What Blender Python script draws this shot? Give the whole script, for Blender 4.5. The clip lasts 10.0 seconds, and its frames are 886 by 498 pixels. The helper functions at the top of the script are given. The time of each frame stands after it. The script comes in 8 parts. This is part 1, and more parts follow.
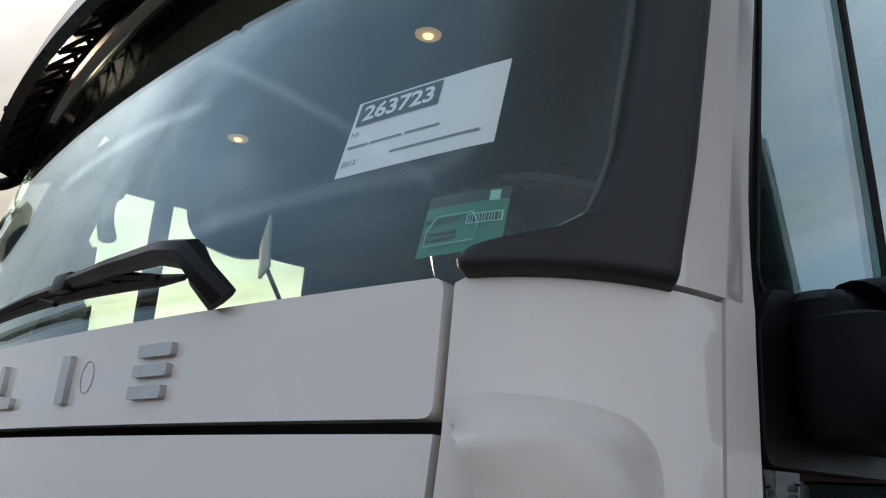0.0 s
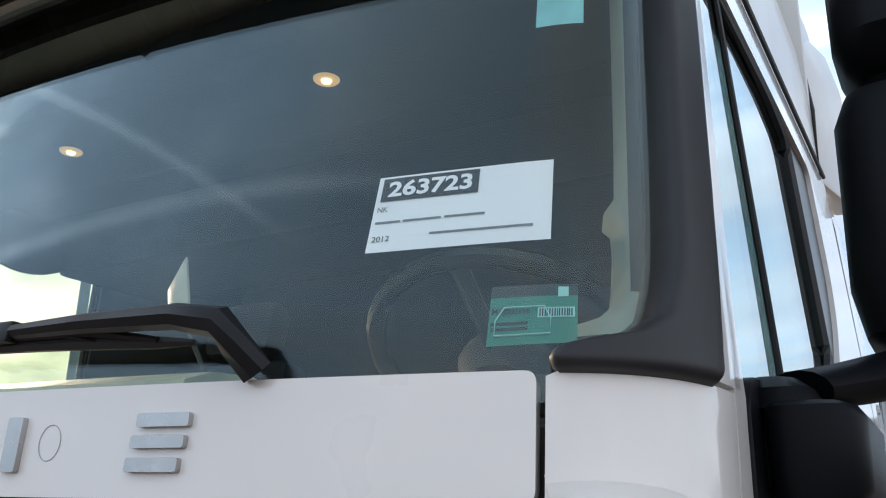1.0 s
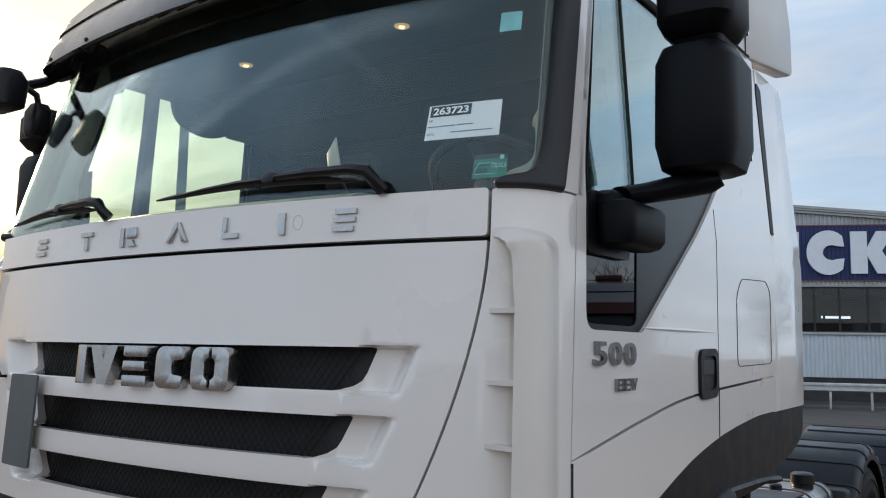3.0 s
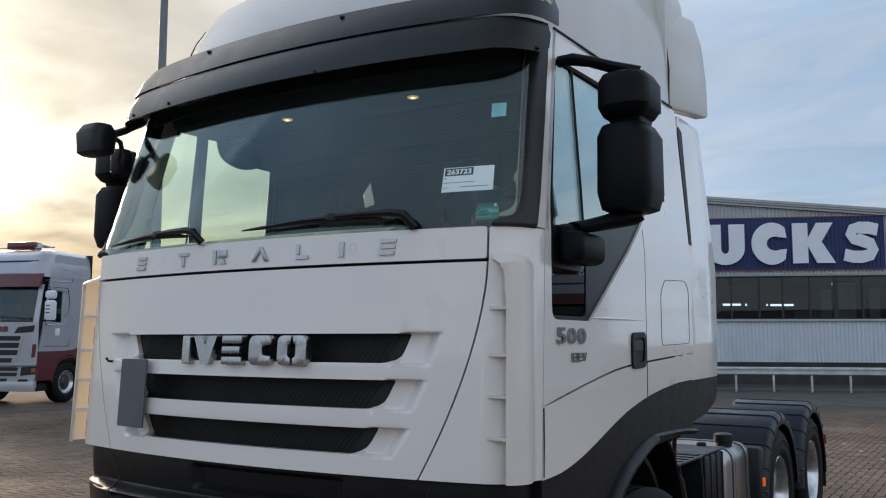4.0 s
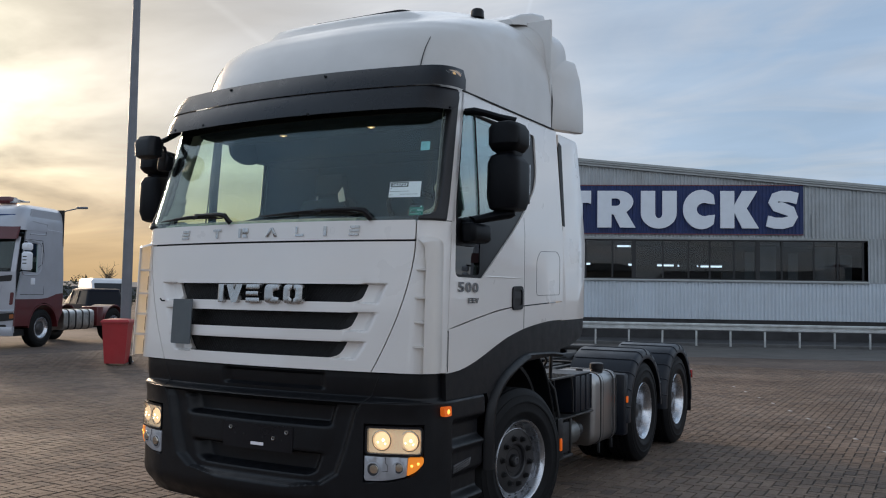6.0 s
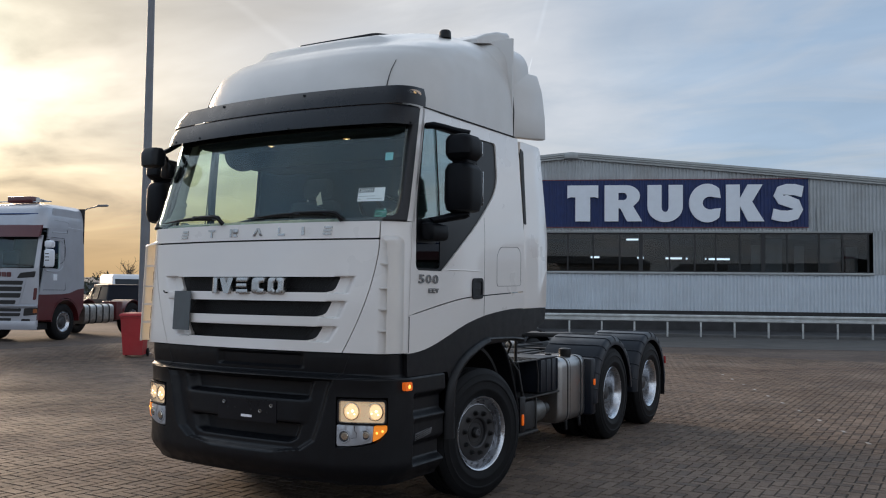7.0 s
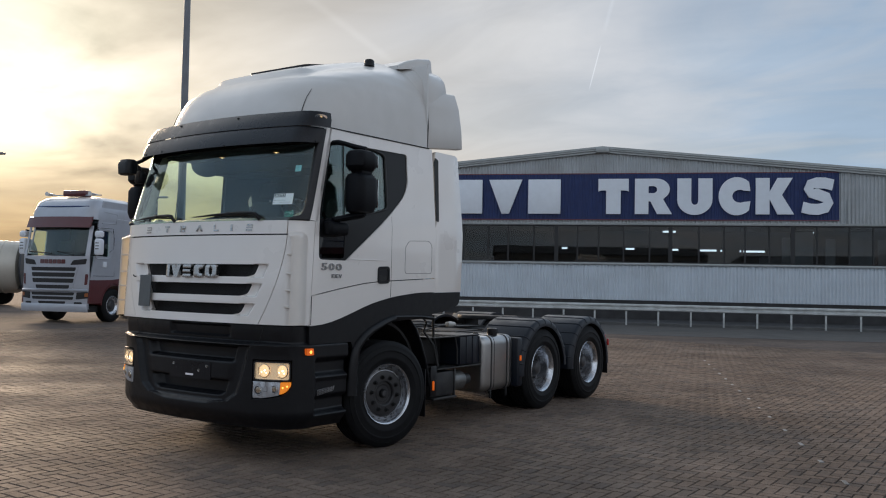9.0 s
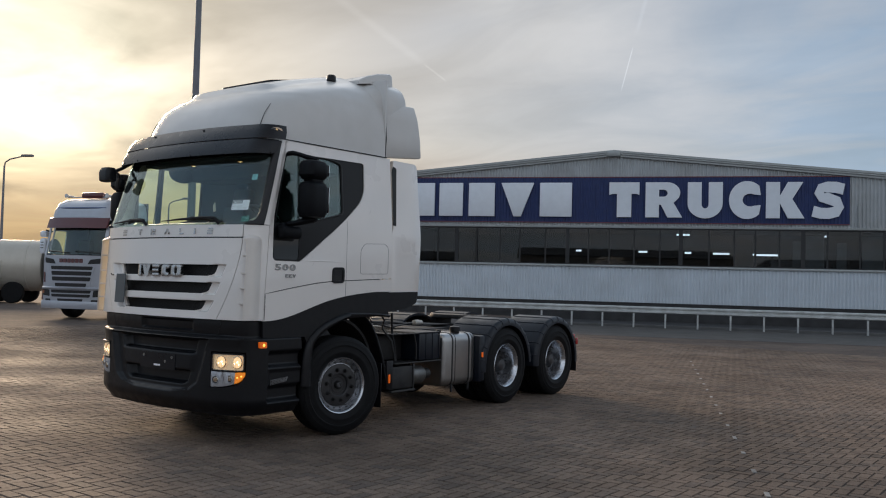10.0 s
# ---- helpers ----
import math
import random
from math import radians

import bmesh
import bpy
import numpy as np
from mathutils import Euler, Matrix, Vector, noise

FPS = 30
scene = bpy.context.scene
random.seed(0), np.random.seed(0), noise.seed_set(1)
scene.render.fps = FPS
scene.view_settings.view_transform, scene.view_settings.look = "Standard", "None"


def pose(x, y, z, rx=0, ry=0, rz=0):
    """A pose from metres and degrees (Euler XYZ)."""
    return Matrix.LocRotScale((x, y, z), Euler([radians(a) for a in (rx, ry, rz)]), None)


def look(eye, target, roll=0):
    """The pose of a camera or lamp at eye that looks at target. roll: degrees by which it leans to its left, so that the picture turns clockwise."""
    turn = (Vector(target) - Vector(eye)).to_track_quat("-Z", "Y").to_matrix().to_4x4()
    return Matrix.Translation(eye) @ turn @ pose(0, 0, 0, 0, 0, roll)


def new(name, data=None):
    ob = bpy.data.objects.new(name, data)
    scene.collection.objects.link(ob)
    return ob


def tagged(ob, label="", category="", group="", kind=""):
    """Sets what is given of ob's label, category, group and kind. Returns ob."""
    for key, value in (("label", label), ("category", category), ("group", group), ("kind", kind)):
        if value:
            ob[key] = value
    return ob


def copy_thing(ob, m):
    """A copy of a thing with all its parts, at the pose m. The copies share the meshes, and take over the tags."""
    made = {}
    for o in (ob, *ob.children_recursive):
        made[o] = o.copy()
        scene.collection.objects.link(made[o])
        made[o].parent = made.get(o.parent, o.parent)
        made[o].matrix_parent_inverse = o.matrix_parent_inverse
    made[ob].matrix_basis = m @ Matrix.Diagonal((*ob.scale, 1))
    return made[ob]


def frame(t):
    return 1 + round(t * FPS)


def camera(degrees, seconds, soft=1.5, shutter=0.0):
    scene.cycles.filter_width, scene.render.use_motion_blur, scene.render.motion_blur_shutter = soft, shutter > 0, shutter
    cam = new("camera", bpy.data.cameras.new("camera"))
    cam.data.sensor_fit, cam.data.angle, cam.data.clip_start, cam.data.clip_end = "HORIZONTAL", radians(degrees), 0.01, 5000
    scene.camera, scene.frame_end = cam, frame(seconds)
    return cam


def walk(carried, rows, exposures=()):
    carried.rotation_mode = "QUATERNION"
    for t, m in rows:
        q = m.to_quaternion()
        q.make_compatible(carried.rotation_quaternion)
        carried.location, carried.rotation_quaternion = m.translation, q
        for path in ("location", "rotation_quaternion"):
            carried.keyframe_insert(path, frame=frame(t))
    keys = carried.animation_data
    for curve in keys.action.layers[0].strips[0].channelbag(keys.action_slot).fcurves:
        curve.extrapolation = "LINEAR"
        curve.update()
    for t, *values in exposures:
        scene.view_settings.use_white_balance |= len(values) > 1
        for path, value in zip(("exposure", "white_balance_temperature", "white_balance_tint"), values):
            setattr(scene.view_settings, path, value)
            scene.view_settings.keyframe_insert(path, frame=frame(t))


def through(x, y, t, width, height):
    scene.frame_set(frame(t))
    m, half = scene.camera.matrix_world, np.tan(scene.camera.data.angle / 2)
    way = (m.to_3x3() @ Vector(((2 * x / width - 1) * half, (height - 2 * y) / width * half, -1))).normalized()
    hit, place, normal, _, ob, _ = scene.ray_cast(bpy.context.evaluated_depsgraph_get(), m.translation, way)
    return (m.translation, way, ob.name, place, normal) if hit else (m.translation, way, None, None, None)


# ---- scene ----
cam = camera(53.6, 10.0, soft=1.1)
PATH = [
    (0, (1.671, -0.373, 1.986), (0.205, 0.873, 2.534), 3.1),
    (0.5, (1.514, -0.574, 2.021), (0.389, 0.964, 2.629), 2.1),
    (1, (1.454, -0.642, 2.032), (0.483, 1.003, 2.626), 1.3),
    (1.5, (1.494, -0.700, 2.010), (0.528, 0.961, 2.562), 1.0),
    (2, (1.689, -0.814, 1.936), (0.607, 0.801, 2.406), 0.9),
    (2.5, (1.963, -1.172, 1.827), (0.795, 0.418, 2.151), 1.8),
    (3, (2.259, -1.700, 1.770), (1.112, -0.080, 1.997), 1.0),
    (4.3, (2.843, -2.945, 1.74), (1.795, -1.255, 1.949), 0.4),
    (4.5, (2.935, -3.088, 1.745), (1.899, -1.389, 1.949), 0.8),
    (5, (3.16, -3.534, 1.719), (2.158, -1.812, 1.883), 1.4),
    (5.5, (3.498, -4.0, 1.699), (2.524, -2.258, 1.828), 1.2),
    (6.8, (4.481, -4.922, 1.684), (3.478, -3.194, 1.786), 0.4),
    (7, (4.635, -4.967, 1.672), (3.618, -3.248, 1.77), 0.6),
    (7.5, (5.102, -5.216, 1.676), (4.05, -3.517, 1.751), 0.9),
    (8, (5.677, -5.333, 1.652), (4.586, -3.658, 1.723), 1.1),
    (8.5, (6.158, -5.42, 1.652), (5.038, -3.765, 1.727), 1.3),
    (9, (6.686, -5.467, 1.651), (5.542, -3.827, 1.725), 1.1),
    (9.5, (7.216, -5.427, 1.655), (6.052, -3.802, 1.736), 1.3),
    (10, (7.758, -5.521, 1.657), (6.559, -3.922, 1.733), 1.5),
]
walk(cam, [(t, look(eye, target, roll)) for t, eye, target, roll in PATH],
     exposures=[(0, -0.38, 6300, 10), (0.5, 0.08, 6200, 10), (1, 0.36, 6300, 11), (2, 0.34, 6450, 11), (3, -0.02, 6350, 10), (4.5, -0.29, 6050, 10), (7, -0.34, 6150, 10), (8.5, -0.38, 6200, 10), (10, -0.55, 6300, 10)])

# ---- light ----
SUN_AZ, SUN_EL = 296.0, 13.5     # degrees, compass from +y clockwise
world = bpy.data.worlds.new("sky")
scene.world = world
world.use_nodes = True


def build_sky():
    nt = world.node_tree
    nt.nodes.clear()
    N, L = nt.nodes.new, nt.links.new
    out = N("ShaderNodeOutputWorld")
    bg = N("ShaderNodeBackground")
    bg.inputs[1].default_value = 1.0
    sky = N("ShaderNodeTexSky")
    sky.sky_type = "NISHITA"
    sky.sun_disc = False
    sky.sun_elevation, sky.sun_rotation = radians(SUN_EL), radians(SUN_AZ)
    sky.air_density, sky.dust_density, sky.ozone_density = 1.0, 2.0, 1.5
    dim = N("ShaderNodeMix")
    dim.data_type, dim.blend_type = "RGBA", "MULTIPLY"
    dim.inputs[0].default_value = 1.0
    dim.inputs[7].default_value = (0.10, 0.105, 0.115, 1)
    L(sky.outputs[0], dim.inputs[6])
    co = N("ShaderNodeTexCoord")
    # high thin cloud, stretched along the horizon
    sep = N("ShaderNodeSeparateXYZ")
    L(co.outputs["Generated"], sep.inputs[0])
    up = N("ShaderNodeMath")
    up.operation = "ADD"
    up.inputs[1].default_value = 0.12
    L(sep.outputs[2], up.inputs[0])
    flat = N("ShaderNodeCombineXYZ")
    for k in (0, 1):
        q = N("ShaderNodeMath")
        q.operation = "DIVIDE"
        L(sep.outputs[k], q.inputs[0])
        L(up.outputs[0], q.inputs[1])
        L(q.outputs[0], flat.inputs[k])
    mp = N("ShaderNodeMapping")
    mp.inputs["Rotation"].default_value = (0, 0, radians(35))
    mp.inputs["Scale"].default_value = (0.75, 1.15, 1)
    L(flat.outputs[0], mp.inputs[0])
    noi = N("ShaderNodeTexNoise")
    noi.inputs["Scale"].default_value = 1.1
    noi.inputs["Detail"].default_value = 7
    noi.inputs["Roughness"].default_value = 0.52
    noi.inputs["Distortion"].default_value = 0.5
    L(mp.outputs[0], noi.inputs["Vector"])
    ramp = N("ShaderNodeValToRGB")
    ramp.color_ramp.elements[0].position, ramp.color_ramp.elements[1].position = 0.36, 0.66
    L(noi.outputs[0], ramp.inputs[0])
    # cloud colour: warm and bright towards the low sun, blue grey elsewhere
    d = (math.sin(radians(SUN_AZ)) * math.cos(radians(SUN_EL)), math.cos(radians(SUN_AZ)) * math.cos(radians(SUN_EL)), math.sin(radians(SUN_EL)))
    dot = N("ShaderNodeVectorMath")
    dot.operation = "DOT_PRODUCT"
    dot.inputs[1].default_value = d
    L(co.outputs["Generated"], dot.inputs[0])
    near = N("ShaderNodeMapRange")
    near.inputs[1].default_value, near.inputs[2].default_value = -1.0, 1.0
    L(dot.outputs["Value"], near.inputs[0])
    hue = N("ShaderNodeValToRGB")
    stops = ((0.0, (1.15, 1.17, 1.22)), (0.40, (1.10, 1.14, 1.21)), (0.60, (0.85, 1.0, 1.17)), (0.76, (0.65, 0.74, 0.86)), (0.84, (0.70, 0.78, 0.88)), (0.883, (0.84, 0.86, 0.89)), (0.933, (0.90, 0.88, 0.85)), (0.968, (0.78, 0.72, 0.64)), (0.988, (0.70, 0.62, 0.49)), (0.995, (0.86, 0.76, 0.57)), (1.0, (1.6, 1.45, 1.1)))
    e = hue.color_ramp.elements
    e[0].position, e[0].color = stops[0][0], (*stops[0][1], 1)
    e[1].position, e[1].color = stops[-1][0], (*stops[-1][1], 1)
    for at, c in stops[1:-1]:
        hue.color_ramp.elements.new(at).color = (*c, 1)
    L(near.outputs[0], hue.inputs[0])
    # warm band low over the horizon on the sun's side
    low = N("ShaderNodeMapRange")
    low.interpolation_type = "SMOOTHSTEP"
    low.inputs[1].default_value, low.inputs[2].default_value, low.inputs[3].default_value, low.inputs[4].default_value = 0.0, 0.19, 1.0, 0.0
    L(sep.outputs[2], low.inputs[0])
    lows = N("ShaderNodeMapRange")
    lows.interpolation_type = "SMOOTHSTEP"
    lows.inputs[1].default_value, lows.inputs[2].default_value = 0.80, 0.97
    L(near.outputs[0], lows.inputs[0])
    lm = N("ShaderNodeMath")
    lm.operation = "MULTIPLY"
    L(low.outputs[0], lm.inputs[0])
    L(lows.outputs[0], lm.inputs[1])
    mix = N("ShaderNodeMix")
    mix.data_type = "RGBA"
    # broad darker and lighter streaks within the cloud sheet
    mp2 = N("ShaderNodeMapping")
    mp2.inputs["Rotation"].default_value = (0, 0, radians(-20))
    mp2.inputs["Scale"].default_value = (0.8, 1.3, 1)
    L(flat.outputs[0], mp2.inputs[0])
    noi2 = N("ShaderNodeTexNoise")
    noi2.inputs["Scale"].default_value, noi2.inputs["Detail"].default_value, noi2.inputs["Roughness"].default_value, noi2.inputs["Distortion"].default_value = 1.5, 6, 0.55, 0.8
    L(mp2.outputs[0], noi2.inputs["Vector"])
    r2 = N("ShaderNodeMapRange")
    r2.inputs[1].default_value, r2.inputs[2].default_value, r2.inputs[3].default_value, r2.inputs[4].default_value = 0.3, 0.7, 0.86, 1.13
    L(noi2.outputs[0], r2.inputs[0])
    streak = N("ShaderNodeMix")
    streak.data_type, streak.blend_type = "RGBA", "MULTIPLY"
    streak.inputs[0].default_value = 1.0
    L(hue.outputs[0], streak.inputs[6])
    # away from the sun, pale blue gaps show between the cloud
    gap = N("ShaderNodeValToRGB")
    gap.color_ramp.elements[0].position, gap.color_ramp.elements[0].color = 0.40, (0.86, 0.965, 1.05, 1)
    gap.color_ramp.elements[1].position, gap.color_ramp.elements[1].color = 0.62, (1.15, 1.10, 1.045, 1)
    L(noi2.outputs[0], gap.inputs[0])
    away = N("ShaderNodeMapRange")
    away.interpolation_type = "SMOOTHSTEP"
    away.inputs[1].default_value, away.inputs[2].default_value, away.inputs[3].default_value, away.inputs[4].default_value = 0.80, 0.93, 1.0, 0.0
    L(near.outputs[0], away.inputs[0])
    tone = N("ShaderNodeMix")
    tone.data_type = "RGBA"
    L(away.outputs[0], tone.inputs[0])
    L(r2.outputs[0], tone.inputs[6])
    L(gap.outputs[0], tone.inputs[7])
    L(tone.outputs[2], streak.inputs[7])
    fac = N("ShaderNodeMapRange")
    fac.inputs[3].default_value, fac.inputs[4].default_value = 0.6, 1.0
    L(ramp.outputs[0], fac.inputs[0])
    L(fac.outputs[0], mix.inputs[0])
    L(dim.outputs[2], mix.inputs[6])
    # the cloud sheet is brighter high up on the sun's side
    high, side_ = N("ShaderNodeMapRange"), N("ShaderNodeMapRange")
    high.interpolation_type = side_.interpolation_type = "SMOOTHSTEP"
    high.inputs[1].default_value, high.inputs[2].default_value = 0.32, 0.55
    side_.inputs[1].default_value, side_.inputs[2].default_value = 0.55, 0.92
    L(sep.outputs[2], high.inputs[0])
    L(near.outputs[0], side_.inputs[0])
    hs = N("ShaderNodeMath")
    hs.operation = "MULTIPLY"
    L(high.outputs[0], hs.inputs[0])
    L(side_.outputs[0], hs.inputs[1])
    # broken into brighter and thinner cloud
    lump, hb = N("ShaderNodeMapRange"), N("ShaderNodeMath")
    lump.inputs[1].default_value, lump.inputs[2].default_value, lump.inputs[3].default_value, lump.inputs[4].default_value = 0.36, 0.64, 0.35, 1.65
    hb.operation = "MULTIPLY"
    L(noi2.outputs[0], lump.inputs[0])
    L(hs.outputs[0], hb.inputs[0])
    L(lump.outputs[0], hb.inputs[1])
    gain = N("ShaderNodeMath")
    gain.operation = "MULTIPLY_ADD"
    gain.inputs[1].default_value, gain.inputs[2].default_value = 1.55, 1.0
    L(hb.outputs[0], gain.inputs[0])
    bright_ = N("ShaderNodeMix")
    bright_.data_type, bright_.blend_type = "RGBA", "MULTIPLY"
    bright_.inputs[0].default_value = 1.0
    L(streak.outputs[2], bright_.inputs[6])
    L(gain.outputs[0], bright_.inputs[7])
    L(bright_.outputs[2], mix.inputs[7])
    warm = N("ShaderNodeMix")
    warm.data_type = "RGBA"
    L(lm.outputs[0], warm.inputs[0])
    L(mix.outputs[2], warm.inputs[6])
    warm.inputs[7].default_value = (0.80, 0.53, 0.26, 1)
    # vapour trails, each a stretch of a great circle
    last = warm.outputs[2]
    for n, mid, reach, wide, bright in (((-0.8519, -0.4659, 0.239), (-0.413, 0.879, 0.238), 0.99965, 0.0010, (0.20, 0.21, 0.22)), ((-0.8519, -0.4659, 0.239), (-0.39, 0.868, 0.308), 0.9993, 0.0035, (0.05, 0.055, 0.06)),
                                        ((-0.574, -0.202, -0.794), (-0.640, 0.715, 0.280), 0.9968, 0.007, (0.05, 0.05, 0.048)), ((-0.574, -0.202, -0.794), (-0.596, 0.769, 0.232), 0.99985, 0.0018, (0.10, 0.10, 0.09)),
                                        ((0.425, 0.522, 0.739), (-0.62, -0.43, 0.66), 0.95, 0.011, (0.34, 0.36, 0.38)), ((-0.02, 0.786, 0.618), (-0.60, -0.51, 0.61), 0.90, 0.016, (0.40, 0.42, 0.45)), ((0.18, 0.767, 0.6155), (-0.85, -0.19, 0.49), 0.985, 0.012, (0.6, 0.6, 0.6))):
        across, along = N("ShaderNodeVectorMath"), N("ShaderNodeVectorMath")
        across.operation = along.operation = "DOT_PRODUCT"
        across.inputs[1].default_value = Vector(n).normalized()
        along.inputs[1].default_value = Vector(mid).normalized()
        L(co.outputs["Generated"], across.inputs[0])
        L(co.outputs["Generated"], along.inputs[0])
        ab = N("ShaderNodeMath")
        ab.operation = "ABSOLUTE"
        L(across.outputs["Value"], ab.inputs[0])
        f1, f2 = N("ShaderNodeMapRange"), N("ShaderNodeMapRange")
        f1.interpolation_type = f2.interpolation_type = "SMOOTHSTEP"
        f1.inputs[1].default_value, f1.inputs[2].default_value, f1.inputs[3].default_value, f1.inputs[4].default_value = 0.0, wide, 1.0, 0.0
        f2.inputs[1].default_value, f2.inputs[2].default_value = reach, reach + (1 - reach) * 0.6
        L(ab.outputs[0], f1.inputs[0])
        L(along.outputs["Value"], f2.inputs[0])
        mm, m3 = N("ShaderNodeMath"), N("ShaderNodeMath")
        mm.operation = m3.operation = "MULTIPLY"
        L(f1.outputs[0], mm.inputs[0])
        L(f2.outputs[0], mm.inputs[1])
        L(mm.outputs[0], m3.inputs[0])
        L(r2.outputs[0], m3.inputs[1])
        ad = N("ShaderNodeMix")
        ad.data_type, ad.blend_type = "RGBA", "ADD"
        L(m3.outputs[0], ad.inputs[0])
        L(last, ad.inputs[6])
        ad.inputs[7].default_value = (*bright, 1)
        last = ad.outputs[2]
    # thinner, darker sky overhead
    zen = N("ShaderNodeMapRange")
    zen.interpolation_type = "SMOOTHSTEP"
    zen.inputs[1].default_value, zen.inputs[2].default_value, zen.inputs[3].default_value, zen.inputs[4].default_value = 0.62, 0.92, 1.0, 0.55
    L(sep.outputs[2], zen.inputs[0])
    dome = N("ShaderNodeMix")
    dome.data_type, dome.blend_type = "RGBA", "MULTIPLY"
    dome.inputs[0].default_value = 1.0
    L(last, dome.inputs[6])
    L(zen.outputs[0], dome.inputs[7])
    L(dome.outputs[2], bg.inputs[0])
    L(bg.outputs[0], out.inputs[0])


build_sky()
sun = new("sun", bpy.data.lights.new("sun", "SUN"))
sun.data.energy, sun.data.angle, sun.data.color = 5.0, radians(16), (1.0, 0.74, 0.50)
sun.matrix_world = look((0, 0, 0), (-math.sin(radians(SUN_AZ)) * math.cos(radians(SUN_EL)), -math.cos(radians(SUN_AZ)) * math.cos(radians(SUN_EL)), -math.sin(radians(SUN_EL))))

# ---- materials ----
def material(name, colour, rough=0.5, metal=0.0, var=0.0, scale=8.0, bump=0.0, bump_scale=60.0, coat=0.0, rvar=0.0, dirt=None, dirt_amount=0.0, dirt_scale=2.5, spec=0.5):
    """A painted or natural surface: base colour with variation at two scales, fine relief, and patches of dirt."""
    m = bpy.data.materials.new(name)
    m.use_nodes = True
    nt = m.node_tree
    N, L = nt.nodes.new, nt.links.new
    p = nt.nodes["Principled BSDF"]
    p.inputs["Base Color"].default_value = (*colour, 1)
    p.inputs["Roughness"].default_value = rough
    p.inputs["Metallic"].default_value = metal
    p.inputs["Coat Weight"].default_value = coat
    p.inputs["Coat Roughness"].default_value = 0.04
    p.inputs["Specular IOR Level"].default_value = spec
    co = N("ShaderNodeTexCoord")
    if var or dirt_amount:
        n1 = N("ShaderNodeTexNoise")
        n1.inputs["Scale"].default_value, n1.inputs["Detail"].default_value = scale, 8
        L(co.outputs["Object"], n1.inputs["Vector"])
        r1 = N("ShaderNodeMapRange")
        r1.inputs[1].default_value, r1.inputs[2].default_value = 0.3, 0.7
        r1.inputs[3].default_value, r1.inputs[4].default_value = 1 - var, 1 + var
        L(n1.outputs[0], r1.inputs[0])
        mul = N("ShaderNodeMix")
        mul.data_type, mul.blend_type = "RGBA", "MULTIPLY"
        mul.inputs[0].default_value = 1
        mul.inputs[6].default_value = (*colour, 1)
        L(r1.outputs[0], mul.inputs[7])
        last = mul.outputs[2]
        if dirt_amount:
            n2 = N("ShaderNodeTexNoise")
            n2.inputs["Scale"].default_value, n2.inputs["Detail"].default_value, n2.inputs["Roughness"].default_value = dirt_scale, 10, 0.65
            L(co.outputs["Object"], n2.inputs["Vector"])
            r2 = N("ShaderNodeMapRange")
            r2.inputs[1].default_value, r2.inputs[2].default_value = 0.45, 0.75
            r2.inputs[4].default_value = dirt_amount
            L(n2.outputs[0], r2.inputs[0])
            mx = N("ShaderNodeMix")
            mx.data_type = "RGBA"
            L(r2.outputs[0], mx.inputs[0])
            L(last, mx.inputs[6])
            mx.inputs[7].default_value = (*(dirt or (0.1, 0.09, 0.08)), 1)
            last = mx.outputs[2]
        L(last, p.inputs["Base Color"])
    if rvar:
        n3 = N("ShaderNodeTexNoise")
        n3.inputs["Scale"].default_value, n3.inputs["Detail"].default_value = scale * 0.6, 6
        L(co.outputs["Object"], n3.inputs["Vector"])
        r3 = N("ShaderNodeMapRange")
        r3.inputs[1].default_value, r3.inputs[2].default_value = 0.3, 0.7
        r3.inputs[3].default_value, r3.inputs[4].default_value = max(0.02, rough - rvar), min(1, rough + rvar)
        L(n3.outputs[0], r3.inputs[0])
        L(r3.outputs[0], p.inputs["Roughness"])
    if bump:
        n4 = N("ShaderNodeTexNoise")
        n4.inputs["Scale"].default_value, n4.inputs["Detail"].default_value = bump_scale, 6
        L(co.outputs["Object"], n4.inputs["Vector"])
        b = N("ShaderNodeBump")
        b.inputs["Strength"].default_value, b.inputs["Distance"].default_value = bump, 0.01
        L(n4.outputs[0], b.inputs["Height"])
        L(b.outputs[0], p.inputs["Normal"])
    return m


def glass(name, tint=(0.6, 0.68, 0.66), base=0.045, rough=0.0, sheen=(1, 1, 1), power=4.5):
    """Thin sheet glass: a tinted clear part, with gloss that grows at a flat angle."""
    m = bpy.data.materials.new(name)
    m.use_nodes = True
    nt = m.node_tree
    nt.nodes.clear()
    N, L = nt.nodes.new, nt.links.new
    out, mix, tr, gl, lw = N("ShaderNodeOutputMaterial"), N("ShaderNodeMixShader"), N("ShaderNodeBsdfTransparent"), N("ShaderNodeBsdfGlossy"), N("ShaderNodeLayerWeight")
    tr.inputs[0].default_value = (*tint, 1)
    gl.inputs["Roughness"].default_value = rough
    gl.inputs["Color"].default_value = (*sheen, 1)
    lw.inputs[0].default_value = 0.5
    pw = N("ShaderNodeMath")
    pw.operation = "POWER"
    pw.inputs[1].default_value = power
    ma = N("ShaderNodeMath")
    ma.operation = "MULTIPLY_ADD"
    ma.inputs[1].default_value, ma.inputs[2].default_value = 0.9, base
    L(lw.outputs["Facing"], pw.inputs[0])
    L(pw.outputs[0], ma.inputs[0])
    L(ma.outputs[0], mix.inputs[0])
    L(tr.outputs[0], mix.inputs[1])
    L(gl.outputs[0], mix.inputs[2])
    L(mix.outputs[0], out.inputs[0])
    return m


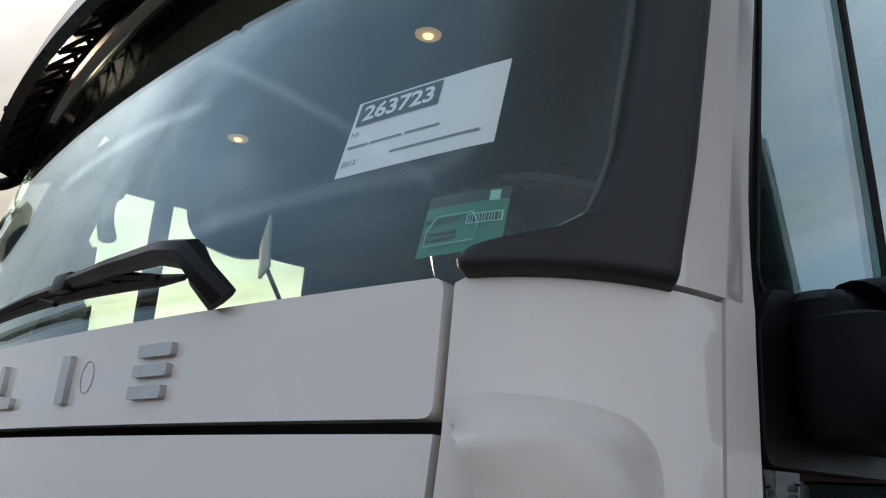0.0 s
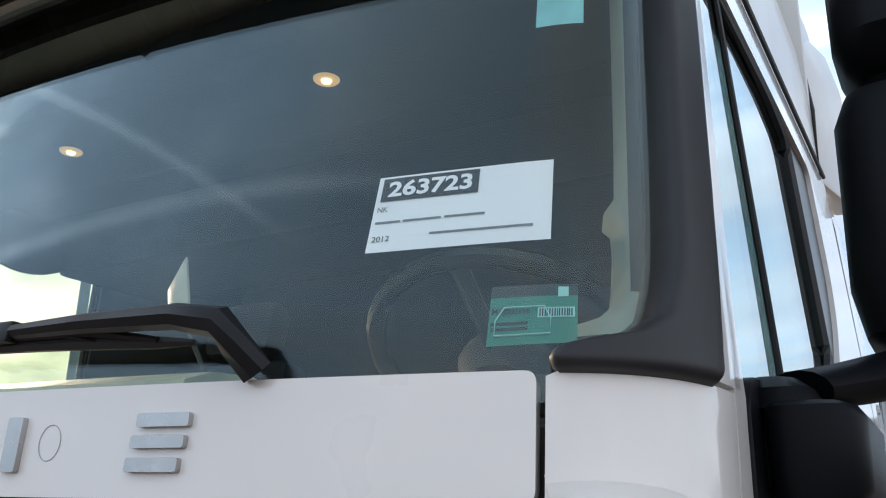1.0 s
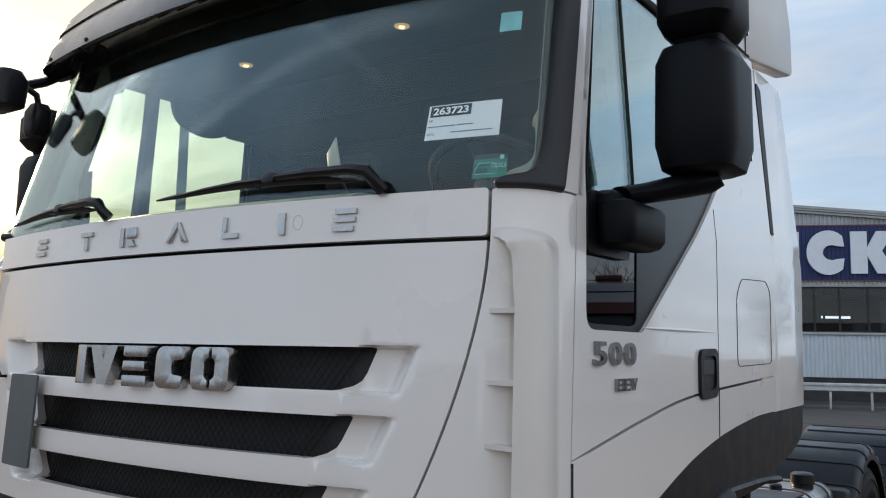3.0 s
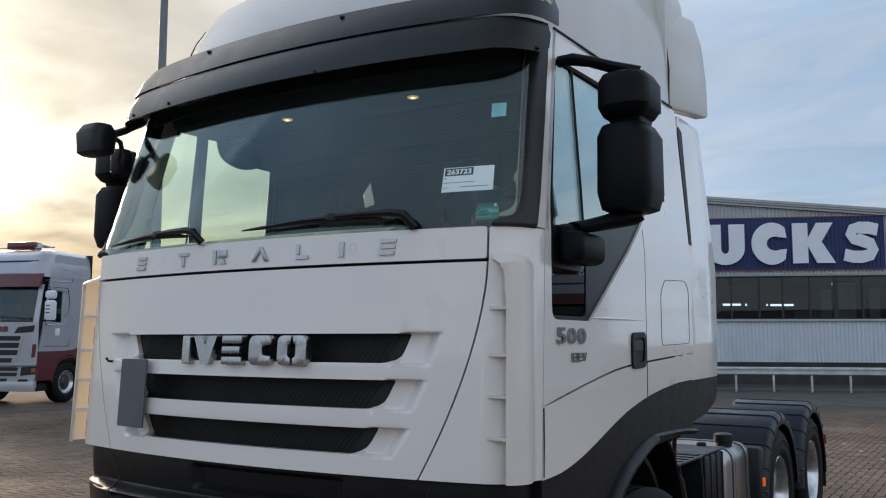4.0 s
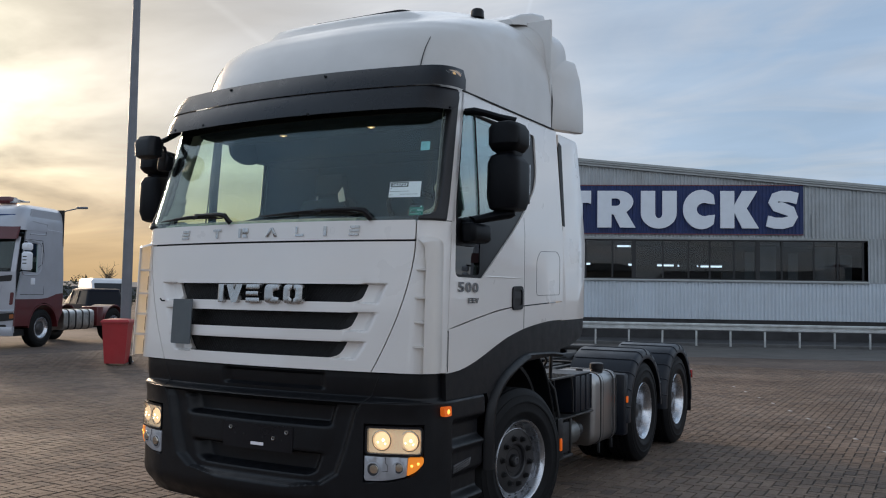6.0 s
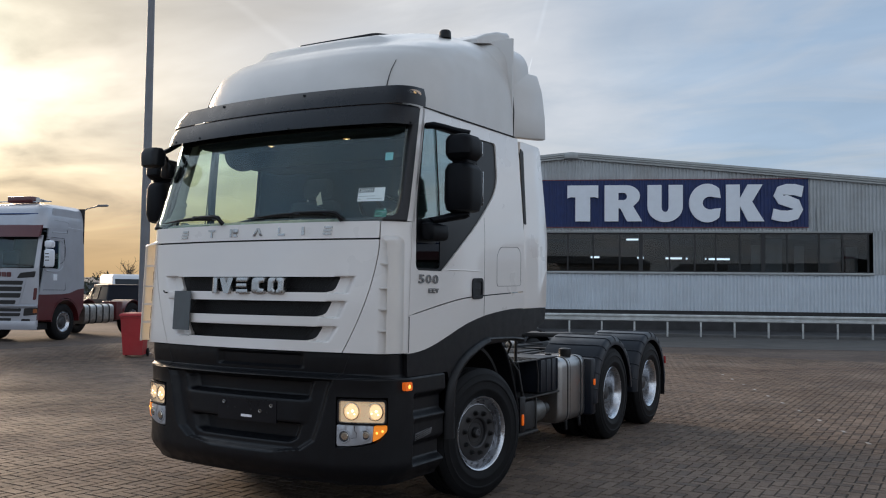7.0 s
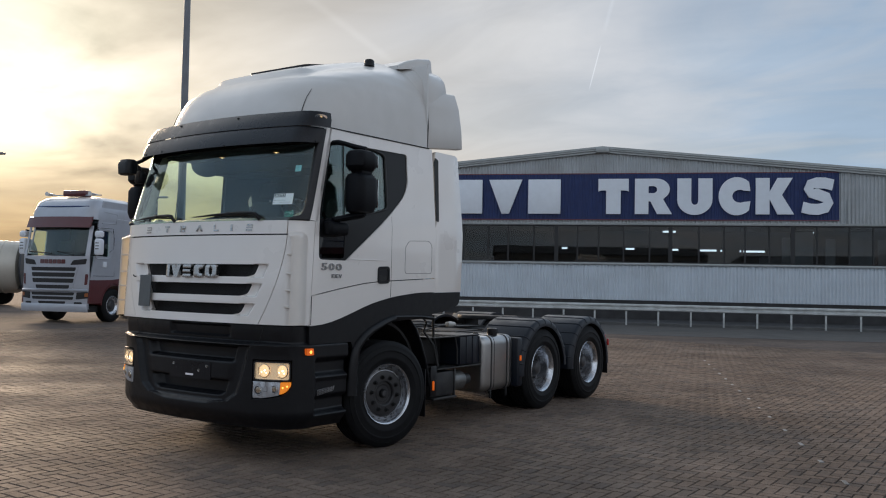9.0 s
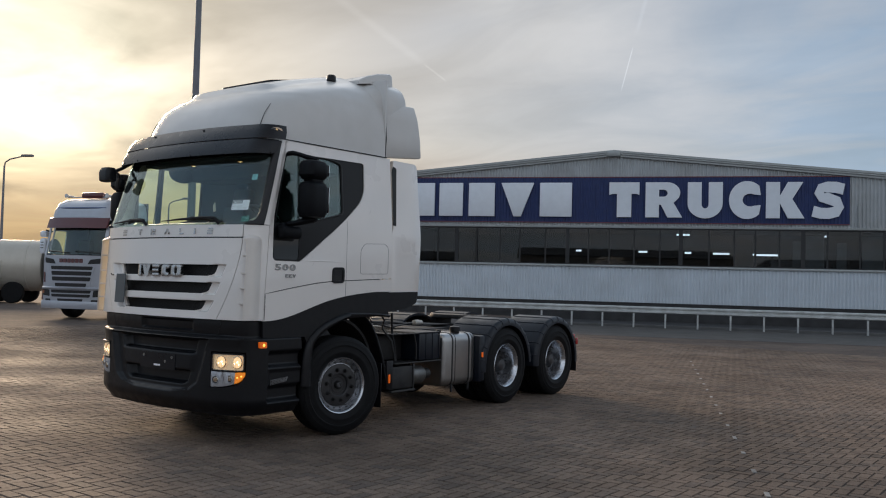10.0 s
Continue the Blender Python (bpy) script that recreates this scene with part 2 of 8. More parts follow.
def glow(name, colour, strength):
    m = bpy.data.materials.new(name)
    m.use_nodes = True
    p = m.node_tree.nodes["Principled BSDF"]
    p.inputs["Base Color"].default_value = (*colour, 1)
    p.inputs["Emission Color"].default_value = (*colour, 1)
    p.inputs["Emission Strength"].default_value = strength
    return m


WHITE = material("white_paint", (0.80, 0.765, 0.735), 0.30, var=0.015, scale=3, coat=1.0, rvar=0.05)
ROOF_WHITE = material("white_roof_plastic", (0.60, 0.59, 0.575), 0.38, var=0.03, scale=4, coat=0.25, rvar=0.08, dirt=(0.45, 0.43, 0.39), dirt_amount=0.2)
BLACK = material("black_plastic", (0.0045, 0.005, 0.007), 0.42, var=0.15, scale=20, bump=0.05, bump_scale=400, rvar=0.1, dirt=(0.014, 0.013, 0.0125), dirt_amount=0.25, spec=0.30)
VISOR = material("visor_plastic", (0.0065, 0.007, 0.010), 0.30, var=0.1, scale=14, bump=0.02, bump_scale=300, rvar=0.05, spec=0.34)
TRIM = material("pillar_trim_plastic", (0.013, 0.013, 0.0155), 0.55, var=0.08, scale=30, bump=0.08, bump_scale=500)
RUBBER = material("tyre_rubber", (0.0055, 0.0058, 0.007), 0.65, var=0.25, scale=10, bump=0.12, bump_scale=180, dirt=(0.013, 0.0125, 0.012), dirt_amount=0.3, dirt_scale=6, spec=0.19)
MIRRORBLACK = material("mirror_plastic", (0.0042, 0.005, 0.007), 0.48, var=0.08, scale=14, bump=0.03, bump_scale=400, spec=0.13)
GREYPAN = material("grey_quarter_panel", (0.009, 0.0095, 0.011), 0.30, var=0.06, scale=10, spec=0.2)
DARKCHROME = material("dark_chrome", (0.30, 0.30, 0.30), 0.22, 1.0, var=0.1, scale=40)
CHROME = material("brushed_chrome", (0.45, 0.445, 0.44), 0.26, 1.0, var=0.08, scale=30, rvar=0.06)
ALLOY = material("aluminium", (0.55, 0.55, 0.54), 0.36, 1.0, var=0.15, scale=9, rvar=0.1, bump=0.05, bump_scale=90, dirt=(0.12, 0.11, 0.10), dirt_amount=0.45, dirt_scale=4)
RIM = material("silver_wheel_paint", (0.58, 0.60, 0.64), 0.24, 0.95, var=0.10, scale=12, rvar=0.08, dirt=(0.09, 0.085, 0.08), dirt_amount=0.3, dirt_scale=5)
HUB = material("dark_hub_steel", (0.065, 0.065, 0.07), 0.5, 0.6, var=0.3, scale=14, bump=0.1, dirt=(0.05, 0.045, 0.04), dirt_amount=0.5)
STEEL = material("dark_chassis_steel", (0.018, 0.019, 0.022), 0.55, 0.3, var=0.3, scale=8, bump=0.1, dirt=(0.09, 0.08, 0.065), dirt_amount=0.4)
MESH = material("black_grille_mesh", (0.010, 0.010, 0.011), 0.6, var=0.2, scale=60)
SEAL = material("rubber_seal", (0.010, 0.010, 0.011), 0.6)
WINDSCREEN = glass("windscreen_glass", (0.962, 0.992, 0.978), 0.034, 0.0, (0.84, 0.97, 1.0), 4.1)
SIDEGLASS = glass("side_glass", (0.80, 0.905, 0.85), 0.030, 0.0, (0.90, 0.97, 0.98), 2.5)
DARKGLASS = glass("dark_lower_glass", (0.08, 0.09, 0.10), 0.035)
MIRROR = material("mirror_glass", (0.85, 0.87, 0.88), 0.02, 1.0)
ORANGE = glow("amber_lens", (0.95, 0.27, 0.02), 0.55)
ORANGE_ON = glow("amber_lens_lit", (0.9, 0.15, 0.01), 0.38)
AMBER_BULB = glow("amber_bulb_glow", (1.0, 0.50, 0.08), 2.2)
# patches of grime; the hub recess's shade is put into the dark base colour
HUBDARK = material("grimy_shaded_hub_steel", (0.009, 0.009, 0.010), 0.45, 0.4, var=0.3, scale=20, dirt=(0.03, 0.027, 0.024), dirt_amount=0.4)
RING = material("wheel_grey_and_lit_step_paint", (0.26, 0.265, 0.28), 0.35, 0.6, var=0.15, scale=14, dirt=(0.06, 0.055, 0.05), dirt_amount=0.4, dirt_scale=5)
REDLENS = material("red_lens", (0.35, 0.02, 0.02), 0.2, coat=0.5)
CLEAR = glass("lamp_lens", (0.95, 0.95, 0.93), 0.04)
REFLECTOR = material("lamp_reflector", (0.72, 0.68, 0.60), 0.2, 1.0)
# no lamp itself: the bulbs' bounced light is put in as a weak glow
LAMPPALE = glow("inner_reflector_added_glow", (0.95, 0.70, 0.46), 0.40)
LAMP_ON = glow("headlamp_glass_glow", (1.0, 0.66, 0.36), 1.40)
FOGBLOCK = material("satin_silver_lamp_shell", (0.42, 0.43, 0.46), 0.28, 0.25, var=0.08, scale=20)
LAMP_HOT = glow("headlamp_bulb_glow", (1.0, 0.80, 0.54), 11.0)
DISC = material("dark_disc_paint", (0.028, 0.028, 0.031), 0.42, 0.2, var=0.2, scale=12, dirt=(0.05, 0.045, 0.04), dirt_amount=0.3)
TANK = material("brushed_tank_aluminium", (0.40, 0.40, 0.40), 0.34, 1.0, var=0.07, scale=5, rvar=0.06, bump=0.02, bump_scale=60, dirt=(0.16, 0.15, 0.14), dirt_amount=0.25, dirt_scale=3)
GUARD = material("mudguard_plastic", (0.006, 0.009, 0.016), 0.40, var=0.2, scale=9, bump=0.04, bump_scale=200, rvar=0.1, dirt=(0.014, 0.016, 0.02), dirt_amount=0.25, spec=0.35)
DECK = material("worn_dark_deck_metal", (0.06, 0.06, 0.06), 0.5, 0.6, var=0.35, scale=9, bump=0.1, dirt=(0.02, 0.018, 0.016), dirt_amount=0.6)
SILENCER = material("dull_silencer_steel", (0.20, 0.20, 0.195), 0.45, 0.8, var=0.2, scale=8, dirt=(0.05, 0.045, 0.04), dirt_amount=0.5, dirt_scale=5)
DOME = glow("dome_lamp_glow", (1.0, 0.70, 0.30), 2.5)
DOME_RING = glow("dome_lamp_ring", (0.75, 0.48, 0.20), 0.45)
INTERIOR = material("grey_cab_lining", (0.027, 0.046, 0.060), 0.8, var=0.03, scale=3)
DASH = material("dark_dashboard_plastic", (0.05, 0.055, 0.06), 0.6, var=0.1, scale=12, bump=0.1, bump_scale=300)
SEATCLOTH = material("dark_seat_cloth", (0.035, 0.038, 0.045), 0.9, var=0.2, scale=20, bump=0.2, bump_scale=250)
TRIMLIGHT = material("pale_pillar_lining", (0.26, 0.29, 0.23), 0.6, var=0.06, scale=5)
PAPER = material("white_paper", (0.88, 0.86, 0.90), 0.7, var=0.02, scale=10)
INK = material("black_ink", (0.012, 0.012, 0.016), 0.6)
FAINT_INK = material("grey_ink", (0.16, 0.16, 0.18), 0.6)
TEAL = material("teal_sticker", (0.004, 0.175, 0.125), 0.45, var=0.08, scale=40)
TEAL_DARK = material("dark_sticker_print", (0.006, 0.02, 0.022), 0.5)
TEAL_PALE = material("pale_sticker_print", (0.30, 0.62, 0.58), 0.5)
PALE_TEAL = material("pale_blue_sticker", (0.22, 0.55, 0.58), 0.5, var=0.12, scale=30)
PLATEGREY = material("blank_grey_plate", (0.085, 0.10, 0.11), 0.5, var=0.08, scale=10)



def thin_plastic(name, colour, through):
    """White plastic thin enough to glow where the sun stands behind it."""
    m = material(name, colour, 0.35, var=0.03, scale=6, coat=0.3)
    nt = m.node_tree
    p = nt.nodes["Principled BSDF"]
    out = next(n for n in nt.nodes if n.type == "OUTPUT_MATERIAL")
    tr, mix = nt.nodes.new("ShaderNodeBsdfTranslucent"), nt.nodes.new("ShaderNodeMixShader")
    tr.inputs[0].default_value = (*through, 1)
    mix.inputs[0].default_value = 0.16
    nt.links.new(p.outputs[0], mix.inputs[1])
    nt.links.new(tr.outputs[0], mix.inputs[2])
    nt.links.new(mix.outputs[0], out.inputs[0])
    return m


VANE = thin_plastic("thin_white_vane_plastic", (0.80, 0.765, 0.735), (1.0, 0.86, 0.60))

# ---- building tools ----
def finish(name, bm, mat, smooth=38):
    bmesh.ops.remove_doubles(bm, verts=bm.verts, dist=0.0002)
    me = bpy.data.meshes.new(name)
    bm.to_mesh(me)
    bm.free()
    me.materials.append(mat)
    if smooth:
        me.shade_smooth()
        me.set_sharp_from_angle(angle=radians(smooth))
    return me


def part(name, bm, mat, parent=None, label="", smooth=38):
    """One mesh object of its own, under a thing or a part."""
    ob = new(name, finish(name, bm, mat, smooth))
    if parent is not None:
        ob.parent = parent
    if label:
        tagged(ob, label)
    return ob


def thing(name, label, category, group="", at=(0, 0, 0), turn=0.0):
    ob = new(name)
    ob.matrix_world = pose(*at, 0, 0, turn)
    ob.empty_display_size = 0.2
    return tagged(ob, label, category, group)


def box(x0, x1, y0, y1, z0, z1, bevel=0.0, bm=None, seg=2):
    own = bmesh.new()
    vs = bmesh.ops.create_cube(own, size=1.0)["verts"]
    for v in vs:
        v.co = Vector(((x0 + x1) / 2 + v.co.x * (x1 - x0), (y0 + y1) / 2 + v.co.y * (y1 - y0), (z0 + z1) / 2 + v.co.z * (z1 - z0)))
    if bevel:
        bmesh.ops.bevel(own, geom=own.edges[:], offset=bevel, segments=seg, profile=0.5, affect="EDGES", clamp_overlap=True)
    return own if bm is None else join(bm, own)


def join(bm, other, m=None):
    """Adds other to bm, moved by m."""
    if m is not None:
        bmesh.ops.transform(other, matrix=m, verts=other.verts)
    me = bpy.data.meshes.new("tmp")
    other.to_mesh(me)
    other.free()
    bm.from_mesh(me)
    bpy.data.meshes.remove(me)
    return bm


def rounded(points, r, n=4):
    """A polygon with rounded corners; r is one radius, or one for each corner."""
    out, k = [], len(points)
    rs = r if isinstance(r, (list, tuple)) else [r] * k
    for i in range(k):
        p, a, b = Vector(points[i]), Vector(points[i - 1]), Vector(points[(i + 1) % k])
        if rs[i] <= 0:
            out.append(tuple(p))
            continue
        ua, ub = (a - p).normalized(), (b - p).normalized()
        d = min(rs[i], (a - p).length * 0.48, (b - p).length * 0.48)
        p0, p1 = p + ua * d, p + ub * d
        for j in range(n + 1):
            t = j / n
            out.append(tuple((1 - t) ** 2 * p0 + 2 * t * (1 - t) * p + t * t * p1))
    return out


def fill(outline, holes=(), cuts_a=(), cuts_b=()):
    """A flat sheet in the plane (a, b, 0) with holes, cut along lines of constant a and b."""
    bm = bmesh.new()
    for loop in (outline, *holes):
        vs = [bm.verts.new((p[0], p[1], 0)) for p in loop]
        for i in range(len(vs)):
            bm.edges.new((vs[i - 1], vs[i]))
    bmesh.ops.triangle_fill(bm, use_beauty=True, use_dissolve=False, edges=bm.edges[:])
    for axis, cuts in ((0, cuts_a), (1, cuts_b)):
        for c in cuts:
            co, no = [0, 0, 0], [0, 0, 0]
            co[axis], no[axis] = c, 1
            bmesh.ops.bisect_plane(bm, geom=bm.verts[:] + bm.edges[:] + bm.faces[:], dist=1e-5, plane_co=co, plane_no=no)
    return bm


def sheet(outline, holes, place, thick, cuts_a=(), cuts_b=(), inward=None, bevel=0.0):
    """fill(), then put in the world by place(a, b), then thickened along its own back direction inward(a, b)."""
    bm = fill(outline, holes, cuts_a, cuts_b)
    flat = {v: (v.co.x, v.co.y) for v in bm.verts}
    front = list(bm.faces)
    rim = [e for e in bm.edges if len(e.link_faces) == 1]
    back = {}
    for v, (a, b) in list(flat.items()):
        p = Vector(place(a, b))
        v.co = p
        back[v] = bm.verts.new(p + Vector(inward(a, b)) * thick)
    for f in front:
        bm.faces.new([back[v] for v in reversed(f.verts)])
    for e in rim:
        a, b = e.verts
        bm.faces.new((a, b, back[b], back[a]))
    bmesh.ops.recalc_face_normals(bm, faces=bm.faces[:])
    if bevel:
        outer = [e for e in rim if e.is_valid and e.calc_face_angle(0) > 1.0]
        bmesh.ops.bevel(bm, geom=outer, offset=bevel, segments=3, profile=0.5, affect="EDGES", clamp_overlap=True)
    return bm


def steps(a, b, n):
    return [a + (b - a) * i / n for i in range(n + 1)]


def lathe(profile, segs=40, axis="x", closed=False, cap=True):
    """A turned body: profile of (along the axis, radius)."""
    bm = bmesh.new()
    rings = []
    for a, r in profile:
        ring = []
        for i in range(segs):
            t = 2 * math.pi * i / segs
            c, s = r * math.cos(t), r * math.sin(t)
            ring.append(bm.verts.new({"x": (a, c, s), "y": (c, a, s), "z": (c, s, a)}[axis]))
        rings.append(ring)
    pairs = list(zip(rings, rings[1:])) + ([(rings[-1], rings[0])] if closed else [])
    for r0, r1 in pairs:
        for i in range(segs):
            j = (i + 1) % segs
            bm.faces.new((r0[i], r0[j], r1[j], r1[i]))
    if not closed and cap:
        for ring in (rings[0], rings[-1]):
            bm.faces.new(ring)
    bmesh.ops.recalc_face_normals(bm, faces=bm.faces[:])
    return bm


def tube(points, r, segs=8, bm=None):
    """A bent rod through the points."""
    own = bmesh.new()
    pts = [Vector(p) for p in points]
    rings = []
    for i, p in enumerate(pts):
        d = (pts[min(i + 1, len(pts) - 1)] - pts[max(i - 1, 0)]).normalized()
        side = d.cross(Vector((0, 0, 1)))
        if side.length < 0.05:
            side = d.cross(Vector((0, 1, 0)))
        side.normalize()
        up = side.cross(d)
        rr = r[i] if isinstance(r, (list, tuple)) else r
        rings.append([own.verts.new(p + (side * math.cos(2 * math.pi * k / segs) + up * math.sin(2 * math.pi * k / segs)) * rr) for k in range(segs)])
    for r0, r1 in zip(rings, rings[1:]):
        for k in range(segs):
            own.faces.new((r0[k], r0[(k + 1) % segs], r1[(k + 1) % segs], r1[k]))
    own.faces.new(rings[0][::-1])
    own.faces.new(rings[-1])
    bmesh.ops.recalc_face_normals(own, faces=own.faces[:])
    return own if bm is None else join(bm, own)


def prism(points, place, depth, bevel=0.0):
    """A flat polygon made thick: place(a, b, d) gives the place at depth d."""
    bm = bmesh.new()
    f = [bm.verts.new(place(a, b, 0)) for a, b in points]
    g = [bm.verts.new(place(a, b, depth)) for a, b in points]
    bm.faces.new(f)
    bm.faces.new(g[::-1])
    for i in range(len(f)):
        bm.faces.new((f[i - 1], f[i], g[i], g[i - 1]))
    bmesh.ops.recalc_face_normals(bm, faces=bm.faces[:])
    if bevel:
        bmesh.ops.bevel(bm, geom=bm.edges[:], offset=bevel, segments=2, profile=0.5, affect="EDGES", clamp_overlap=True)
    return bm


def loft(sections, cap=True, closed=True):
    """A skin over rings with the same number of points."""
    bm = bmesh.new()
    rings = [[bm.verts.new(p) for p in s] for s in sections]
    k = len(rings[0])
    for r0, r1 in zip(rings, rings[1:]):
        for i in range(k if closed else k - 1):
            j = (i + 1) % k
            bm.faces.new((r0[i], r0[j], r1[j], r1[i]))
    if cap:
        bm.faces.new(rings[0][::-1])
        bm.faces.new(rings[-1])
    bmesh.ops.recalc_face_normals(bm, faces=bm.faces[:])
    return bm


def letters(text, width, height, depth, fat=0.0):
    """Raised lettering in the plane (x, z), from (0, 0), facing -y, stretched to its size."""
    cu = bpy.data.curves.new("text", "FONT")
    cu.body, cu.size, cu.extrude, cu.offset, cu.resolution_u = text, 1.0, 0.5, fat, 3
    ob = bpy.data.objects.new("text", cu)
    scene.collection.objects.link(ob)
    me = bpy.data.meshes.new_from_object(ob.evaluated_get(bpy.context.evaluated_depsgraph_get()))
    bm = bmesh.new()
    bm.from_mesh(me)
    bpy.data.objects.remove(ob)
    bpy.data.curves.remove(cu)
    bpy.data.meshes.remove(me)
    lo = [min(v.co[i] for v in bm.verts) for i in range(3)]
    hi = [max(v.co[i] for v in bm.verts) for i in range(3)]
    for v in bm.verts:
        c = [(v.co[i] - lo[i]) / max(hi[i] - lo[i], 1e-6) for i in range(3)]
        v.co = Vector((c[0] * width, -c[2] * depth, c[1] * height))
    return bm


def warp(bm, f):
    for v in bm.verts:
        v.co = Vector(f(v.co))
    return bm


def smooth(a, b, x):
    t = min(1.0, max(0.0, (x - a) / (b - a)))
    return t * t * (3 - 2 * t)


def band(a, b, soft, x):
    return smooth(a - soft, a + soft, x) * (1 - smooth(b - soft, b + soft, x))

# ---- the white tractor: cab ----
def plan_table():
    """The cab's outline from above, one half: from the middle of the front round the corner and back along the side."""
    pts = [(x, -0.04 + 0.122 * (x / 1.125) ** 2) for x in steps(0, 1.10, 40)]
    a, b, c = Vector(pts[-1]), Vector((1.25, 0.109)), Vector((1.25, 0.30))
    pts += [tuple((1 - t) ** 2 * a + 2 * t * (1 - t) * b + t * t * c) for t in steps(0, 1, 24)[1:]]
    pts += [(1.25, y) for y in steps(0.30, 3.0, 30)[1:]]
    run = [0.0]
    for p, q in zip(pts, pts[1:]):
        run.append(run[-1] + math.hypot(q[0] - p[0], q[1] - p[1]))
    return pts, run


PLAN, RUN = plan_table()
U_END = RUN[64]          # where the front has become the side


def plan(u):
    u = min(max(u, 0.0), RUN[-1] - 1e-6)
    i = max(0, int(np.searchsorted(RUN, u, side="right")) - 1)
    t = (u - RUN[i]) / (RUN[i + 1] - RUN[i])
    p, q = PLAN[i], PLAN[i + 1]
    d = Vector((q[0] - p[0], q[1] - p[1])).normalized()
    return p[0] + t * (q[0] - p[0]), p[1] + t * (q[1] - p[1]), d.y, -d.x


def u_at(x):
    return float(np.interp(x, [p[0] for p in PLAN[:65]], RUN[:65]))


def lean(z):
    if z < 1.2:
        return -0.0275 * smooth(0.95, 1.2, z)
    return 0.05 * (z - 1.75) if z < 2.17 else 0.021 + 0.27 * (z - 2.17)


def inset(z):
    return 0.0 if z < 2.17 else 0.08 * (z - 2.17)


def front(u, z, off=0.0):
    """A place on the cab's front and corners, off metres outside its skin."""
    s = -1 if u < 0 else 1
    x, y, nx, ny = plan(abs(u))
    return Vector((s * (x - inset(z) * x / 1.25 + nx * off), y + lean(z) + ny * off, z))


def front_in(u, z):
    s = -1 if u < 0 else 1
    _, _, nx, ny = plan(abs(u))
    return Vector((-s * nx, -ny, 0))


def side(s, off=0.0):
    return lambda y, z: Vector((s * (1.25 - inset(z) + off), y, z))


def side_in(s):
    return lambda y, z: Vector((-s, 0, 0))


def front_sheet(outline, holes=(), thick=0.02, off=0.0, n=26, extra=(), cuts_z=(), bevel=0.0):
    us = [p[0] for p in outline]
    cuts = [c for c in steps(-1.5, 1.5, n * 3) if min(us) < c < max(us)] + list(extra)
    o = off if callable(off) else (lambda u, z: off)
    return sheet(outline, holes, lambda u, z: front(u, z, o(u, z)), thick, cuts, cuts_z, front_in, bevel)


truck = thing("tractor_truck", "white three-axle tractor truck with black bumper on brick paving", "truck")
FLAP = u_at(1.119)

# upper flap under the windscreen
part("upper_flap", front_sheet(rounded([(-FLAP, 2.048), (FLAP, 2.048), (FLAP, 2.168), (-FLAP, 2.168)], 0.012), thick=0.03, off=0.004, bevel=0.008), WHITE, truck)


# main flap with three grille slots
def slot(z0, z1, w0, w1):
    return rounded([(-w0, z0), (w0, z0), (w1, z1), (-w1, z1)], [0.05, 0.05, 0.012, 0.012])


SLOTS = [(1.66, 1.772, 0.765, 0.815), (1.487, 1.596, 0.70, 0.755), (1.315, 1.416, 0.625, 0.69)]


def scoop(u, z):
    """White hollows that run out sideways from the ends of the slots."""
    d = 0.0
    a = abs(u)
    for z0, z1, w0, w1 in SLOTS:
        w = w0 + (w1 - w0) * (z - z0) / (z1 - z0)
        d = max(d, 0.05 * band(z0 - 0.004, z1 + 0.002, 0.005, z) * (1 - smooth(w + 0.08, w + 0.155, a)) * smooth(w - 0.03, w, a))
    # slats swell forward between the slots
    d -= 0.012 * (1 - smooth(0.55, 0.85, a)) * band(1.40, 1.68, 0.03, z)
    return -d


def flap_edge(sign, n=14):
    """The flap's curved side edge, from below upwards."""
    out = []
    for z in steps(1.238, 2.036, n):
        t = (z - 1.238) / 0.798
        out.append((sign * (0.875 + (FLAP - 0.875) * (1 - (1 - t) ** 1.7)), z))
    return out


zs = sorted({round(z + d, 4) for z0, z1, _, _ in SLOTS for z in (z0, z1) for d in (-0.012, -0.006, 0, 0.006, 0.012)} | {round(z0 + (z1 - z0) * k / 8, 4) for z0, z1, _, _ in SLOTS for k in range(1, 8)} | {1.3, 1.45, 1.62, 1.85})
us = [s * a for s in (-1, 1) for a in steps(0.58, 0.99, 40)]
flap = part("grille_flap", front_sheet(flap_edge(1) + flap_edge(-1)[::-1], [slot(*k) for k in SLOTS], 0.03, scoop, extra=us, cuts_z=zs, bevel=0.004), WHITE, truck)
for z0, z1, w0, w1 in SLOTS:
    mesh = front_sheet([(-w1 - 0.02, z0 - 0.015), (w1 + 0.02, z0 - 0.015), (w1 + 0.02, z1 + 0.015), (-w1 - 0.02, z1 + 0.015)], thick=0.01, off=-0.07)
    # woven diamond mesh in front of the dark back
    for i in range(-66, 67):
        for d in (-1, 1):
            u = i * 0.024
            p, q = front(u - d * 0.05, z0 - 0.01, -0.062), front(u + d * 0.05, z1 + 0.01, -0.062)
            if abs(u) < w0 - 0.03:
                tube([p, q], 0.0018, 3, mesh)
    part("grille_mesh", mesh, MESH, flap, "black diamond mesh")


# white corner panels and their air vanes
def corner_panel(s):
    edge = [(FLAP + 0.008, 2.163)] + [(u + 0.008, z) for u, z in flap_edge(1)[::-1]]
    pts = [(s * u, z) for u, z in edge + [(0.95, 1.238), (U_END - 0.004, 1.238), (U_END - 0.004, 2.168), (FLAP + 0.03, 2.168)]]
    return front_sheet(pts[:-1] + [(s * (FLAP + 0.02), 2.168)], thick=0.025, extra=[s * u for u in steps(0.90, U_END, 24)], cuts_z=steps(1.26, 2.14, 16), bevel=0.005)


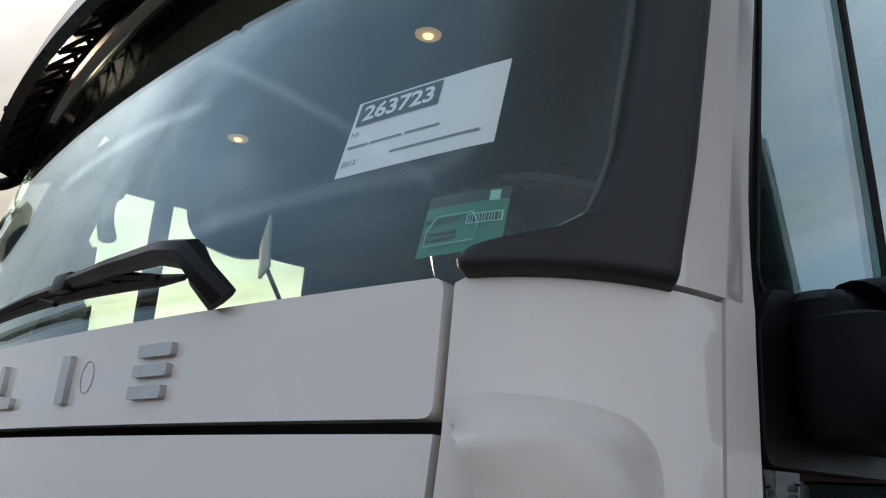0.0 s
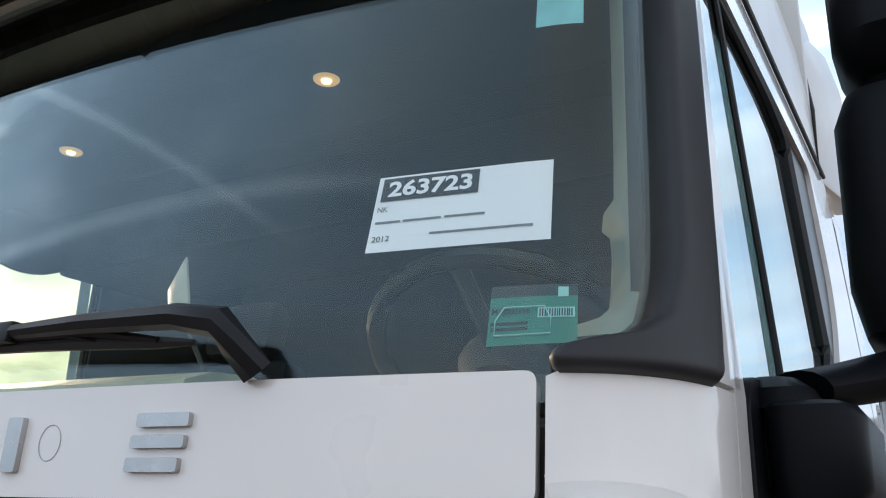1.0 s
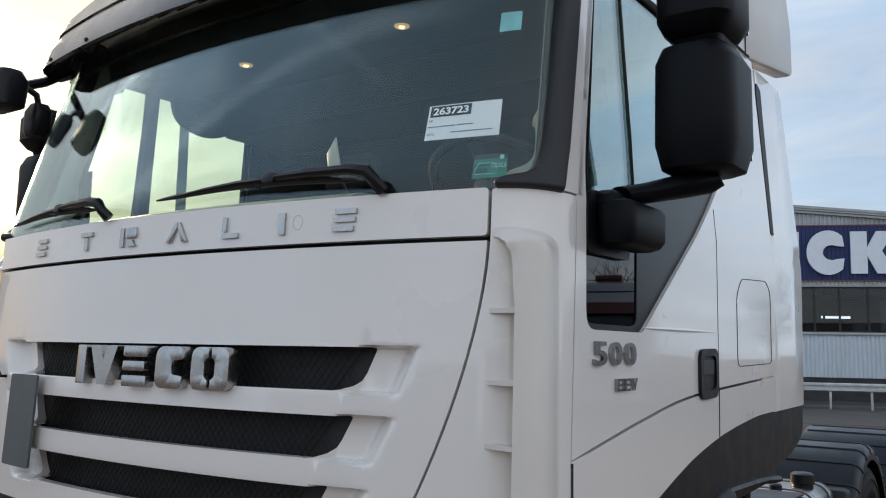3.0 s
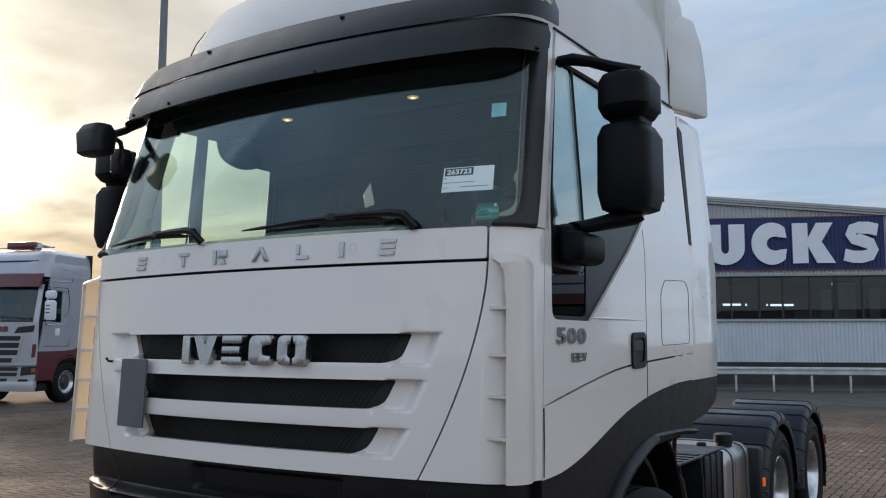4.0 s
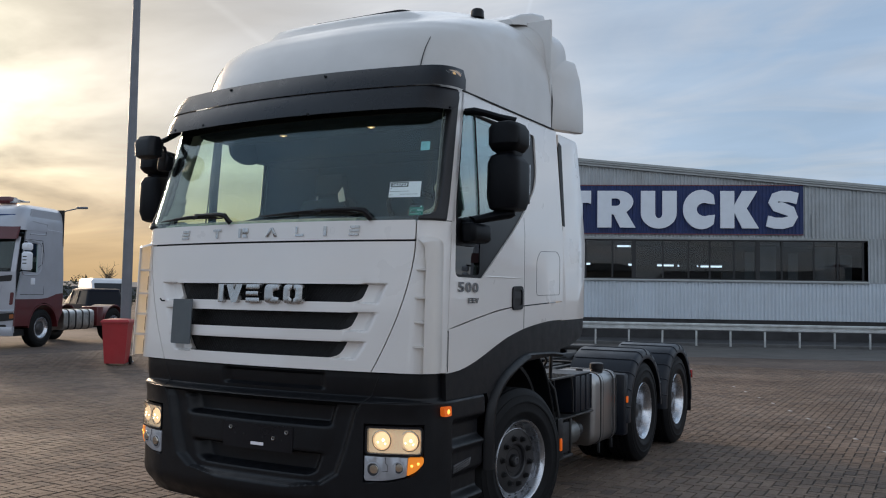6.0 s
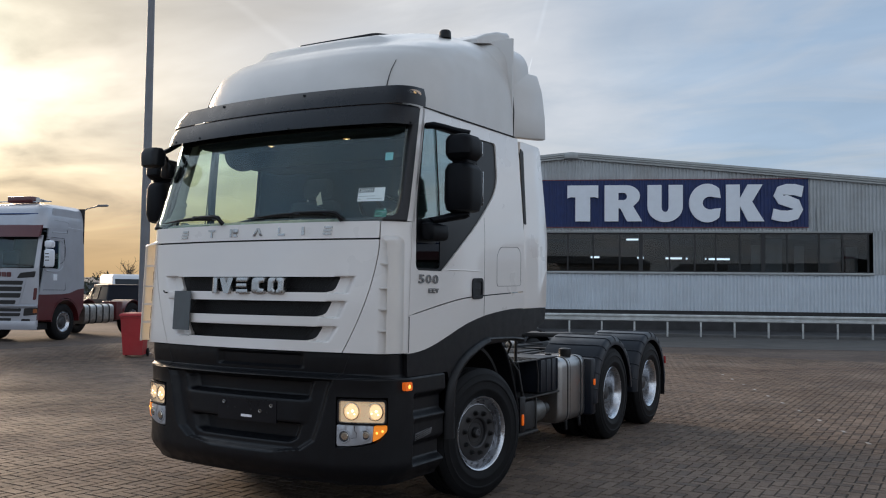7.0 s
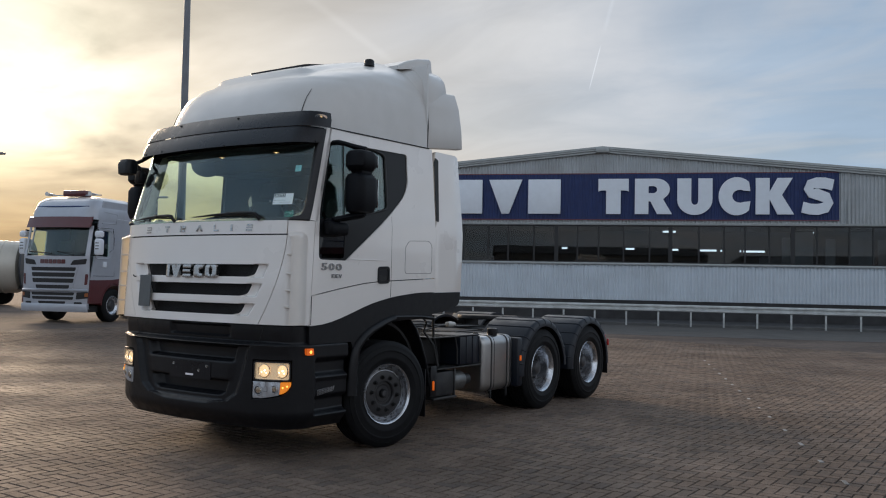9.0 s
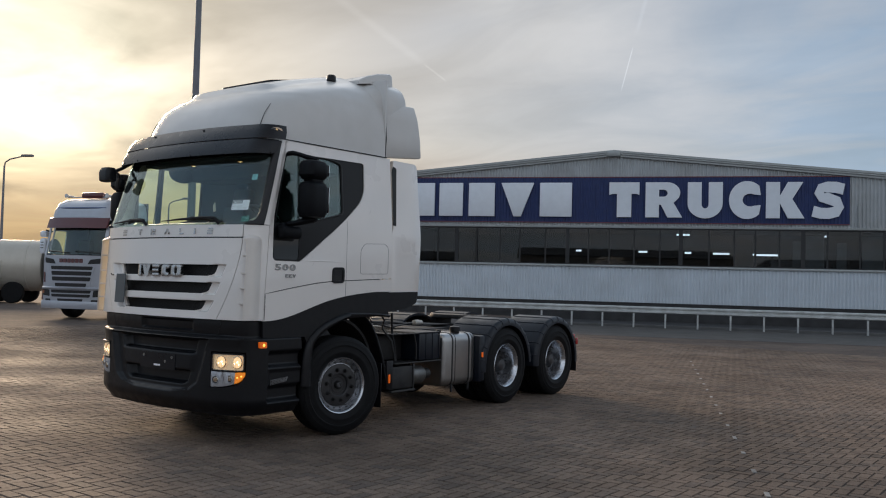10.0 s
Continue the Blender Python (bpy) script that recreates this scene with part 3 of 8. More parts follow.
def vane(s):
    """A curved upright blade that stands off the corner on ribs, hooked over at its top."""
    n = 16
    # leading edge from below upwards, then round the hook to its tip: (u, z, height)
    lead = [(1.2005 - 0.0115 * (z - 1.245) / 0.725, z, 0.074) for z in steps(1.245, 1.93, 14)]
    for k in range(1, 25):
        t = math.pi / 2 * k / 24
        lead.append((1.189 - 0.046 * (1 - math.cos(t)) ** 1.1, 1.93 + 0.114 * math.sin(t) ** 0.85, 0.074 * (1 - smooth(0.55, 1.0, k / 24))))
    # far edge, where the blade has run out into the panel
    far = [(1.362 - 0.03 * (z - 1.245) / 0.725, z) for z in steps(1.245, 1.93, 14)]
    for k in range(1, 25):
        t = math.pi / 2 * k / 24
        far.append((1.332 - 0.197 * (1 - math.cos(t)) ** 1.7, 1.93 + 0.144 * math.sin(t) ** 0.55))
    rows = []
    for i, ((u0, z0, h), (u1, z1)) in enumerate(zip(lead, far)):
        hook = max(0, i - 14) / 24
        row = []
        for k in range(-3, n + 1):
            v = max(k, 0) / n
            if k < 0:
                # the rolled edge turns back towards the panel
                row.append(front(s * (u0 + 0.008 * -k / 3), z0 + 0.006 * hook * -k / 3, h * (1 + k * 0.07) - 0.001))
                continue
            fall = 1 - smooth(0.22 + 0.15 * hook, 1.0, v)
            edge = 0.006 * (1 - smooth(0.0, 0.10, v)) * min(1, h / 0.03)
            row.append(front(s * (u0 + (u1 - u0) * v), z0 + (z1 - z0) * v, h * fall - edge + 0.002 * fall - 0.001 * (1 - fall)))
        rows.append(row)
    bm = bmesh.new()
    vs = [[bm.verts.new(p) for p in row] for row in rows]
    for r0, r1 in zip(vs, vs[1:]):
        for k in range(len(r0) - 1):
            bm.faces.new((r0[k], r0[k + 1], r1[k + 1], r1[k]))
    bmesh.ops.recalc_face_normals(bm, faces=bm.faces[:])
    if sum((f.normal.y < 0) for f in bm.faces) < len(bm.faces) / 2:
        bmesh.ops.reverse_faces(bm, faces=bm.faces[:])
    return bm


for s in (1, -1):
    corner = part("corner_panel", corner_panel(s), WHITE, truck)
    v = part("air_vane", vane(s), VANE, corner, smooth=55)
    for z in (1.405, 1.552, 1.70, 1.87):
        rib = sheet([(1.14, 0.0), (1.25, 0.0), (1.25, 0.050), (1.208, 0.064), (1.194, 0.062), (1.165, 0.024)], (), lambda u, o: front(s * u, z, o), 0.012,
                    [u_at(x) for x in (1.12, 1.15, 1.18)], (), lambda u, o: Vector((0, 0, -1)))
        part("vane_rib", rib, VANE, v)
    for z in (1.262, 1.425, 1.572, 1.72):
        hole = front_sheet(rounded([(s * 1.212, z), (s * 1.240, z), (s * 1.240, z + 0.10), (s * 1.212, z + 0.10)], 0.012, 3), thick=0.003, off=0.003)
        part("cell_opening", hole, MESH, v, "dark opening in the vane")

# windscreen, its frame and the pillars
UW = U_END - 0.09
def pane_grid(u0, u1, z0, z1, off, thick, nu=64, nz=14):
    """A curved pane with even faces, front and back."""
    bm = bmesh.new()
    for o, flip in ((off, False), (off - thick, True)):
        rows = [[bm.verts.new(front(u, z, o)) for u in steps(u0, u1, nu)] for z in steps(z0, z1, nz)]
        for r0, r1 in zip(rows, rows[1:]):
            for i in range(nu):
                q = (r0[i], r0[i + 1], r1[i + 1], r1[i])
                bm.faces.new(q[::-1] if flip else q)
    return bm


ws = part("windscreen", pane_grid(-UW, UW, 2.14, 3.02, -0.008, 0.005), WINDSCREEN, truck, "clear windscreen reflecting the clouds")
ws.visible_shadow = False
TRIM_Z = [2.166, 2.173, 2.180, 2.187, 2.193, 2.199, 2.208, 2.227, 2.270, 2.31, 2.45, 3.03]
TRIM_IN = [0.255, 0.262, 0.265, 0.262, 0.253, 0.228, 0.190, 0.163, 0.147, 0.139, 0.134, 0.126]


def trim_edges(z):
    return U_END - float(np.interp(z, TRIM_Z, TRIM_IN)), U_END - float(np.interp(z, [2.166, 2.3, 2.6, 3.03], [0.074, 0.064, 0.056, 0.050]))


def pillar_trim(s):
    """Rounded cover of the windscreen pillar; its foot runs out under the glass to a blunt tip."""
    swell = lambda d, r: math.sqrt(max(0.0, 1 - (1 - min(d / r, 1)) ** 2))
    bm = bmesh.new()
    levels = steps(2.166, 2.235, 24) + steps(2.235, 3.03, 40)[1:]
    rows, backs = [], []
    for z in levels:
        a, b = trim_edges(z)
        us = [a + (b - a) * k for k in (0, 0.01, 0.03, 0.06, 0.1, 0.16, 0.24, 0.34, 0.45, 0.56, 0.67, 0.77, 0.85, 0.91, 0.95, 0.98, 1)]
        rows.append([bm.verts.new(front(s * u, z, 0.002 + 0.019 * swell(u - a, 0.014) * swell(b - u, 0.016) * swell(z - 2.166, 0.016))) for u in us])
        backs.append([bm.verts.new(front(s * u, z, -0.03)) for u in (us[0], us[-1])])
    for i in range(len(rows) - 1):
        r0, r1 = rows[i], rows[i + 1]
        for k in range(len(r0) - 1):
            bm.faces.new((r0[k], r0[k + 1], r1[k + 1], r1[k]))
        bm.faces.new((backs[i][0], r0[0], r1[0], backs[i + 1][0]))
        bm.faces.new((r0[-1], backs[i][1], backs[i + 1][1], r1[-1]))
        bm.faces.new((backs[i][1], backs[i][0], backs[i + 1][0], backs[i + 1][1]))
    bm.faces.new(rows[0][::-1] + [backs[0][0], backs[0][1]])
    bmesh.ops.recalc_face_normals(bm, faces=bm.faces[:])
    return bm


def pillar_lining(s):
    """Pale cover on the inside of the pillar, with a small catch on its edge and a foot that sweeps forward."""
    edge = [(2.215, 1.095, 0.190, 1.200, 0.212), (2.238, 1.112, 0.228, 1.193, 0.228), (2.252, 1.116, 0.275, 1.188, 0.236), (2.275, 1.112, 0.325, 1.183, 0.250), (2.306, 1.106, 0.351, 1.177, 0.270), (2.345, 1.108, 0.353, 1.170, 0.292),
            (2.374, 1.106, 0.354, 1.167, 0.308), (2.382, 1.096, 0.354, 1.167, 0.311), (2.406, 1.098, 0.356, 1.165, 0.318), (2.424, 1.112, 0.357, 1.164, 0.323), (2.5, 1.108, 0.375, 1.158, 0.343), (2.7, 1.092, 0.428, 1.142, 0.397), (3.0, 1.068, 0.51, 1.118, 0.478)]
    rings = []
    for z, x0, y0, x1, y1 in edge:
        ring = []
        for k in steps(0, 1, 8):
            b = 0.014 * math.sin(math.pi * k) + 0.006 * math.sin(math.pi * min(1, max(0, (k - 0.45) / 0.4)))
            ring.append((s * (x0 + (x1 - x0) * k), y0 + (y1 - y0) * k - b, z))
        rings.append(ring + [(s * (x1 + 0.004), y1 + 0.03, z), (s * x0, y0 + 0.03, z)])
    return loft(rings)


for s in (1, -1):
    part("pillar_trim", pillar_trim(s), TRIM, truck, "matt black windscreen pillar trim", smooth=60)
    white = front_sheet([(s * (U_END - 0.071), 2.174), (s * (U_END + 0.03), 2.174), (s * (U_END + 0.03), 3.05), (s * (U_END - 0.047), 3.05), (s * (U_END - 0.053), 2.6), (s * (U_END - 0.061), 2.3)], thick=0.04, extra=[s * u for u in steps(U_END - 0.07, U_END, 5)], cuts_z=[2.4, 2.7])
    part("pillar", white, WHITE, truck)
    part("pillar_lining", pillar_lining(s), TRIMLIGHT, truck, "pale green-grey pillar lining", smooth=60)
    part("pillar_core", front_sheet([(s * (U_END - 0.120), 2.18), (s * (U_END - 0.03), 2.18), (s * (U_END - 0.03), 3.02), (s * (U_END - 0.114), 3.02)], thick=0.02, off=-0.045), SEAL, truck, "dark inner edge of the pillar")
part("windscreen_header", front_sheet(rounded([(-1.235, 2.885), (1.27, 2.885), (1.27, 3.04), (-1.235, 3.04)], [0.05, 0.0, 0.0, 0.0]), thick=0.02, off=-0.05), SEAL, truck, "black header inside the windscreen top")
part("windscreen_seal", front_sheet([(-UW, 2.13), (UW, 2.13), (UW, 2.166), (-UW, 2.166)], thick=0.02, off=-0.03), SEAL, truck)


# sun visor: an upper and a lower black band
def visor_band(low, z1, o0, o1, end):
    n = 60
    def ring(u):
        fade = 1 - 0.45 * smooth(end - 0.2, end, abs(u))
        z0 = low + (0.035 if low < 3 else 0.0) * smooth(end - 0.07, end, abs(u)) ** 2
        return [front(u, z0, o0 * fade), front(u, (z0 + z1) / 2, (o0 + o1) / 2 * fade + 0.012), front(u, z1, o1 * fade), front(u, z1 + 0.004, (o1 - 0.05) * fade), front(u, (z0 + z1) / 2, (o0 + o1) / 2 * fade - 0.02), front(u, z0 + 0.01, (o0 - 0.03) * fade)]
    return loft([ring(u) for u in steps(-end, end, n)])


visor = part("sun_visor", visor_band(2.880, 3.032, 0.112, 0.088, U_END - 0.10), VISOR, truck, "black plastic sun visor across the windscreen")
part("visor_upper_band", visor_band(3.040, 3.19, 0.094, 0.040, U_END - 0.04), VISOR, visor)
under = front_sheet([(-0.86, 2.95), (1.2, 2.95), (1.2, 3.06), (-0.86, 3.06)], thick=0.02, off=0.006)
part("header_panel", under, WHITE, truck, "white cab header behind the visor")
for i in range(-10, 11):
    u = i * 0.115
    strut = tube([front(u, 2.892, 0.078), front(u + 0.05, 2.955, 0.022), front(u + 0.1, 2.892, 0.078)], 0.006, 5)
    tube([front(u + 0.05, 2.955, 0.022), front(u + 0.05, 2.99, 0.05)], 0.007, 5, strut)
    part("visor_strut", strut, BLACK, visor)
part("visor_rail", tube([front(u, 2.956, 0.022) for u in steps(-1.2, 1.2, 30)], 0.007, 5), BLACK, visor)
for s in (1, -1):
    u = u_at(1.222)
    c = front(s * u, 3.134, 0.050)
    q = front_in(s * u, 3.1).to_track_quat("Y", "Z").to_matrix().to_4x4()
    bm = lathe([(-0.012, 0.030), (-0.004, 0.05), (0.012, 0.055), (0.02, 0.05)], 24, "y")
    bmesh.ops.transform(bm, matrix=Matrix.Translation(c) @ q @ Matrix.Diagonal((1.25, 1, 0.55, 1)), verts=bm.verts)
    ml = part("marker_lamp", bm, CLEAR, visor, "clear oval marker lamp with amber glow")
    bm = lathe([(-0.008, 0.010), (0.004, 0.015), (0.012, 0.013)], 12, "y")
    bmesh.ops.transform(bm, matrix=Matrix.Translation(c) @ q, verts=bm.verts)
    part("bulb", bm, DOME_RING, ml, "amber bulb")
    bm = lathe([(0.006, 0.048), (0.022, 0.052)], 24, "y")
    bmesh.ops.transform(bm, matrix=Matrix.Translation(c) @ q @ Matrix.Diagonal((1.25, 1, 0.55, 1)), verts=bm.verts)
    part("reflector", bm, material("marker_back", (0.75, 0.55, 0.42), 0.35), ml)
for u, z in ((-0.55, 3.16), (0.35, 3.16), (-0.7, 2.90), (0.3, 2.885), (-1.05, 2.9)):
    bm = lathe([(-0.006, 0.007), (0.01, 0.012)], 10, "y")
    bmesh.ops.transform(bm, matrix=Matrix.Translation(front(u, z, 0.063 if z > 3 else 0.112)) @ front_in(u, z).to_track_quat("Y", "Z").to_matrix().to_4x4(), verts=bm.verts)
    part("visor_screw", bm, BLACK, visor)


# high roof
def roof_shell():
    zs_ = [3.05, 3.08, 3.12, 3.2, 3.3, 3.42, 3.5, 3.55, 3.58, 3.60, 3.62, 3.64, 3.66, 3.68, 3.70, 3.73, 3.76, 3.81, 3.85, 3.885, 3.915, 3.94, 3.96, 3.975]
    yf = lambda z: float(np.interp(z, [3.05, 3.2, 3.35, 3.5, 3.60, 3.68, 3.75, 3.82, 3.89, 3.95, 3.98], [0.225, 0.270, 0.330, 0.425, 0.562, 0.755, 0.985, 1.24, 1.52, 1.79, 2.0]))
    wd = lambda z: float(np.interp(z, [3.05, 3.3, 3.5, 3.65, 3.75, 3.83, 3.89, 3.94, 3.98], [1.175, 1.169, 1.149, 1.108, 1.05, 0.97, 0.88, 0.77, 0.51]))
    rings = []
    for z in zs_:
        w, y0 = wd(z), yf(z)
        D = min(0.75, (2.12 - y0) * 0.9)
        ring = []
        for k in range(33):
            t = math.pi / 2 * k / 32
            x, y = w * math.sin(t) ** (2 / 2.9), y0 + D * (1 - math.cos(t) ** (2 / 2.9))
            ring.append((x, y, z))
        ring += [(w, y0 + D + (2.12 - y0 - D) * k / 12, z) for k in range(1, 13)]
        full = [(-x, y, zz) for x, y, zz in ring[:0:-1]] + ring
        out = []
        for x, y, zz in full:
            # a shallow raised field around the roof hatch
            lift = 0.045 * band(-0.66, 0.66, 0.10, x) * smooth(3.595, 3.68, zz) * smooth(0.64, 0.73, y - 0.35 * abs(x) ** 3)
            out.append((x, y - lift * 0.5, zz + lift + 0.03 * smooth(3.5, 3.9, zz)))
        rings.append(out)
    return loft(rings)


roof = part("high_roof", roof_shell(), ROOF_WHITE, truck, "white moulded high roof", smooth=50)
part("roof_hatch", prism(rounded([(-0.42, 1.0), (0.42, 1.0), (0.40, 1.45), (-0.40, 1.45)], 0.06), lambda a, b, d: (a, b, 3.792 + 0.21 * (b - 0.98) + d), 0.05), BLACK, roof, "black roof hatch rim")
part("roof_beacon", lathe([(3.90, 0.055), (3.955, 0.052), (3.97, 0.04)], 20, "z"), BLACK, roof).location = (0.72, 1.65, 0.022)
for s, x0, y0 in ((1, 0.93, 0.452), (-1, -0.93, 0.452)):
    bm = bmesh.new()
    tube([(x0, 0.424, 3.18), (x0, 0.448, 3.25), (x0, 0.468, 3.30), (x0, 0.498, 3.36), (x0, 0.542, 3.42), (x0, 0.562, 3.45)], [0.0045, 0.004, 0.0035, 0.003, 0.0025, 0.002], 6, bm)
    part("roof_seam", bm, SEAL, roof)


# rear spoiler and side deflectors
def arch(y, w, base, top, n=20, p=3.2):
    out = []
    for k in range(-n, n + 1):
        t = math.pi / 2 * k / n
        out.append((w * math.copysign(abs(math.sin(t)) ** (2 / p), t), y, base + (top - base) * abs(math.cos(t)) ** (2 / p)))
    return out


spoiler = part("roof_spoiler", loft([arch(1.88, 1.00, 3.55, 3.955), arch(1.98, 1.08, 3.55, 4.005), arch(2.08, 1.12, 3.55, 4.03, p=3.8), arch(2.2, 1.15, 3.55, 4.04, p=4.2), arch(2.46, 1.16, 3.55, 4.045, p=4.4), arch(2.51, 1.13, 3.55, 4.03, p=4.4)]), ROOF_WHITE, truck, "white roof spoiler")
crest = [[(x, y, z) for x, z in rounded([(-w, z0), (w, z0), (w - 0.02, z1), (-w + 0.02, z1)], [0, 0, 0.035, 0.035])] for y, w, z0, z1 in ((1.93, 0.90, 3.93, 3.975), (2.05, 0.95, 3.95, 4.045), (2.2, 0.985, 3.95, 4.095), (2.38, 1.00, 3.95, 4.128), (2.41, 0.995, 3.95, 4.12))]
part("spoiler_crest", loft(crest), ROOF_WHITE, spoiler)
part("spoiler_seam", tube([(x * 0.995, y - 0.012, z + 0.002) for x, y, z in arch(1.88, 1.00, 3.55, 3.955)[6:-6]], 0.006, 5), SEAL, spoiler)
for s in (1, -1):
    bm = loft([[(s * x, y, z) for x, y, z in ring] for ring in (
        [(1.165, 2.11, 3.075), (1.235, 2.70, 3.13), (1.14, 2.69, 3.13), (1.09, 2.12, 3.075)],
        [(1.17, 2.115, 3.3), (1.24, 2.672, 3.34), (1.14, 2.66, 3.34), (1.08, 2.12, 3.3)],
        [(1.145, 2.13, 3.55), (1.228, 2.63, 3.575), (1.13, 2.62, 3.575), (1.04, 2.13, 3.55)],
        [(1.10, 2.14, 3.715), (1.19, 2.595, 3.74), (1.09, 2.58, 3.74), (1.0, 2.14, 3.715)])])
    bmesh.ops.bevel(bm, geom=bm.edges[:], offset=0.02, segments=2, profile=0.5, affect="EDGES", clamp_overlap=True)
    df = part("side_deflector", bm, ROOF_WHITE, truck)
    part("deflector_seam", tube([(s * 1.172, 2.108, 3.075), (s * 1.176, 2.112, 3.3), (s * 1.150, 2.124, 3.55), (s * 1.10, 2.134, 3.69), (s * 1.06, 2.11, 3.76)], 0.006, 6), SEAL, df)
    fin = sheet(rounded([(2.195, 1.53), (2.70, 1.54), (2.725, 2.2), (2.69, 3.06), (2.262, 3.06), (2.235, 2.9), (2.222, 2.27), (2.195, 2.20)], [0.01, 0.02, 0.2, 0.06, 0.02, 0.02, 0.02, 0.02]), (), side(s, -0.01), 0.05, (2.3, 2.5), (2.17, 2.6), side_in(s))
    bmesh.ops.bevel(fin, geom=[e for e in fin.edges if e.calc_face_angle(0) > 1.0], offset=0.008, segments=2, profile=0.5, affect="EDGES", clamp_overlap=True)
    part("rear_side_fin", fin, WHITE, truck)
    part("fin_gap", sheet([(2.17, 2.2), (2.36, 2.2), (2.36, 3.05), (2.17, 3.05)], (), side(s, -0.075), 0.01, (), (2.6,), side_in(s)), SEAL, truck)
    bm = bmesh.new()
    tube([(s * 1.222, 2.212, 2.30), (s * 1.198, 2.216, 2.6), (s * 1.177, 2.222, 2.88), (s * 1.170, 2.235, 2.96)], 0.0025, 6, bm)
    part("fin_edge_strip", bm, CHROME, truck)
    part("fin_slot", sheet(rounded([(2.214, 2.30), (2.262, 2.29), (2.294, 2.86), (2.302, 2.965), (2.246, 2.99), (2.222, 2.93)], 0.01), (), side(s, -0.004), 0.006, (), (2.5, 2.75), side_in(s)), MESH, truck, "dark slot ahead of the side fin")
    part("fin_foot", sheet(rounded([(2.165, 1.30), (2.45, 1.33), (2.68, 1.40), (2.70, 1.535), (2.165, 1.525)], [0.02, 0.05, 0.05, 0.01, 0.01]), (), side(s, -0.015), 0.05, (), (), side_in(s)), BLACK, truck)


# cab sides with door
def belt(y):
    """The dark skirt's upper edge."""
    return float(np.interp(y, [0.25, 0.4, 0.55, 0.7, 0.85, 1.0, 1.15, 1.3, 1.45, 1.65, 1.9, 2.2, 2.7], [1.232, 1.236, 1.258, 1.295, 1.340, 1.386, 1.427, 1.458, 1.484, 1.508, 1.530, 1.538, 1.535]))


def doorline(y):
    return float(np.interp(y, [0.26, 0.4, 0.655, 0.977, 1.2, 1.41, 2.19], [1.5, 1.518, 1.562, 1.612, 1.634, 1.645, 1.682]))


ARCH = [(0.822, 0.56), (0.826, 0.68), (0.833, 0.80), (0.852, 0.922), (0.877, 0.995), (0.915, 1.055), (1.01, 1.135), (1.137, 1.201), (1.30, 1.258), (1.40, 1.284), (1.492, 1.299)]
WIN = rounded([(0.372, 1.828), (0.745, 1.828), (1.43, 2.315), (1.655, 2.51), (1.725, 2.64), (1.73, 2.955), (0.56, 2.93), (0.372, 2.24)], [0.05, 0.02, 0.2, 0.1, 0.1, 0.04, 0.03, 0.1])
REARGLASS = 1.37
BLACKFIELD = [(y + (0.003 if y > 0.6 else 0), z) for y, z in WIN]
for s in (1, -1):
    y0 = lambda z: 0.302 + lean(z)
    split = 1.43
    cuts = [2.17, 2.45, 2.7, 2.9]
    door_front = [(y0(z), z) for z in (1.502, 1.8, 2.0, 2.17, 2.45, 2.75, 3.045)]
    # the dark glazed field crosses the door's rear edge, so door and side panel share its outline
    body = sheet(door_front + [(2.185, 3.068), (2.185, doorline(2.185) + 0.005)] + [(y, doorline(y) + 0.005) for y in steps(2.185, 0.30, 16)][1:-1], [WIN], side(s), 0.03, (), cuts, side_in(s))
    door = part("cab_side", body, WHITE, truck, "white cab side with door")
    lowp = sheet([(y, doorline(y) - 0.004) for y in steps(0.287, 2.185, 18)] + [(y, belt(y)) for y in steps(2.185, 0.276, 24)], (), side(s), 0.03, (), (), side_in(s))
    part("lower_side_panel", lowp, WHITE, truck)
    # dark joints of door and locker
    for run, r in (([(s * 1.2503, split, doorline(split)), (s * 1.2503, split, 2.17), (s * 1.241, split, 2.29)], 0.0014), ([(s * 1.251, 1.43, doorline(1.43)), (s * 1.251, 1.425, belt(1.43))], 0.002), ([(s * 1.249, 0.287, 1.240), (s * 1.2505, 0.290, 1.38), (s * 1.2505, 0.290, 1.495)], 0.004)):
        part("door_joint", tube(run, r, 5), SEAL, door)
    lk = bmesh.new()
    loop = rounded([(1.655, 1.725), (2.12, 1.735), (2.12, 2.03), (2.06, 2.075), (1.72, 2.06), (1.655, 1.99)], 0.03, 3)
    tube([(s * 1.2505, y, z) for y, z in loop + loop[:1]], 0.0018, 5, lk)
    part("locker_joint", lk, SEAL, door)
    cr = bmesh.new()
    tube([(s * 1.2505, y, 1.838 + 0.006 * y) for y in steps(0.74, 1.38, 8)], [0.001, 0.004, 0.006, 0.006, 0.006, 0.006, 0.005, 0.003, 0.001], 6, cr)
    part("door_crease", cr, WHITE, door)
    tr = bmesh.new()
    tube([(s * 1.184, y, 3.05 + 0.011 * y) for y in steps(0.56, 2.12, 10)], 0.006, 6, tr)
    part("roof_joint", tr, SEAL, truck)
    # glazing
    frame_out = [(0.398, 2.185), (0.50, 2.60), (0.578, 2.925), (1.20, 2.935), (REARGLASS, 2.90), (REARGLASS + 0.005, 2.36), (0.71, 2.20)]
    lower = rounded([(0.39, 1.845), (0.728, 1.845), (0.735, 2.15), (0.40, 2.16)], 0.04)
    fieldp = sheet(BLACKFIELD, [rounded(frame_out, 0.05), lower], side(s, -0.012), 0.02, (), cuts, side_in(s))
    part("window_surround", fieldp, GREYPAN, door, "dark grey window surround")
    g = part("door_window", sheet(rounded(frame_out, 0.05), (), side(s, -0.018), 0.005, (), cuts, side_in(s)), SIDEGLASS, door, "tinted door window")
    g.visible_shadow = False
    part("lower_window", sheet(lower, (), side(s, -0.016), 0.005, (), (), side_in(s)), DARKGLASS, door, "glossy dark lower window")
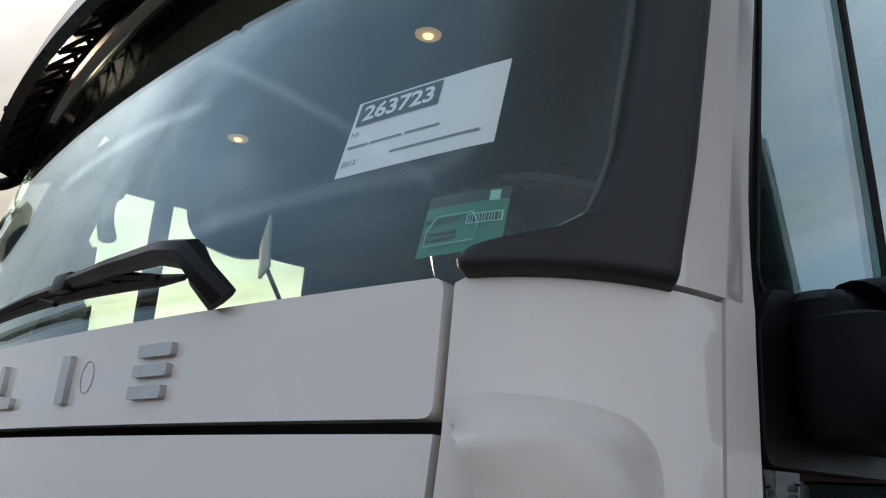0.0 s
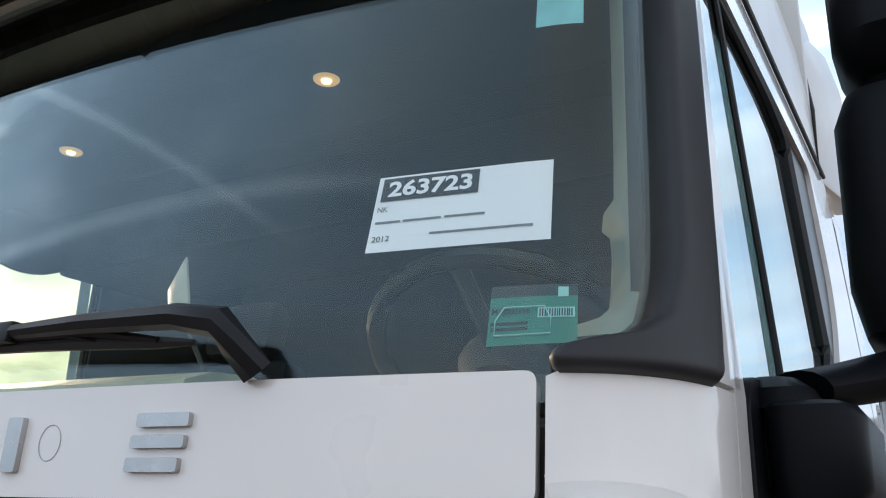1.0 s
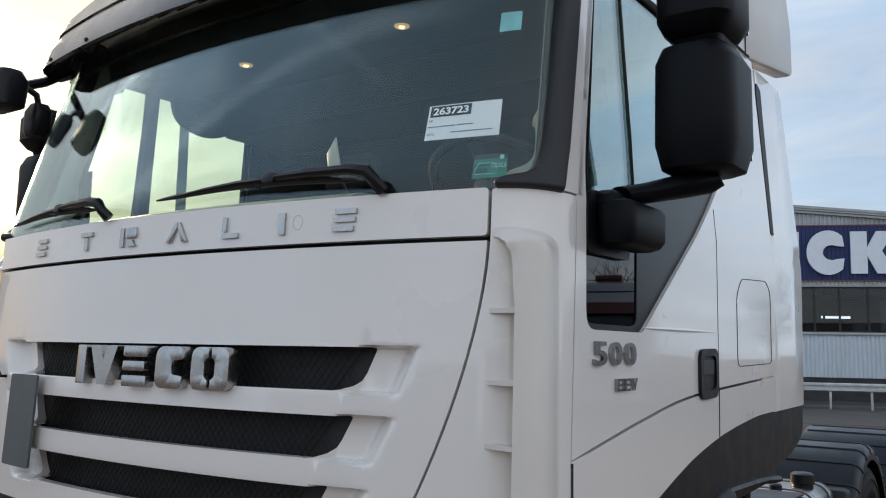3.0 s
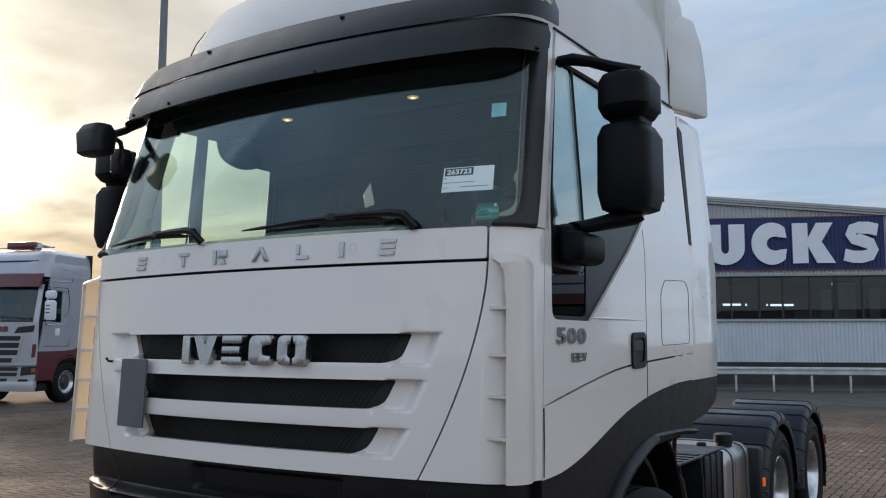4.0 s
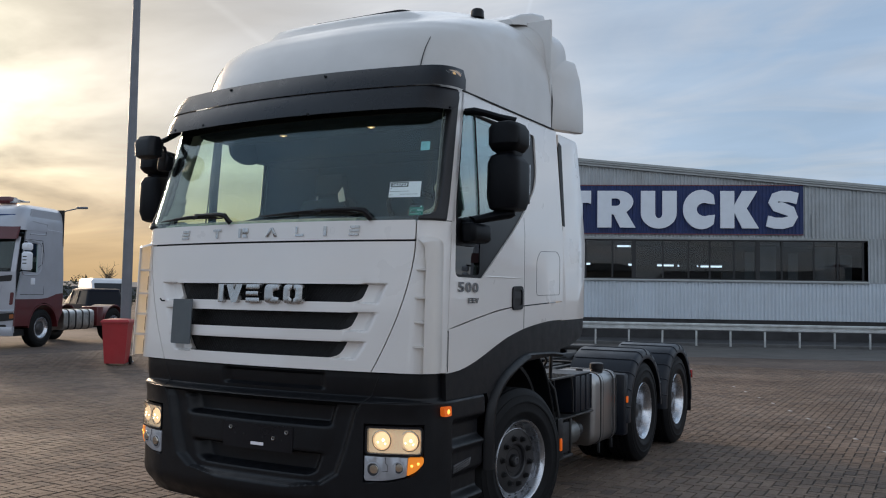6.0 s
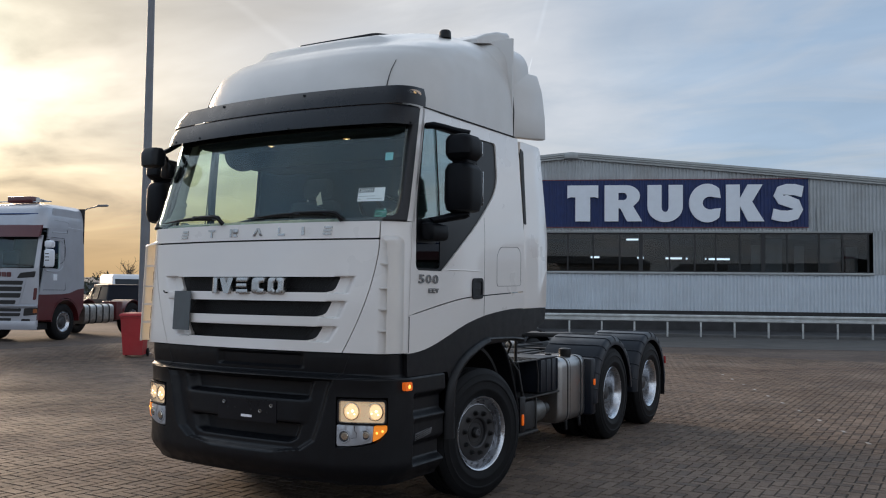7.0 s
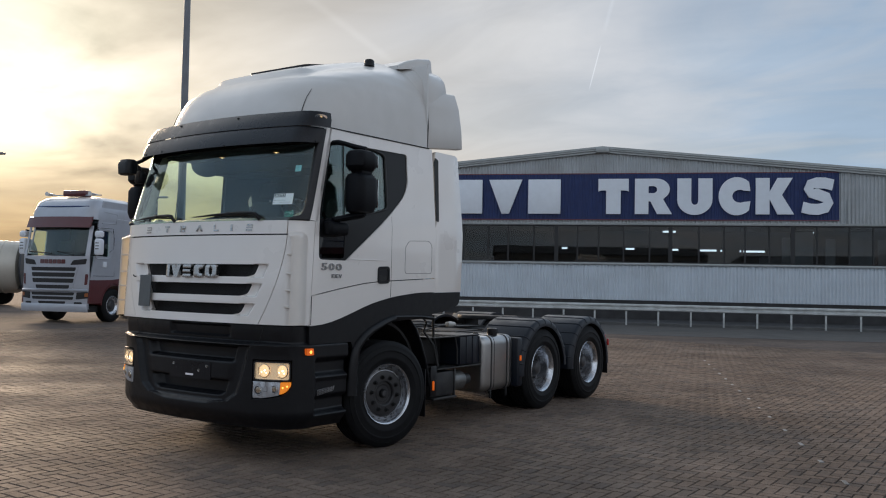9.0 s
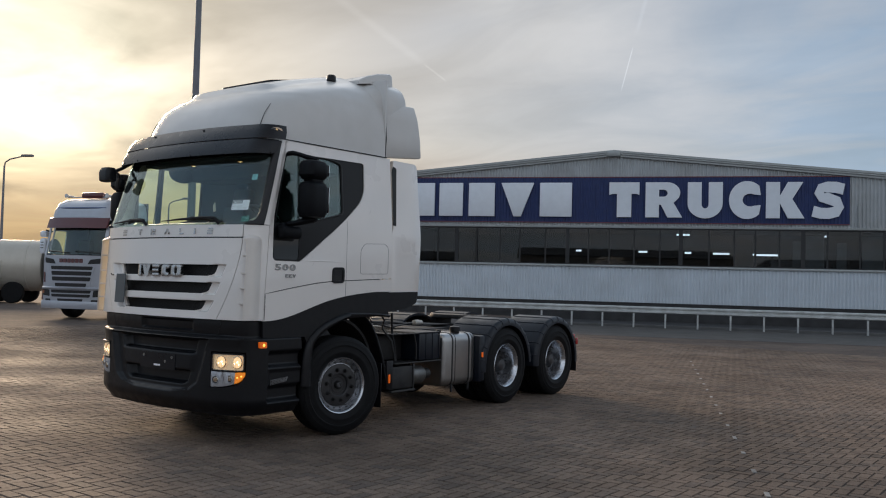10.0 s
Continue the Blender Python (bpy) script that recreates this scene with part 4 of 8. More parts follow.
    wb = bmesh.new()
    tube([side(s, -0.013)(y, z) for y, z in ((0.725, 2.205), (0.735, 2.4), (0.742, 2.7), (0.75, 2.93))], 0.0055, 6, wb)
    part("window_divider", wb, SEAL, door)
    part("divider_column", loft([[(s * x, y, z) for x, y in ((1.205 - k, 0.722), (1.205 - k, 0.778), (1.170 - k, 0.778), (1.170 - k, 0.722))] for k, z in ((0.0, 2.19), (0.02, 2.55), (0.05, 2.93))]), INTERIOR, door)
    wb = bmesh.new()
    pts = rounded(frame_out, 0.05)
    tube([side(s, -0.010)(y, z) for y, z in pts + pts[:1]], [0.002 + 0.010 * smooth(0.7, 1.25, y) for y, z in pts + pts[:1]], 6, wb)
    part("window_seal", wb, SEAL, door)
    part("mirror_base_plate", sheet(rounded([(0.375, 2.03), (0.64, 2.03), (0.67, 2.17), (0.71, 2.212), (0.405, 2.20), (0.375, 2.165)], 0.015), (), side(s, 0.004), 0.02, (), (2.17,), side_in(s)), BLACK, door)
    # handle
    hb = sheet(rounded([(1.215, 1.615), (1.395, 1.622), (1.395, 1.79), (1.215, 1.785)], 0.04), [rounded([(1.238, 1.645), (1.372, 1.65), (1.372, 1.765), (1.238, 1.76)], 0.028)], side(s, 0.012), 0.03, (), (), side_in(s))
    handle = part("door_handle", hb, BLACK, door, "black recessed door handle")
    part("handle_cup", sheet([(1.228, 1.635), (1.382, 1.635), (1.382, 1.775), (1.228, 1.775)], (), side(s, 0.003), 0.002, (), (), side_in(s)), MESH, handle)
    part("grip", sheet(rounded([(1.245, 1.70), (1.36, 1.70), (1.36, 1.75), (1.245, 1.75)], 0.012), (), side(s, 0.008), 0.012, (), (), side_in(s)), VISOR, handle)
    # wheel arch skirt, its lower edge running along the mudguard
    sk = sheet([(y, belt(y) - 0.004) for y in steps(2.155, 0.274, 26)] + [(0.285, 1.066), (0.845, 1.066)] + ARCH[4:] + [(1.80, 1.288), (2.155, 1.268)], (), side(s, -0.004), 0.04, (), (), side_in(s))
    part("side_skirt", sk, BLACK, truck, "black wheel arch skirt")
    # moulded mudguard lip, broad ahead of the wheel and narrow on top, and the flat fairing behind its seam
    rings = []
    for k, (y, z) in enumerate(ARCH):
        p, q = ARCH[max(k - 1, 0)], ARCH[min(k + 1, len(ARCH) - 1)]
        n = Vector((q[1] - p[1], -(q[0] - p[0]))).normalized()
        wd = 0.15 - 0.08 * k / (len(ARCH) - 1)
        rings.append([(s * x, y + n.x * g * wd, z + n.y * g * wd) for x, g in ((1.236, -0.04), (1.256, -0.02), (1.268, 0.06), (1.282, 0.25), (1.284, 0.45), (1.268, 0.72), (1.225, 0.95), (1.18, 1.0), (1.05, 1.02), (1.05, 0.86), (1.17, 0.84), (1.225, 0.2))])
    part("front_mudguard", loft(rings), BLACK, truck, "black plastic front mudguard")
    fair = loft([[(s * x, y, z) for x, z in ((1.236, t + 0.004), (1.264, t), (1.272, t - 0.012), (1.262, b + 0.008), (1.24, b), (0.95, b + 0.01), (0.95, b + 0.03), (1.22, b + 0.03))] for y, t, b in ((1.497, 1.298, 1.236), (1.62, 1.297, 1.243), (1.80, 1.294, 1.249), (1.97, 1.288, 1.255), (2.17, 1.270, 1.238))])
    part("mudguard_fairing", fair, BLACK, truck)
    tail = [[(s * x, y + g * 0.5, z + g * 0.2) for x, g in ((1.215, 0.0), (1.222, 0.02), (1.215, 0.05), (0.95, 0.05), (0.95, 0.0))] for y, z in ((1.80, 1.235), (1.892, 1.158), (1.99, 1.01), (2.077, 0.827), (2.135, 0.66), (2.165, 0.53))]
    part("mudguard_tail", loft(tail), BLACK, truck)
    rings = [[(s * x, 1.42 + r * math.cos(a), 0.62 + r * math.sin(a)) for x, r in ((0.62, 0.60), (1.12, 0.60), (1.12, 0.63), (0.62, 0.63))] for a in steps(math.pi * 1.03, -0.1, 24)]
    part("wheel_house", loft(rings), MESH, truck)
    part("mud_flap", box(s * 0.85, s * 1.22, 2.085, 2.10, 0.22, 0.72, 0.004), BLACK, truck)

# cab shell behind the panels: rear wall and floor
part("cab_rear_wall", box(-1.17, 1.17, 2.09, 2.12, 1.25, 3.98, 0.01), ROOF_WHITE, truck)
part("cab_floor", box(-1.2, 1.2, 0.35, 2.09, 1.40, 1.44), INTERIOR, truck)

# ---- the white tractor: bumper, lamps, wheels ----
BAY_Z = [0.49, 0.525, 0.543, 0.612, 0.752, 0.993, 1.06]
BAY_U = [0.25, 0.42, 0.56, 0.668, 0.720, 0.788, 0.835]


def lamp_floor(a):
    """Lower edge of the lamp cluster, rising outwards."""
    return float(np.interp(a, [0.84, 1.0, 1.115, 1.165, 1.22], [0.586, 0.595, 0.622, 0.650, 0.712]))


def bumper_off(u, z):
    a = abs(u)
    o = -0.05 + (0.085 - 0.066 * smooth(0.85, 1.25, a) + 0.026 * smooth(U_END - 0.10, U_END + 0.05, a)) * (1 - smooth(1.052, 1.085, z)) + 0.01
    o -= 0.09 * (1 - smooth(0.30, 0.50, z)) ** 2
    # wide bay in the middle with two intakes and the plate bar
    half = float(np.interp(z, BAY_Z, BAY_U))
    o -= 0.042 * (1 - smooth(half - 0.05, half + 0.012, a)) * smooth(0.495, 0.545, z) * (1 - smooth(1.030, 1.050, z))
    o -= 0.085 * (1 - smooth(half - 0.23, half - 0.15, a)) * band(0.590, 0.712, 0.016, z)
    o -= 0.080 * (1 - smooth(half - 0.22, half - 0.15, a)) * band(0.900, 1.020, 0.014, z)
    o += 0.010 * (1 - smooth(half - 0.20, half - 0.10, a)) * band(0.72, 0.89, 0.02, z)
    # lamp pockets
    o -= 0.075 * band(0.848, 1.213, 0.005, a) * band(lamp_floor(a), 0.922, 0.005, z)
    # recess above the ledge
    o -= 0.035 * band(-0.275, 0.52, 0.03, u) * band(1.118, 1.21, 0.012, z)
    # steps in the side, ahead of the wheel
    o -= smooth(U_END + 0.05, U_END + 0.09, a) * (0.055 * band(0.785, 0.922, 0.028, z) + 0.018 * band(0.45, 0.748, 0.03, z) + 0.050 * band(0.445, 0.585, 0.028, z))
    return o


def bumper_shell():
    bm = bmesh.new()
    end = U_END + 0.50
    us_ = sorted(set(steps(-end, end, 300) + [k * v for k in (1, -1) for m in (0.848, 1.213, U_END + 0.07) for v in steps(m - 0.02, m + 0.02, 8)]))
    zs_ = steps(0.31, 1.228, 130)
    rows = [[bm.verts.new(front(u, z, bumper_off(u, z))) for u in us_] for z in zs_]
    for r0, r1 in zip(rows, rows[1:]):
        for i in range(len(us_) - 1):
            bm.faces.new((r0[i], r0[i + 1], r1[i + 1], r1[i]))
    # underside and inner return
    for row in (rows[0],):
        inner = [bm.verts.new(v.co + front_in(u, 0.3) * 0.22) for v, u in zip(row, us_)]
        for i in range(len(us_) - 1):
            bm.faces.new((row[i + 1], row[i], inner[i], inner[i + 1]))
    bmesh.ops.recalc_face_normals(bm, faces=bm.faces[:])
    return bm


bumper = part("bumper", bumper_shell(), BLACK, truck, "matt black plastic front bumper")
for s in (1, -1):
    part("bumper_joint", tube([front(s * u, z, bumper_off(s * u, z) + 0.0005) for u, z in ((0.772, 0.925), (0.785, 0.97), (0.80, 1.011), (0.832, 1.052), (0.865, 1.091), (0.892, 1.15), (0.917, 1.212))], 0.0035, 5), SEAL, bumper)
    part("bumper_ridge", tube([front(s * u, 1.060, bumper_off(s * u, 1.060)) for u in steps(0.90, 1.30, 12)], [0.001] + [0.005] * 11 + [0.001], 6), BLACK, bumper)
    patch = front_sheet([(s * u, z) for u, z in rounded([(U_END + 0.105, 0.600), (U_END + 0.315, 0.632), (U_END + 0.335, 0.674), (U_END + 0.105, 0.652)], 0.008)], thick=0.012, off=lambda u, z: bumper_off(u, z) + 0.006)
    # the sky's light on this tilted patch is put into its paler colour
    pt = part("step_grille", patch, RING, bumper, "small perforated step patch, painted paler as if lit by the sky")
    for i in range(10):
        for j in range(3):
            a, b = U_END + 0.118 + i * 0.0205, 0.612 + i * 0.0032 + j * 0.0145
            part("hole", front_sheet([(s * (a + 0.0055 * math.cos(t)), b + 0.0045 * math.sin(t)) for t in steps(0, 2 * math.pi, 8)[:-1]], thick=0.003, off=lambda u, z: bumper_off(u, z) + 0.0085), MESH, pt)
part("cab_front_backing", box(-1.15, 1.15, 0.30, 0.34, 0.5, 2.2), STEEL, truck)
# plate bar with bolts, empty screw holes and a small pale badge
pb = front_sheet(rounded([(-0.245, 0.705), (0.33, 0.705), (0.33, 0.865), (-0.245, 0.865)], 0.01), thick=0.02, off=lambda u, z: bumper_off(u, 0.80) + 0.004)
plate = part("plate_holder", pb, VISOR, bumper, "empty black plate holder")
for u, z in ((-0.178, 0.831), (0.282, 0.830), (0.18, 0.786)):
    bm = lathe([(-0.004, 0.0065), (-0.007, 0.009), (-0.007, 0.013), (0.006, 0.015)], 12, "y", cap=False)
    bmesh.ops.transform(bm, matrix=Matrix.Translation(front(u, z, bumper_off(u, 0.80) + 0.004)), verts=bm.verts)
    part("bolt", bm, ALLOY, plate)
for u, z in ((-0.14, 0.795), (-0.065, 0.797), (0.095, 0.787), (0.245, 0.778)):
    bm = lathe([(-0.003, 0.001), (-0.002, 0.006), (0.006, 0.006)], 8, "y")
    bmesh.ops.transform(bm, matrix=Matrix.Translation(front(u, z, bumper_off(u, 0.80) + 0.004)), verts=bm.verts)
    part("screw", bm, STEEL, plate)
part("badge", front_sheet(rounded([(-0.002, 0.733), (0.102, 0.733), (0.102, 0.752), (-0.002, 0.752)], 0.004), thick=0.003, off=lambda u, z: bumper_off(u, 0.80) + 0.008), PAPER, plate)


def basis(u, z, off):
    """A pose on the front skin that looks outwards along -y."""
    n = -front_in(u, z)
    return Matrix.Translation(front(u, z, off)) @ Vector((-n.x, -n.y, 0)).to_track_quat("Y", "Z").to_matrix().to_4x4()


def headlight(s):
    u0, u1 = 0.853, 1.208
    span = [s * u for u in steps(u0, u1, 8)]
    loop = lambda g, r: [(s * u, z) for u, z in rounded([(u0 + g, 0.744 + g), (u1 - g, 0.744 + g), (u1 - g, 0.920 - g), (u0 + g, 0.920 - g)], r, 5)]
    h = part("headlight", front_sheet(loop(0, 0.03), [loop(0.011, 0.024)], 0.05, lambda u, z: bumper_off(0.83, 0.83) - 0.046 * smooth(0.9, 1.21, abs(u)) + 0.002, extra=span), VISOR, truck, "lit twin headlight with warm glow")
    skin = lambda d: (lambda u, z: bumper_off(0.83, 0.83) - 0.046 * smooth(0.9, 1.21, abs(u)) + d)
    part("lamp_trim", front_sheet(loop(0.011, 0.024), [loop(0.016, 0.02)], 0.03, skin(-0.002), extra=span), CHROME, h, "thin bright lamp edge")
    part("lamp_back", front_sheet(loop(0.012, 0.022), (), 0.01, skin(-0.024), extra=span), LAMPPALE, h)
    for u in (0.953, 1.118):
        m = basis(s * u, 0.833, skin(-0.024)(u, 0.83))
        bm = lathe([(-0.001, 0.064), (-0.007, 0.062), (-0.008, 0.057), (-0.001, 0.053), (0.003, 0.040), (0.006, 0.0005)], 36, "y", cap=False)
        bmesh.ops.transform(bm, matrix=m, verts=bm.verts)
        r = part("reflector_bowl", bm, REFLECTOR, h)
        bm = lathe([(-0.012, 0.003), (-0.010, 0.030), (-0.004, 0.048), (0.002, 0.054)], 28, "y")
        bmesh.ops.transform(bm, matrix=m, verts=bm.verts)
        part("lamp_glass", bm, LAMP_ON, r, "glowing warm lamp glass")
        for du, dz, k in ((0.012, 0.004, 0.011), (-0.022, -0.012, 0.006), (0.026, -0.018, 0.005)):
            bm = lathe([(-0.0145, 0.002), (-0.013, 0.6 * k), (-0.007, k)], 12, "y")
            bmesh.ops.transform(bm, matrix=m @ Matrix.Translation((s * du, 0, dz)), verts=bm.verts)
            part("bulb", bm, LAMP_HOT, r, "bright bulb")
    c = part("lens", front_sheet(loop(0.012, 0.022), (), 0.003, skin(0.003), extra=span), CLEAR, h)
    c.visible_shadow = False
    # fog lamps in a silver block with an amber corner
    f = part("fog_lamp_block", front_sheet([(s * u, z) for u, z in rounded([(u0, 0.590), (1.0, 0.599), (1.108, 0.626), (1.118, 0.738), (u0, 0.738)], [0.02, 0.05, 0.012, 0.004, 0.006], 4)], thick=0.05, off=skin(-0.001), extra=span, bevel=0.004), FOGBLOCK, truck, "silver fog lamp block")
    for u, z, k in ((0.911, 0.660, 0.046), (1.062, 0.674, 0.040)):
        m = basis(s * u, z, skin(0.0)(u, z))
        bm = lathe([(-0.001, k), (-0.006, k - 0.003), (-0.006, k - 0.008), (0.002, k - 0.011)], 24, "y", cap=False)
        bmesh.ops.transform(bm, matrix=m, verts=bm.verts)
        r = part("fog_lamp", bm, FOGBLOCK, f)
        bm = lathe([(-0.0025, k - 0.010), (-0.002, k - 0.014), (-0.002, 0.001)], 22, "y")
        bmesh.ops.transform(bm, matrix=m, verts=bm.verts)
        part("dark_bowl", bm, HUB, r)
        bm = lathe([(-0.010, 0.002), (-0.008, 0.55 * k), (-0.003, 0.62 * k)], 18, "y")
        bmesh.ops.transform(bm, matrix=m @ Matrix.Translation((s * 0.006, 0, 0.004)), verts=bm.verts)
        part("lens", bm, REFLECTOR, r)
    part("block_joint", tube([front(s * u, z, skin(0.0)(u, z)) for u, z in ((0.985, 0.737), (0.987, 0.70), (1.0, 0.69), (1.0, 0.655), (0.965, 0.65))], 0.0016, 4), SEAL, f)
    amb = part("indicator", front_sheet([(s * u, z) for u, z in rounded([(1.121, 0.738), (1.113, 0.630), (1.165, 0.655), (1.211, 0.705), (1.211, 0.738)], [0.004, 0.008, 0.03, 0.02, 0.006], 4)], thick=0.05, off=skin(0.002), extra=span, bevel=0.004), ORANGE, f, "amber indicator lens")
    for u, z in ((1.140, 0.690), (1.178, 0.703)):
        bm = lathe([(-0.006, 0.001), (-0.004, 0.006), (0.0, 0.009)], 10, "y")
        bmesh.ops.transform(bm, matrix=basis(s * u, z, skin(0.002)(u, z)), verts=bm.verts)
        part("bulb", bm, AMBER_BULB, amb)
    si = part("side_indicator", front_sheet([(s * u, z) for u, z in rounded([(U_END - 0.056, 0.972), (U_END + 0.026, 0.972), (U_END + 0.026, 1.032), (U_END - 0.056, 1.032)], 0.012)], thick=0.04, off=0.016, bevel=0.004), ORANGE_ON, truck, "small amber side indicator")
    bm = lathe([(-0.006, 0.001), (-0.005, 0.009), (0.0, 0.016)], 12, "y")
    bmesh.ops.transform(bm, matrix=basis(s * (U_END - 0.012), 1.0, 0.016), verts=bm.verts)
    part("bulb", bm, AMBER_BULB, si)


for s in (1, -1):
    headlight(s)


# wheels: the outer face looks along +x of the wheel's own axes
def tyre(r=0.525, w=0.30):
    prof = [(-w / 2 + 0.03, 0.285), (-w / 2, 0.33), (-w / 2 - 0.006, 0.42), (-w / 2 + 0.012, r - 0.025), (-w / 2 + 0.04, r)]
    for g in (-0.075, -0.025, 0.025, 0.075):
        prof += [(g - 0.008, r), (g - 0.006, r - 0.012), (g + 0.006, r - 0.012), (g + 0.008, r)]
    prof += [(w / 2 - 0.04, r), (w / 2 - 0.012, r - 0.025), (w / 2 - 0.004, r - 0.045), (w / 2 + 0.001, r - 0.047), (w / 2 + 0.008, 0.44), (w / 2 + 0.012, 0.435), (w / 2 + 0.012, 0.425), (w / 2 + 0.007, 0.42), (w / 2 + 0.008, 0.37), (w / 2 + 0.011, 0.362), (w / 2 + 0.008, 0.352), (w / 2, 0.33), (w / 2 - 0.03, 0.285)]
    return lathe(prof, 64, "x", closed=True)


def wheel(dish, at, s, spin=0.0, steer=0.0):
    """dish: how deep the disc lies behind the outer rim edge (negative: it stands proud)."""
    w = new("wheel")
    w.parent = truck
    tagged(w, "steel wheel with silver rim and black tyre")
    w.matrix_basis = pose(*at, 0, 0, steer + (0 if s > 0 else 180)) @ pose(0, 0, 0, spin)
    part("tyre", tyre(), RUBBER, w)
    e = 0.135
    front_type = dish < 0.08
    if front_type:
        rim = [(e, 0.302), (e + 0.008, 0.297), (e + 0.004, 0.288), (e - 0.012, 0.279), (e - 0.03, 0.272), (e - 0.05, 0.268), (e - dish, 0.262), (e - dish - 0.03, 0.262), (-0.13, 0.27), (-0.135, 0.30)]
    else:
        rim = [(e, 0.302), (e + 0.006, 0.297), (e - 0.004, 0.285), (e - 0.03, 0.268), (e - 0.045, 0.262), (e - dish * 0.55, 0.250), (e - dish - 0.005, 0.238), (e - dish - 0.02, 0.230), (e - dish - 0.03, 0.25), (-0.13, 0.27), (-0.135, 0.30)]
    part("rim", lathe(rim, 64, cap=False), RIM, w)
    d = e - dish
    ring = lambda r, k: [(r * math.cos(t), r * math.sin(t)) for t in steps(0, 2 * math.pi, k)[:-1]]
    back = lambda a, b: Vector((-1, 0, 0))
    if front_type:
        # bright outer ring pierced by slots, dark dished disc inside it
        slots_ = []
        for c in steps(0, 2 * math.pi, 20)[:-1]:
            ax, up = Vector((math.cos(c), math.sin(c))), Vector((-math.sin(c), math.cos(c)))
            slots_.append([tuple(ax * (0.249 + 0.0065 * math.cos(t)) + up * (0.017 * math.sin(t))) for t in steps(0, 2 * math.pi, 10)[:-1]])
        body = lambda r: d + 0.030 * (1 - smooth(0.205, 0.262, r)) - 0.006
        part("slotted_ring", sheet(ring(0.264, 64), slots_ + [ring(0.228, 40)], lambda a, b: Vector((body(math.hypot(a, b)), a, b)), 0.010, (), (), back), RING, w)
        part("disc_edge", lathe([(d + 0.014, 0.2345), (d + 0.0185, 0.2325), (d + 0.019, 0.2295), (d + 0.014, 0.2285)], 56, closed=True), RIM, w, "thin bright ring round the disc")
        part("disc", lathe([(d + 0.0, 0.232), (d + 0.020, 0.224), (d + 0.026, 0.20), (d + 0.026, 0.125), (d + 0.018, 0.115), (d - 0.02, 0.108)], 48), DISC, w, "dark painted wheel disc")
        part("hub", lathe([(d - 0.03, 0.112), (d - 0.008, 0.100), (d + 0.002, 0.086), (d - 0.002, 0.076), (d - 0.002, 0.046), (d + 0.022, 0.042), (d + 0.028, 0.036), (d + 0.028, 0.020), (d + 0.020, 0.016), (d + 0.020, 0.002)], 28), HUBDARK, w)
        part("hub_cap", lathe([(d + 0.02, 0.034), (d + 0.034, 0.030), (d + 0.036, 0.022), (d + 0.030, 0.018), (d + 0.030, 0.002)], 8), HUB, w)
        part("brake_back", lathe([(d - 0.06, 0.258), (d - 0.05, 0.258)], 24), MESH, w)
    else:
        holes = [[(0.198 * math.cos(c) + 0.022 * math.cos(t), 0.198 * math.sin(c) + 0.022 * math.sin(t)) for t in steps(0, 2 * math.pi, 12)[:-1]] for c in steps(0, 2 * math.pi, 10)[:-1]]
        prof = lambda r: d - 0.02 * smooth(0.15, 0.23, r)
        part("disc", sheet(ring(0.232, 56), holes, lambda a, b: Vector((prof(math.hypot(a, b)), a, b)), 0.012, steps(-0.22, 0.22, 16), steps(-0.22, 0.22, 16), back), HUB, w)
        part("brake_back", lathe([(d - 0.06, 0.225), (d - 0.05, 0.225)], 24), MESH, w)
        part("hub", lathe([(d, 0.105), (d + 0.06, 0.098), (d + 0.10, 0.075), (d + 0.112, 0.04), (d + 0.116, 0.002)], 26), HUB, w)
    base, nr = (d + 0.024, 0.165) if front_type else (d, 0.145)
    for k in range(10):
        t = 2 * math.pi * (k + 0.5) / 10
        bm = lathe([(base, 0.026), (base + 0.006, 0.025), (base + 0.008, 0.018), (base + 0.026, 0.016), (base + 0.034, 0.011)], 8)
        bmesh.ops.translate(bm, vec=(0, nr * math.cos(t), nr * math.sin(t)), verts=bm.verts)
        part("wheel_nut", bm, HUBDARK if front_type else HUB, w)
    return w


WZ = 0.525
REAR = (4.87, 6.26)
for s in (1, -1):
    wheel(0.07, (s * 1.112, 1.440, WZ), s, 10, -11.5)
    wheel(0.17, (s * 0.985, REAR[0], WZ), s, 25)
    wheel(0.17, (s * 0.985, REAR[1], WZ), s, 3)
    for y in REAR:
        t = part("inner_tyre", tyre(), RUBBER, truck)
        t.matrix_basis = pose(s * 0.64, y, WZ)

# ---- the white tractor: mirrors, wipers, cab inside, badges ----
def capsule(sections, n=6):
    """A rounded housing: sections of (z, x0, x1, y0, y1, radius) from below upwards."""
    rings = []
    for z, x0, x1, y0, y1, r in sections:
        rings.append([(x, y, z) for x, y in rounded([(x0, y0), (x1, y0), (x1, y1), (x0, y1)], r, n)])
    return loft(rings)


